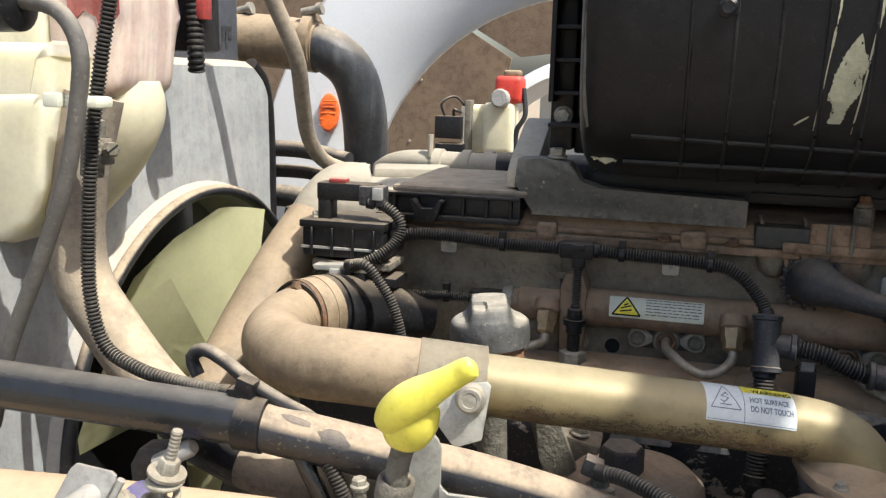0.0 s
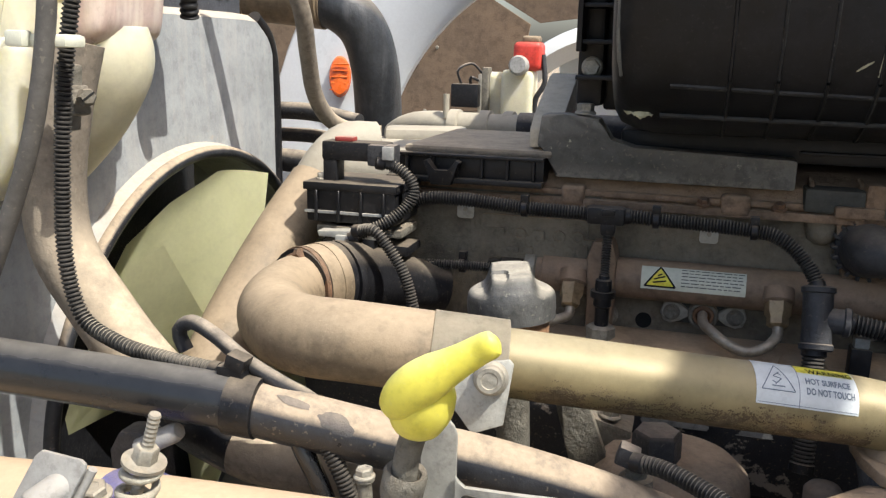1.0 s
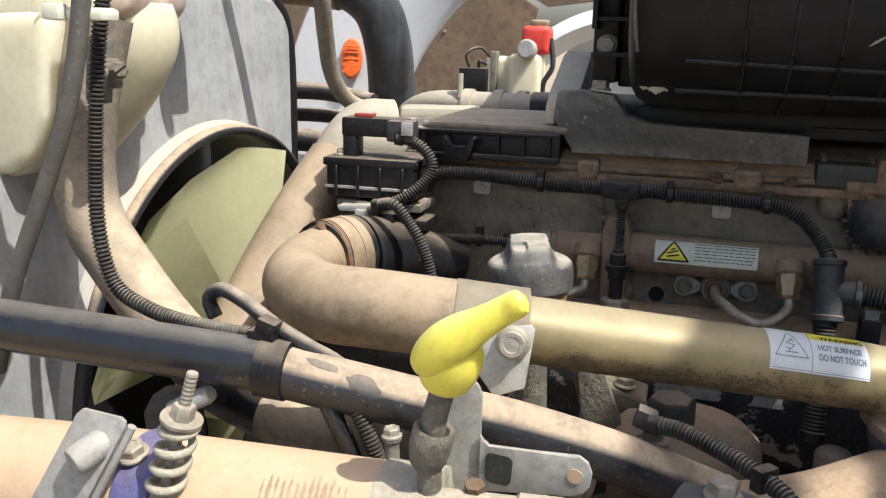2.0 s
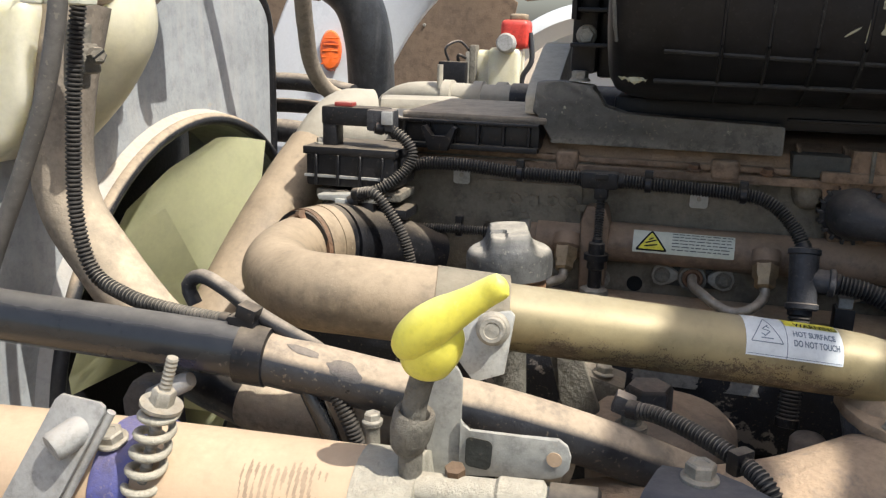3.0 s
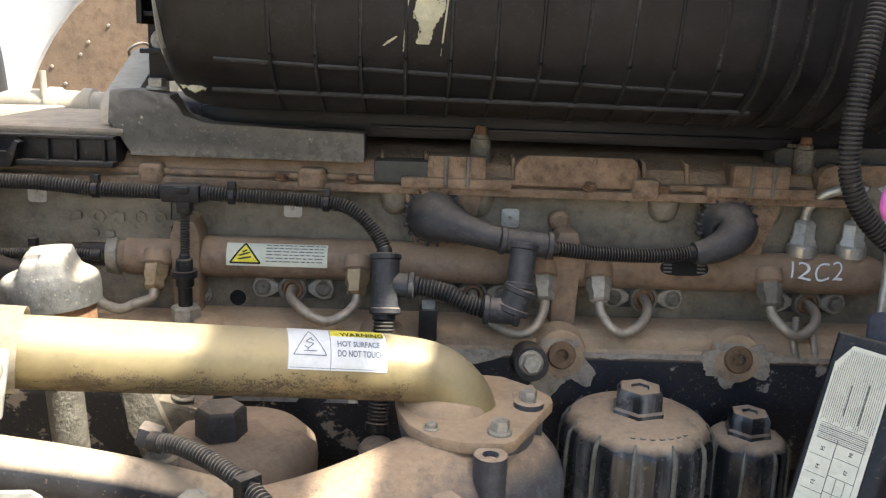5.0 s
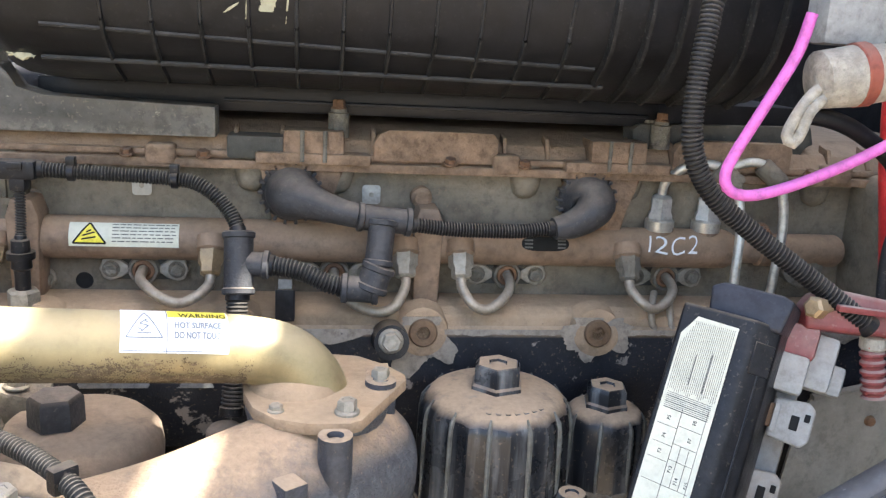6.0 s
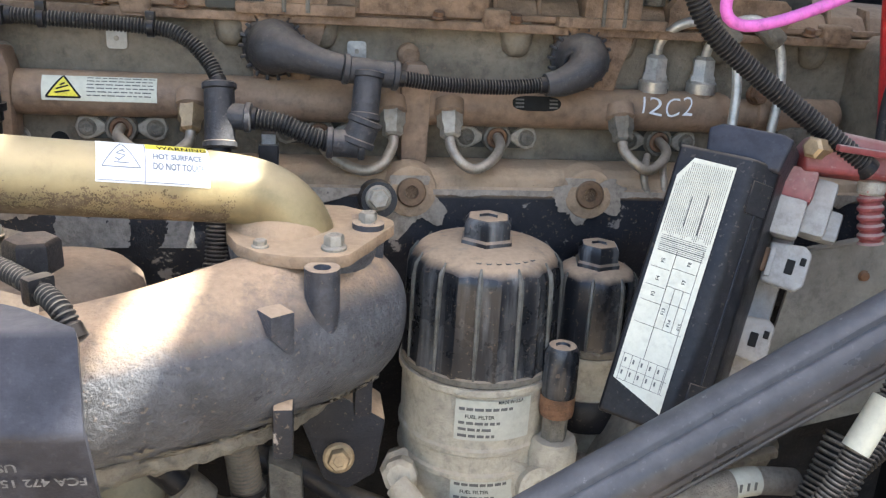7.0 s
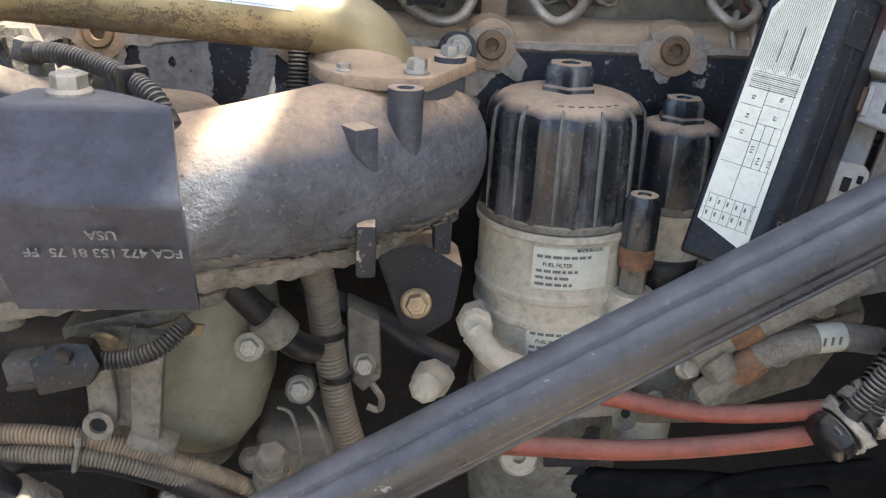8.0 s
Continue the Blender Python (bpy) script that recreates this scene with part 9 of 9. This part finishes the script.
# castings, pads and bolts under the red air lines
rear = thing("filter_bracket", (0.60, 0.80, 1.1), "dusty grey cast bracket behind the braided hoses", "bracket")
bm = prism(bmesh.new(), [(0.515, 1.11), (0.575, 1.105), (0.66, 1.13), (0.70, 1.20), (0.665, 1.262), (0.60, 1.268), (0.548, 1.245), (0.520, 1.19)], 0.05, Matrix(((1, 0, 0, 0), (0.1, 0, 1, 0.745), (0, 1, 0, 0), (0, 0, 0, 1))), 0.008, 3)
part("body", ragged(bm, 0.002), "alud", rear)
for x, z, r in ((0.560, 1.140, 0.012), (0.615, 1.170, 0.014), (0.648, 1.215, 0.012), (0.590, 1.250, 0.010)):
    part("boss", lathe(bmesh.new(), [(r * 1.4, -0.012), (r * 1.2, 0.006), (r, 0.009), (0, 0.009)], towards((x, 0.745 + 0.1 * x, z), (0, -1, 0.1)), 20), "alud", rear)
    part("bolt", bolt_bm((x, 0.736 + 0.1 * x, z), (0, -1, 0.1), r * 1.1, 0.008), "bolt", rear)
part("rib", prism(bmesh.new(), [(0.53, 1.185), (0.69, 1.205), (0.69, 1.197), (0.53, 1.175)], 0.012, Matrix(((1, 0, 0, 0), (0.1, 0, 1, 0.736), (0, 1, 0, 0), (0, 0, 0, 1))), 0.002), "alud", rear)
lc = thing("lower_casting", (0.43, 0.77, 1.08), "grey cast filter base with pads and drilled lug", "casting")
part("pad", ragged(prism(bmesh.new(), rounded(0.060, 0.024, 0.008), 0.014, towards((0.440, 0.778, 1.136), (0.1, -1, 0.5)), 0.004, 3), 0.0012), "alud", lc)
part("ear", prism(bmesh.new(), rounded(0.022, 0.034, 0.007), 0.010, towards((0.474, 0.778, 1.130), (0.1, -1, 0.2)), 0.002), "alud", lc)
# flat black disc, the shade of the ear's hole in colour
part("ear_hole", lathe(bmesh.new(), [(0.004, 0), (0.004, 0.0012), (0, 0.0012)], towards((0.475, 0.767, 1.131), (0.1, -1, 0.2)), 16), "ink", lc)
part("lug", lathe(bmesh.new(), [(0.017, -0.03), (0.0165, -0.002), (0.015, 0.0), (0.006, 0.0), (0.0055, -0.006), (0, -0.006)], towards((0.389, 0.772, 1.084), (0, -1, 0.3)), 24), "alu", lc)
part("plate", prism(bmesh.new(), rounded(0.050, 0.036, 0.003), 0.002, towards((0.437, 0.784, 1.086), (0, -1, 0.25)), 0.0006), "blackp", lc, "black data plate")
part("print", slab(bmesh.new(), (0.030, 0.0008, 0.003), Matrix.Translation((0.437, 0.780, 1.094)), 0), "greyink", lc)
part("print", slab(bmesh.new(), (0.024, 0.0008, 0.003), Matrix.Translation((0.437, 0.781, 1.088)), 0), "greyink", lc)
for at, fl in (((0.500, 0.772, 1.140), 0.013), ((0.535, 0.765, 1.150), 0.014), ((0.520, 0.765, 1.178), 0.015), ((0.410, 0.785, 1.155), 0.012)):
    part("bolt", bolt_bm(at, (0.2, -1, 0.3), fl, 0.010), "bolt", lc)
part("elbow", lathe(bmesh.new(), [(0.012, -0.05), (0.012, -0.004), (0.015, -0.002), (0.015, 0.014), (0.012, 0.017), (0, 0.017)], towards((0.538, 0.752, 1.190), (0.5, -0.5, -0.6)), 10), "alud", lc)
part("web", prism(bmesh.new(), [(0.490, 1.20), (0.530, 1.205), (0.545, 1.165), (0.52, 1.135), (0.488, 1.13)], 0.02, Matrix(((1, 0, 0, 0), (0, 0, 1, 0.785), (0, 1, 0, 0), (0, 0, 0, 1))), 0.005, 3), "alud", lc)
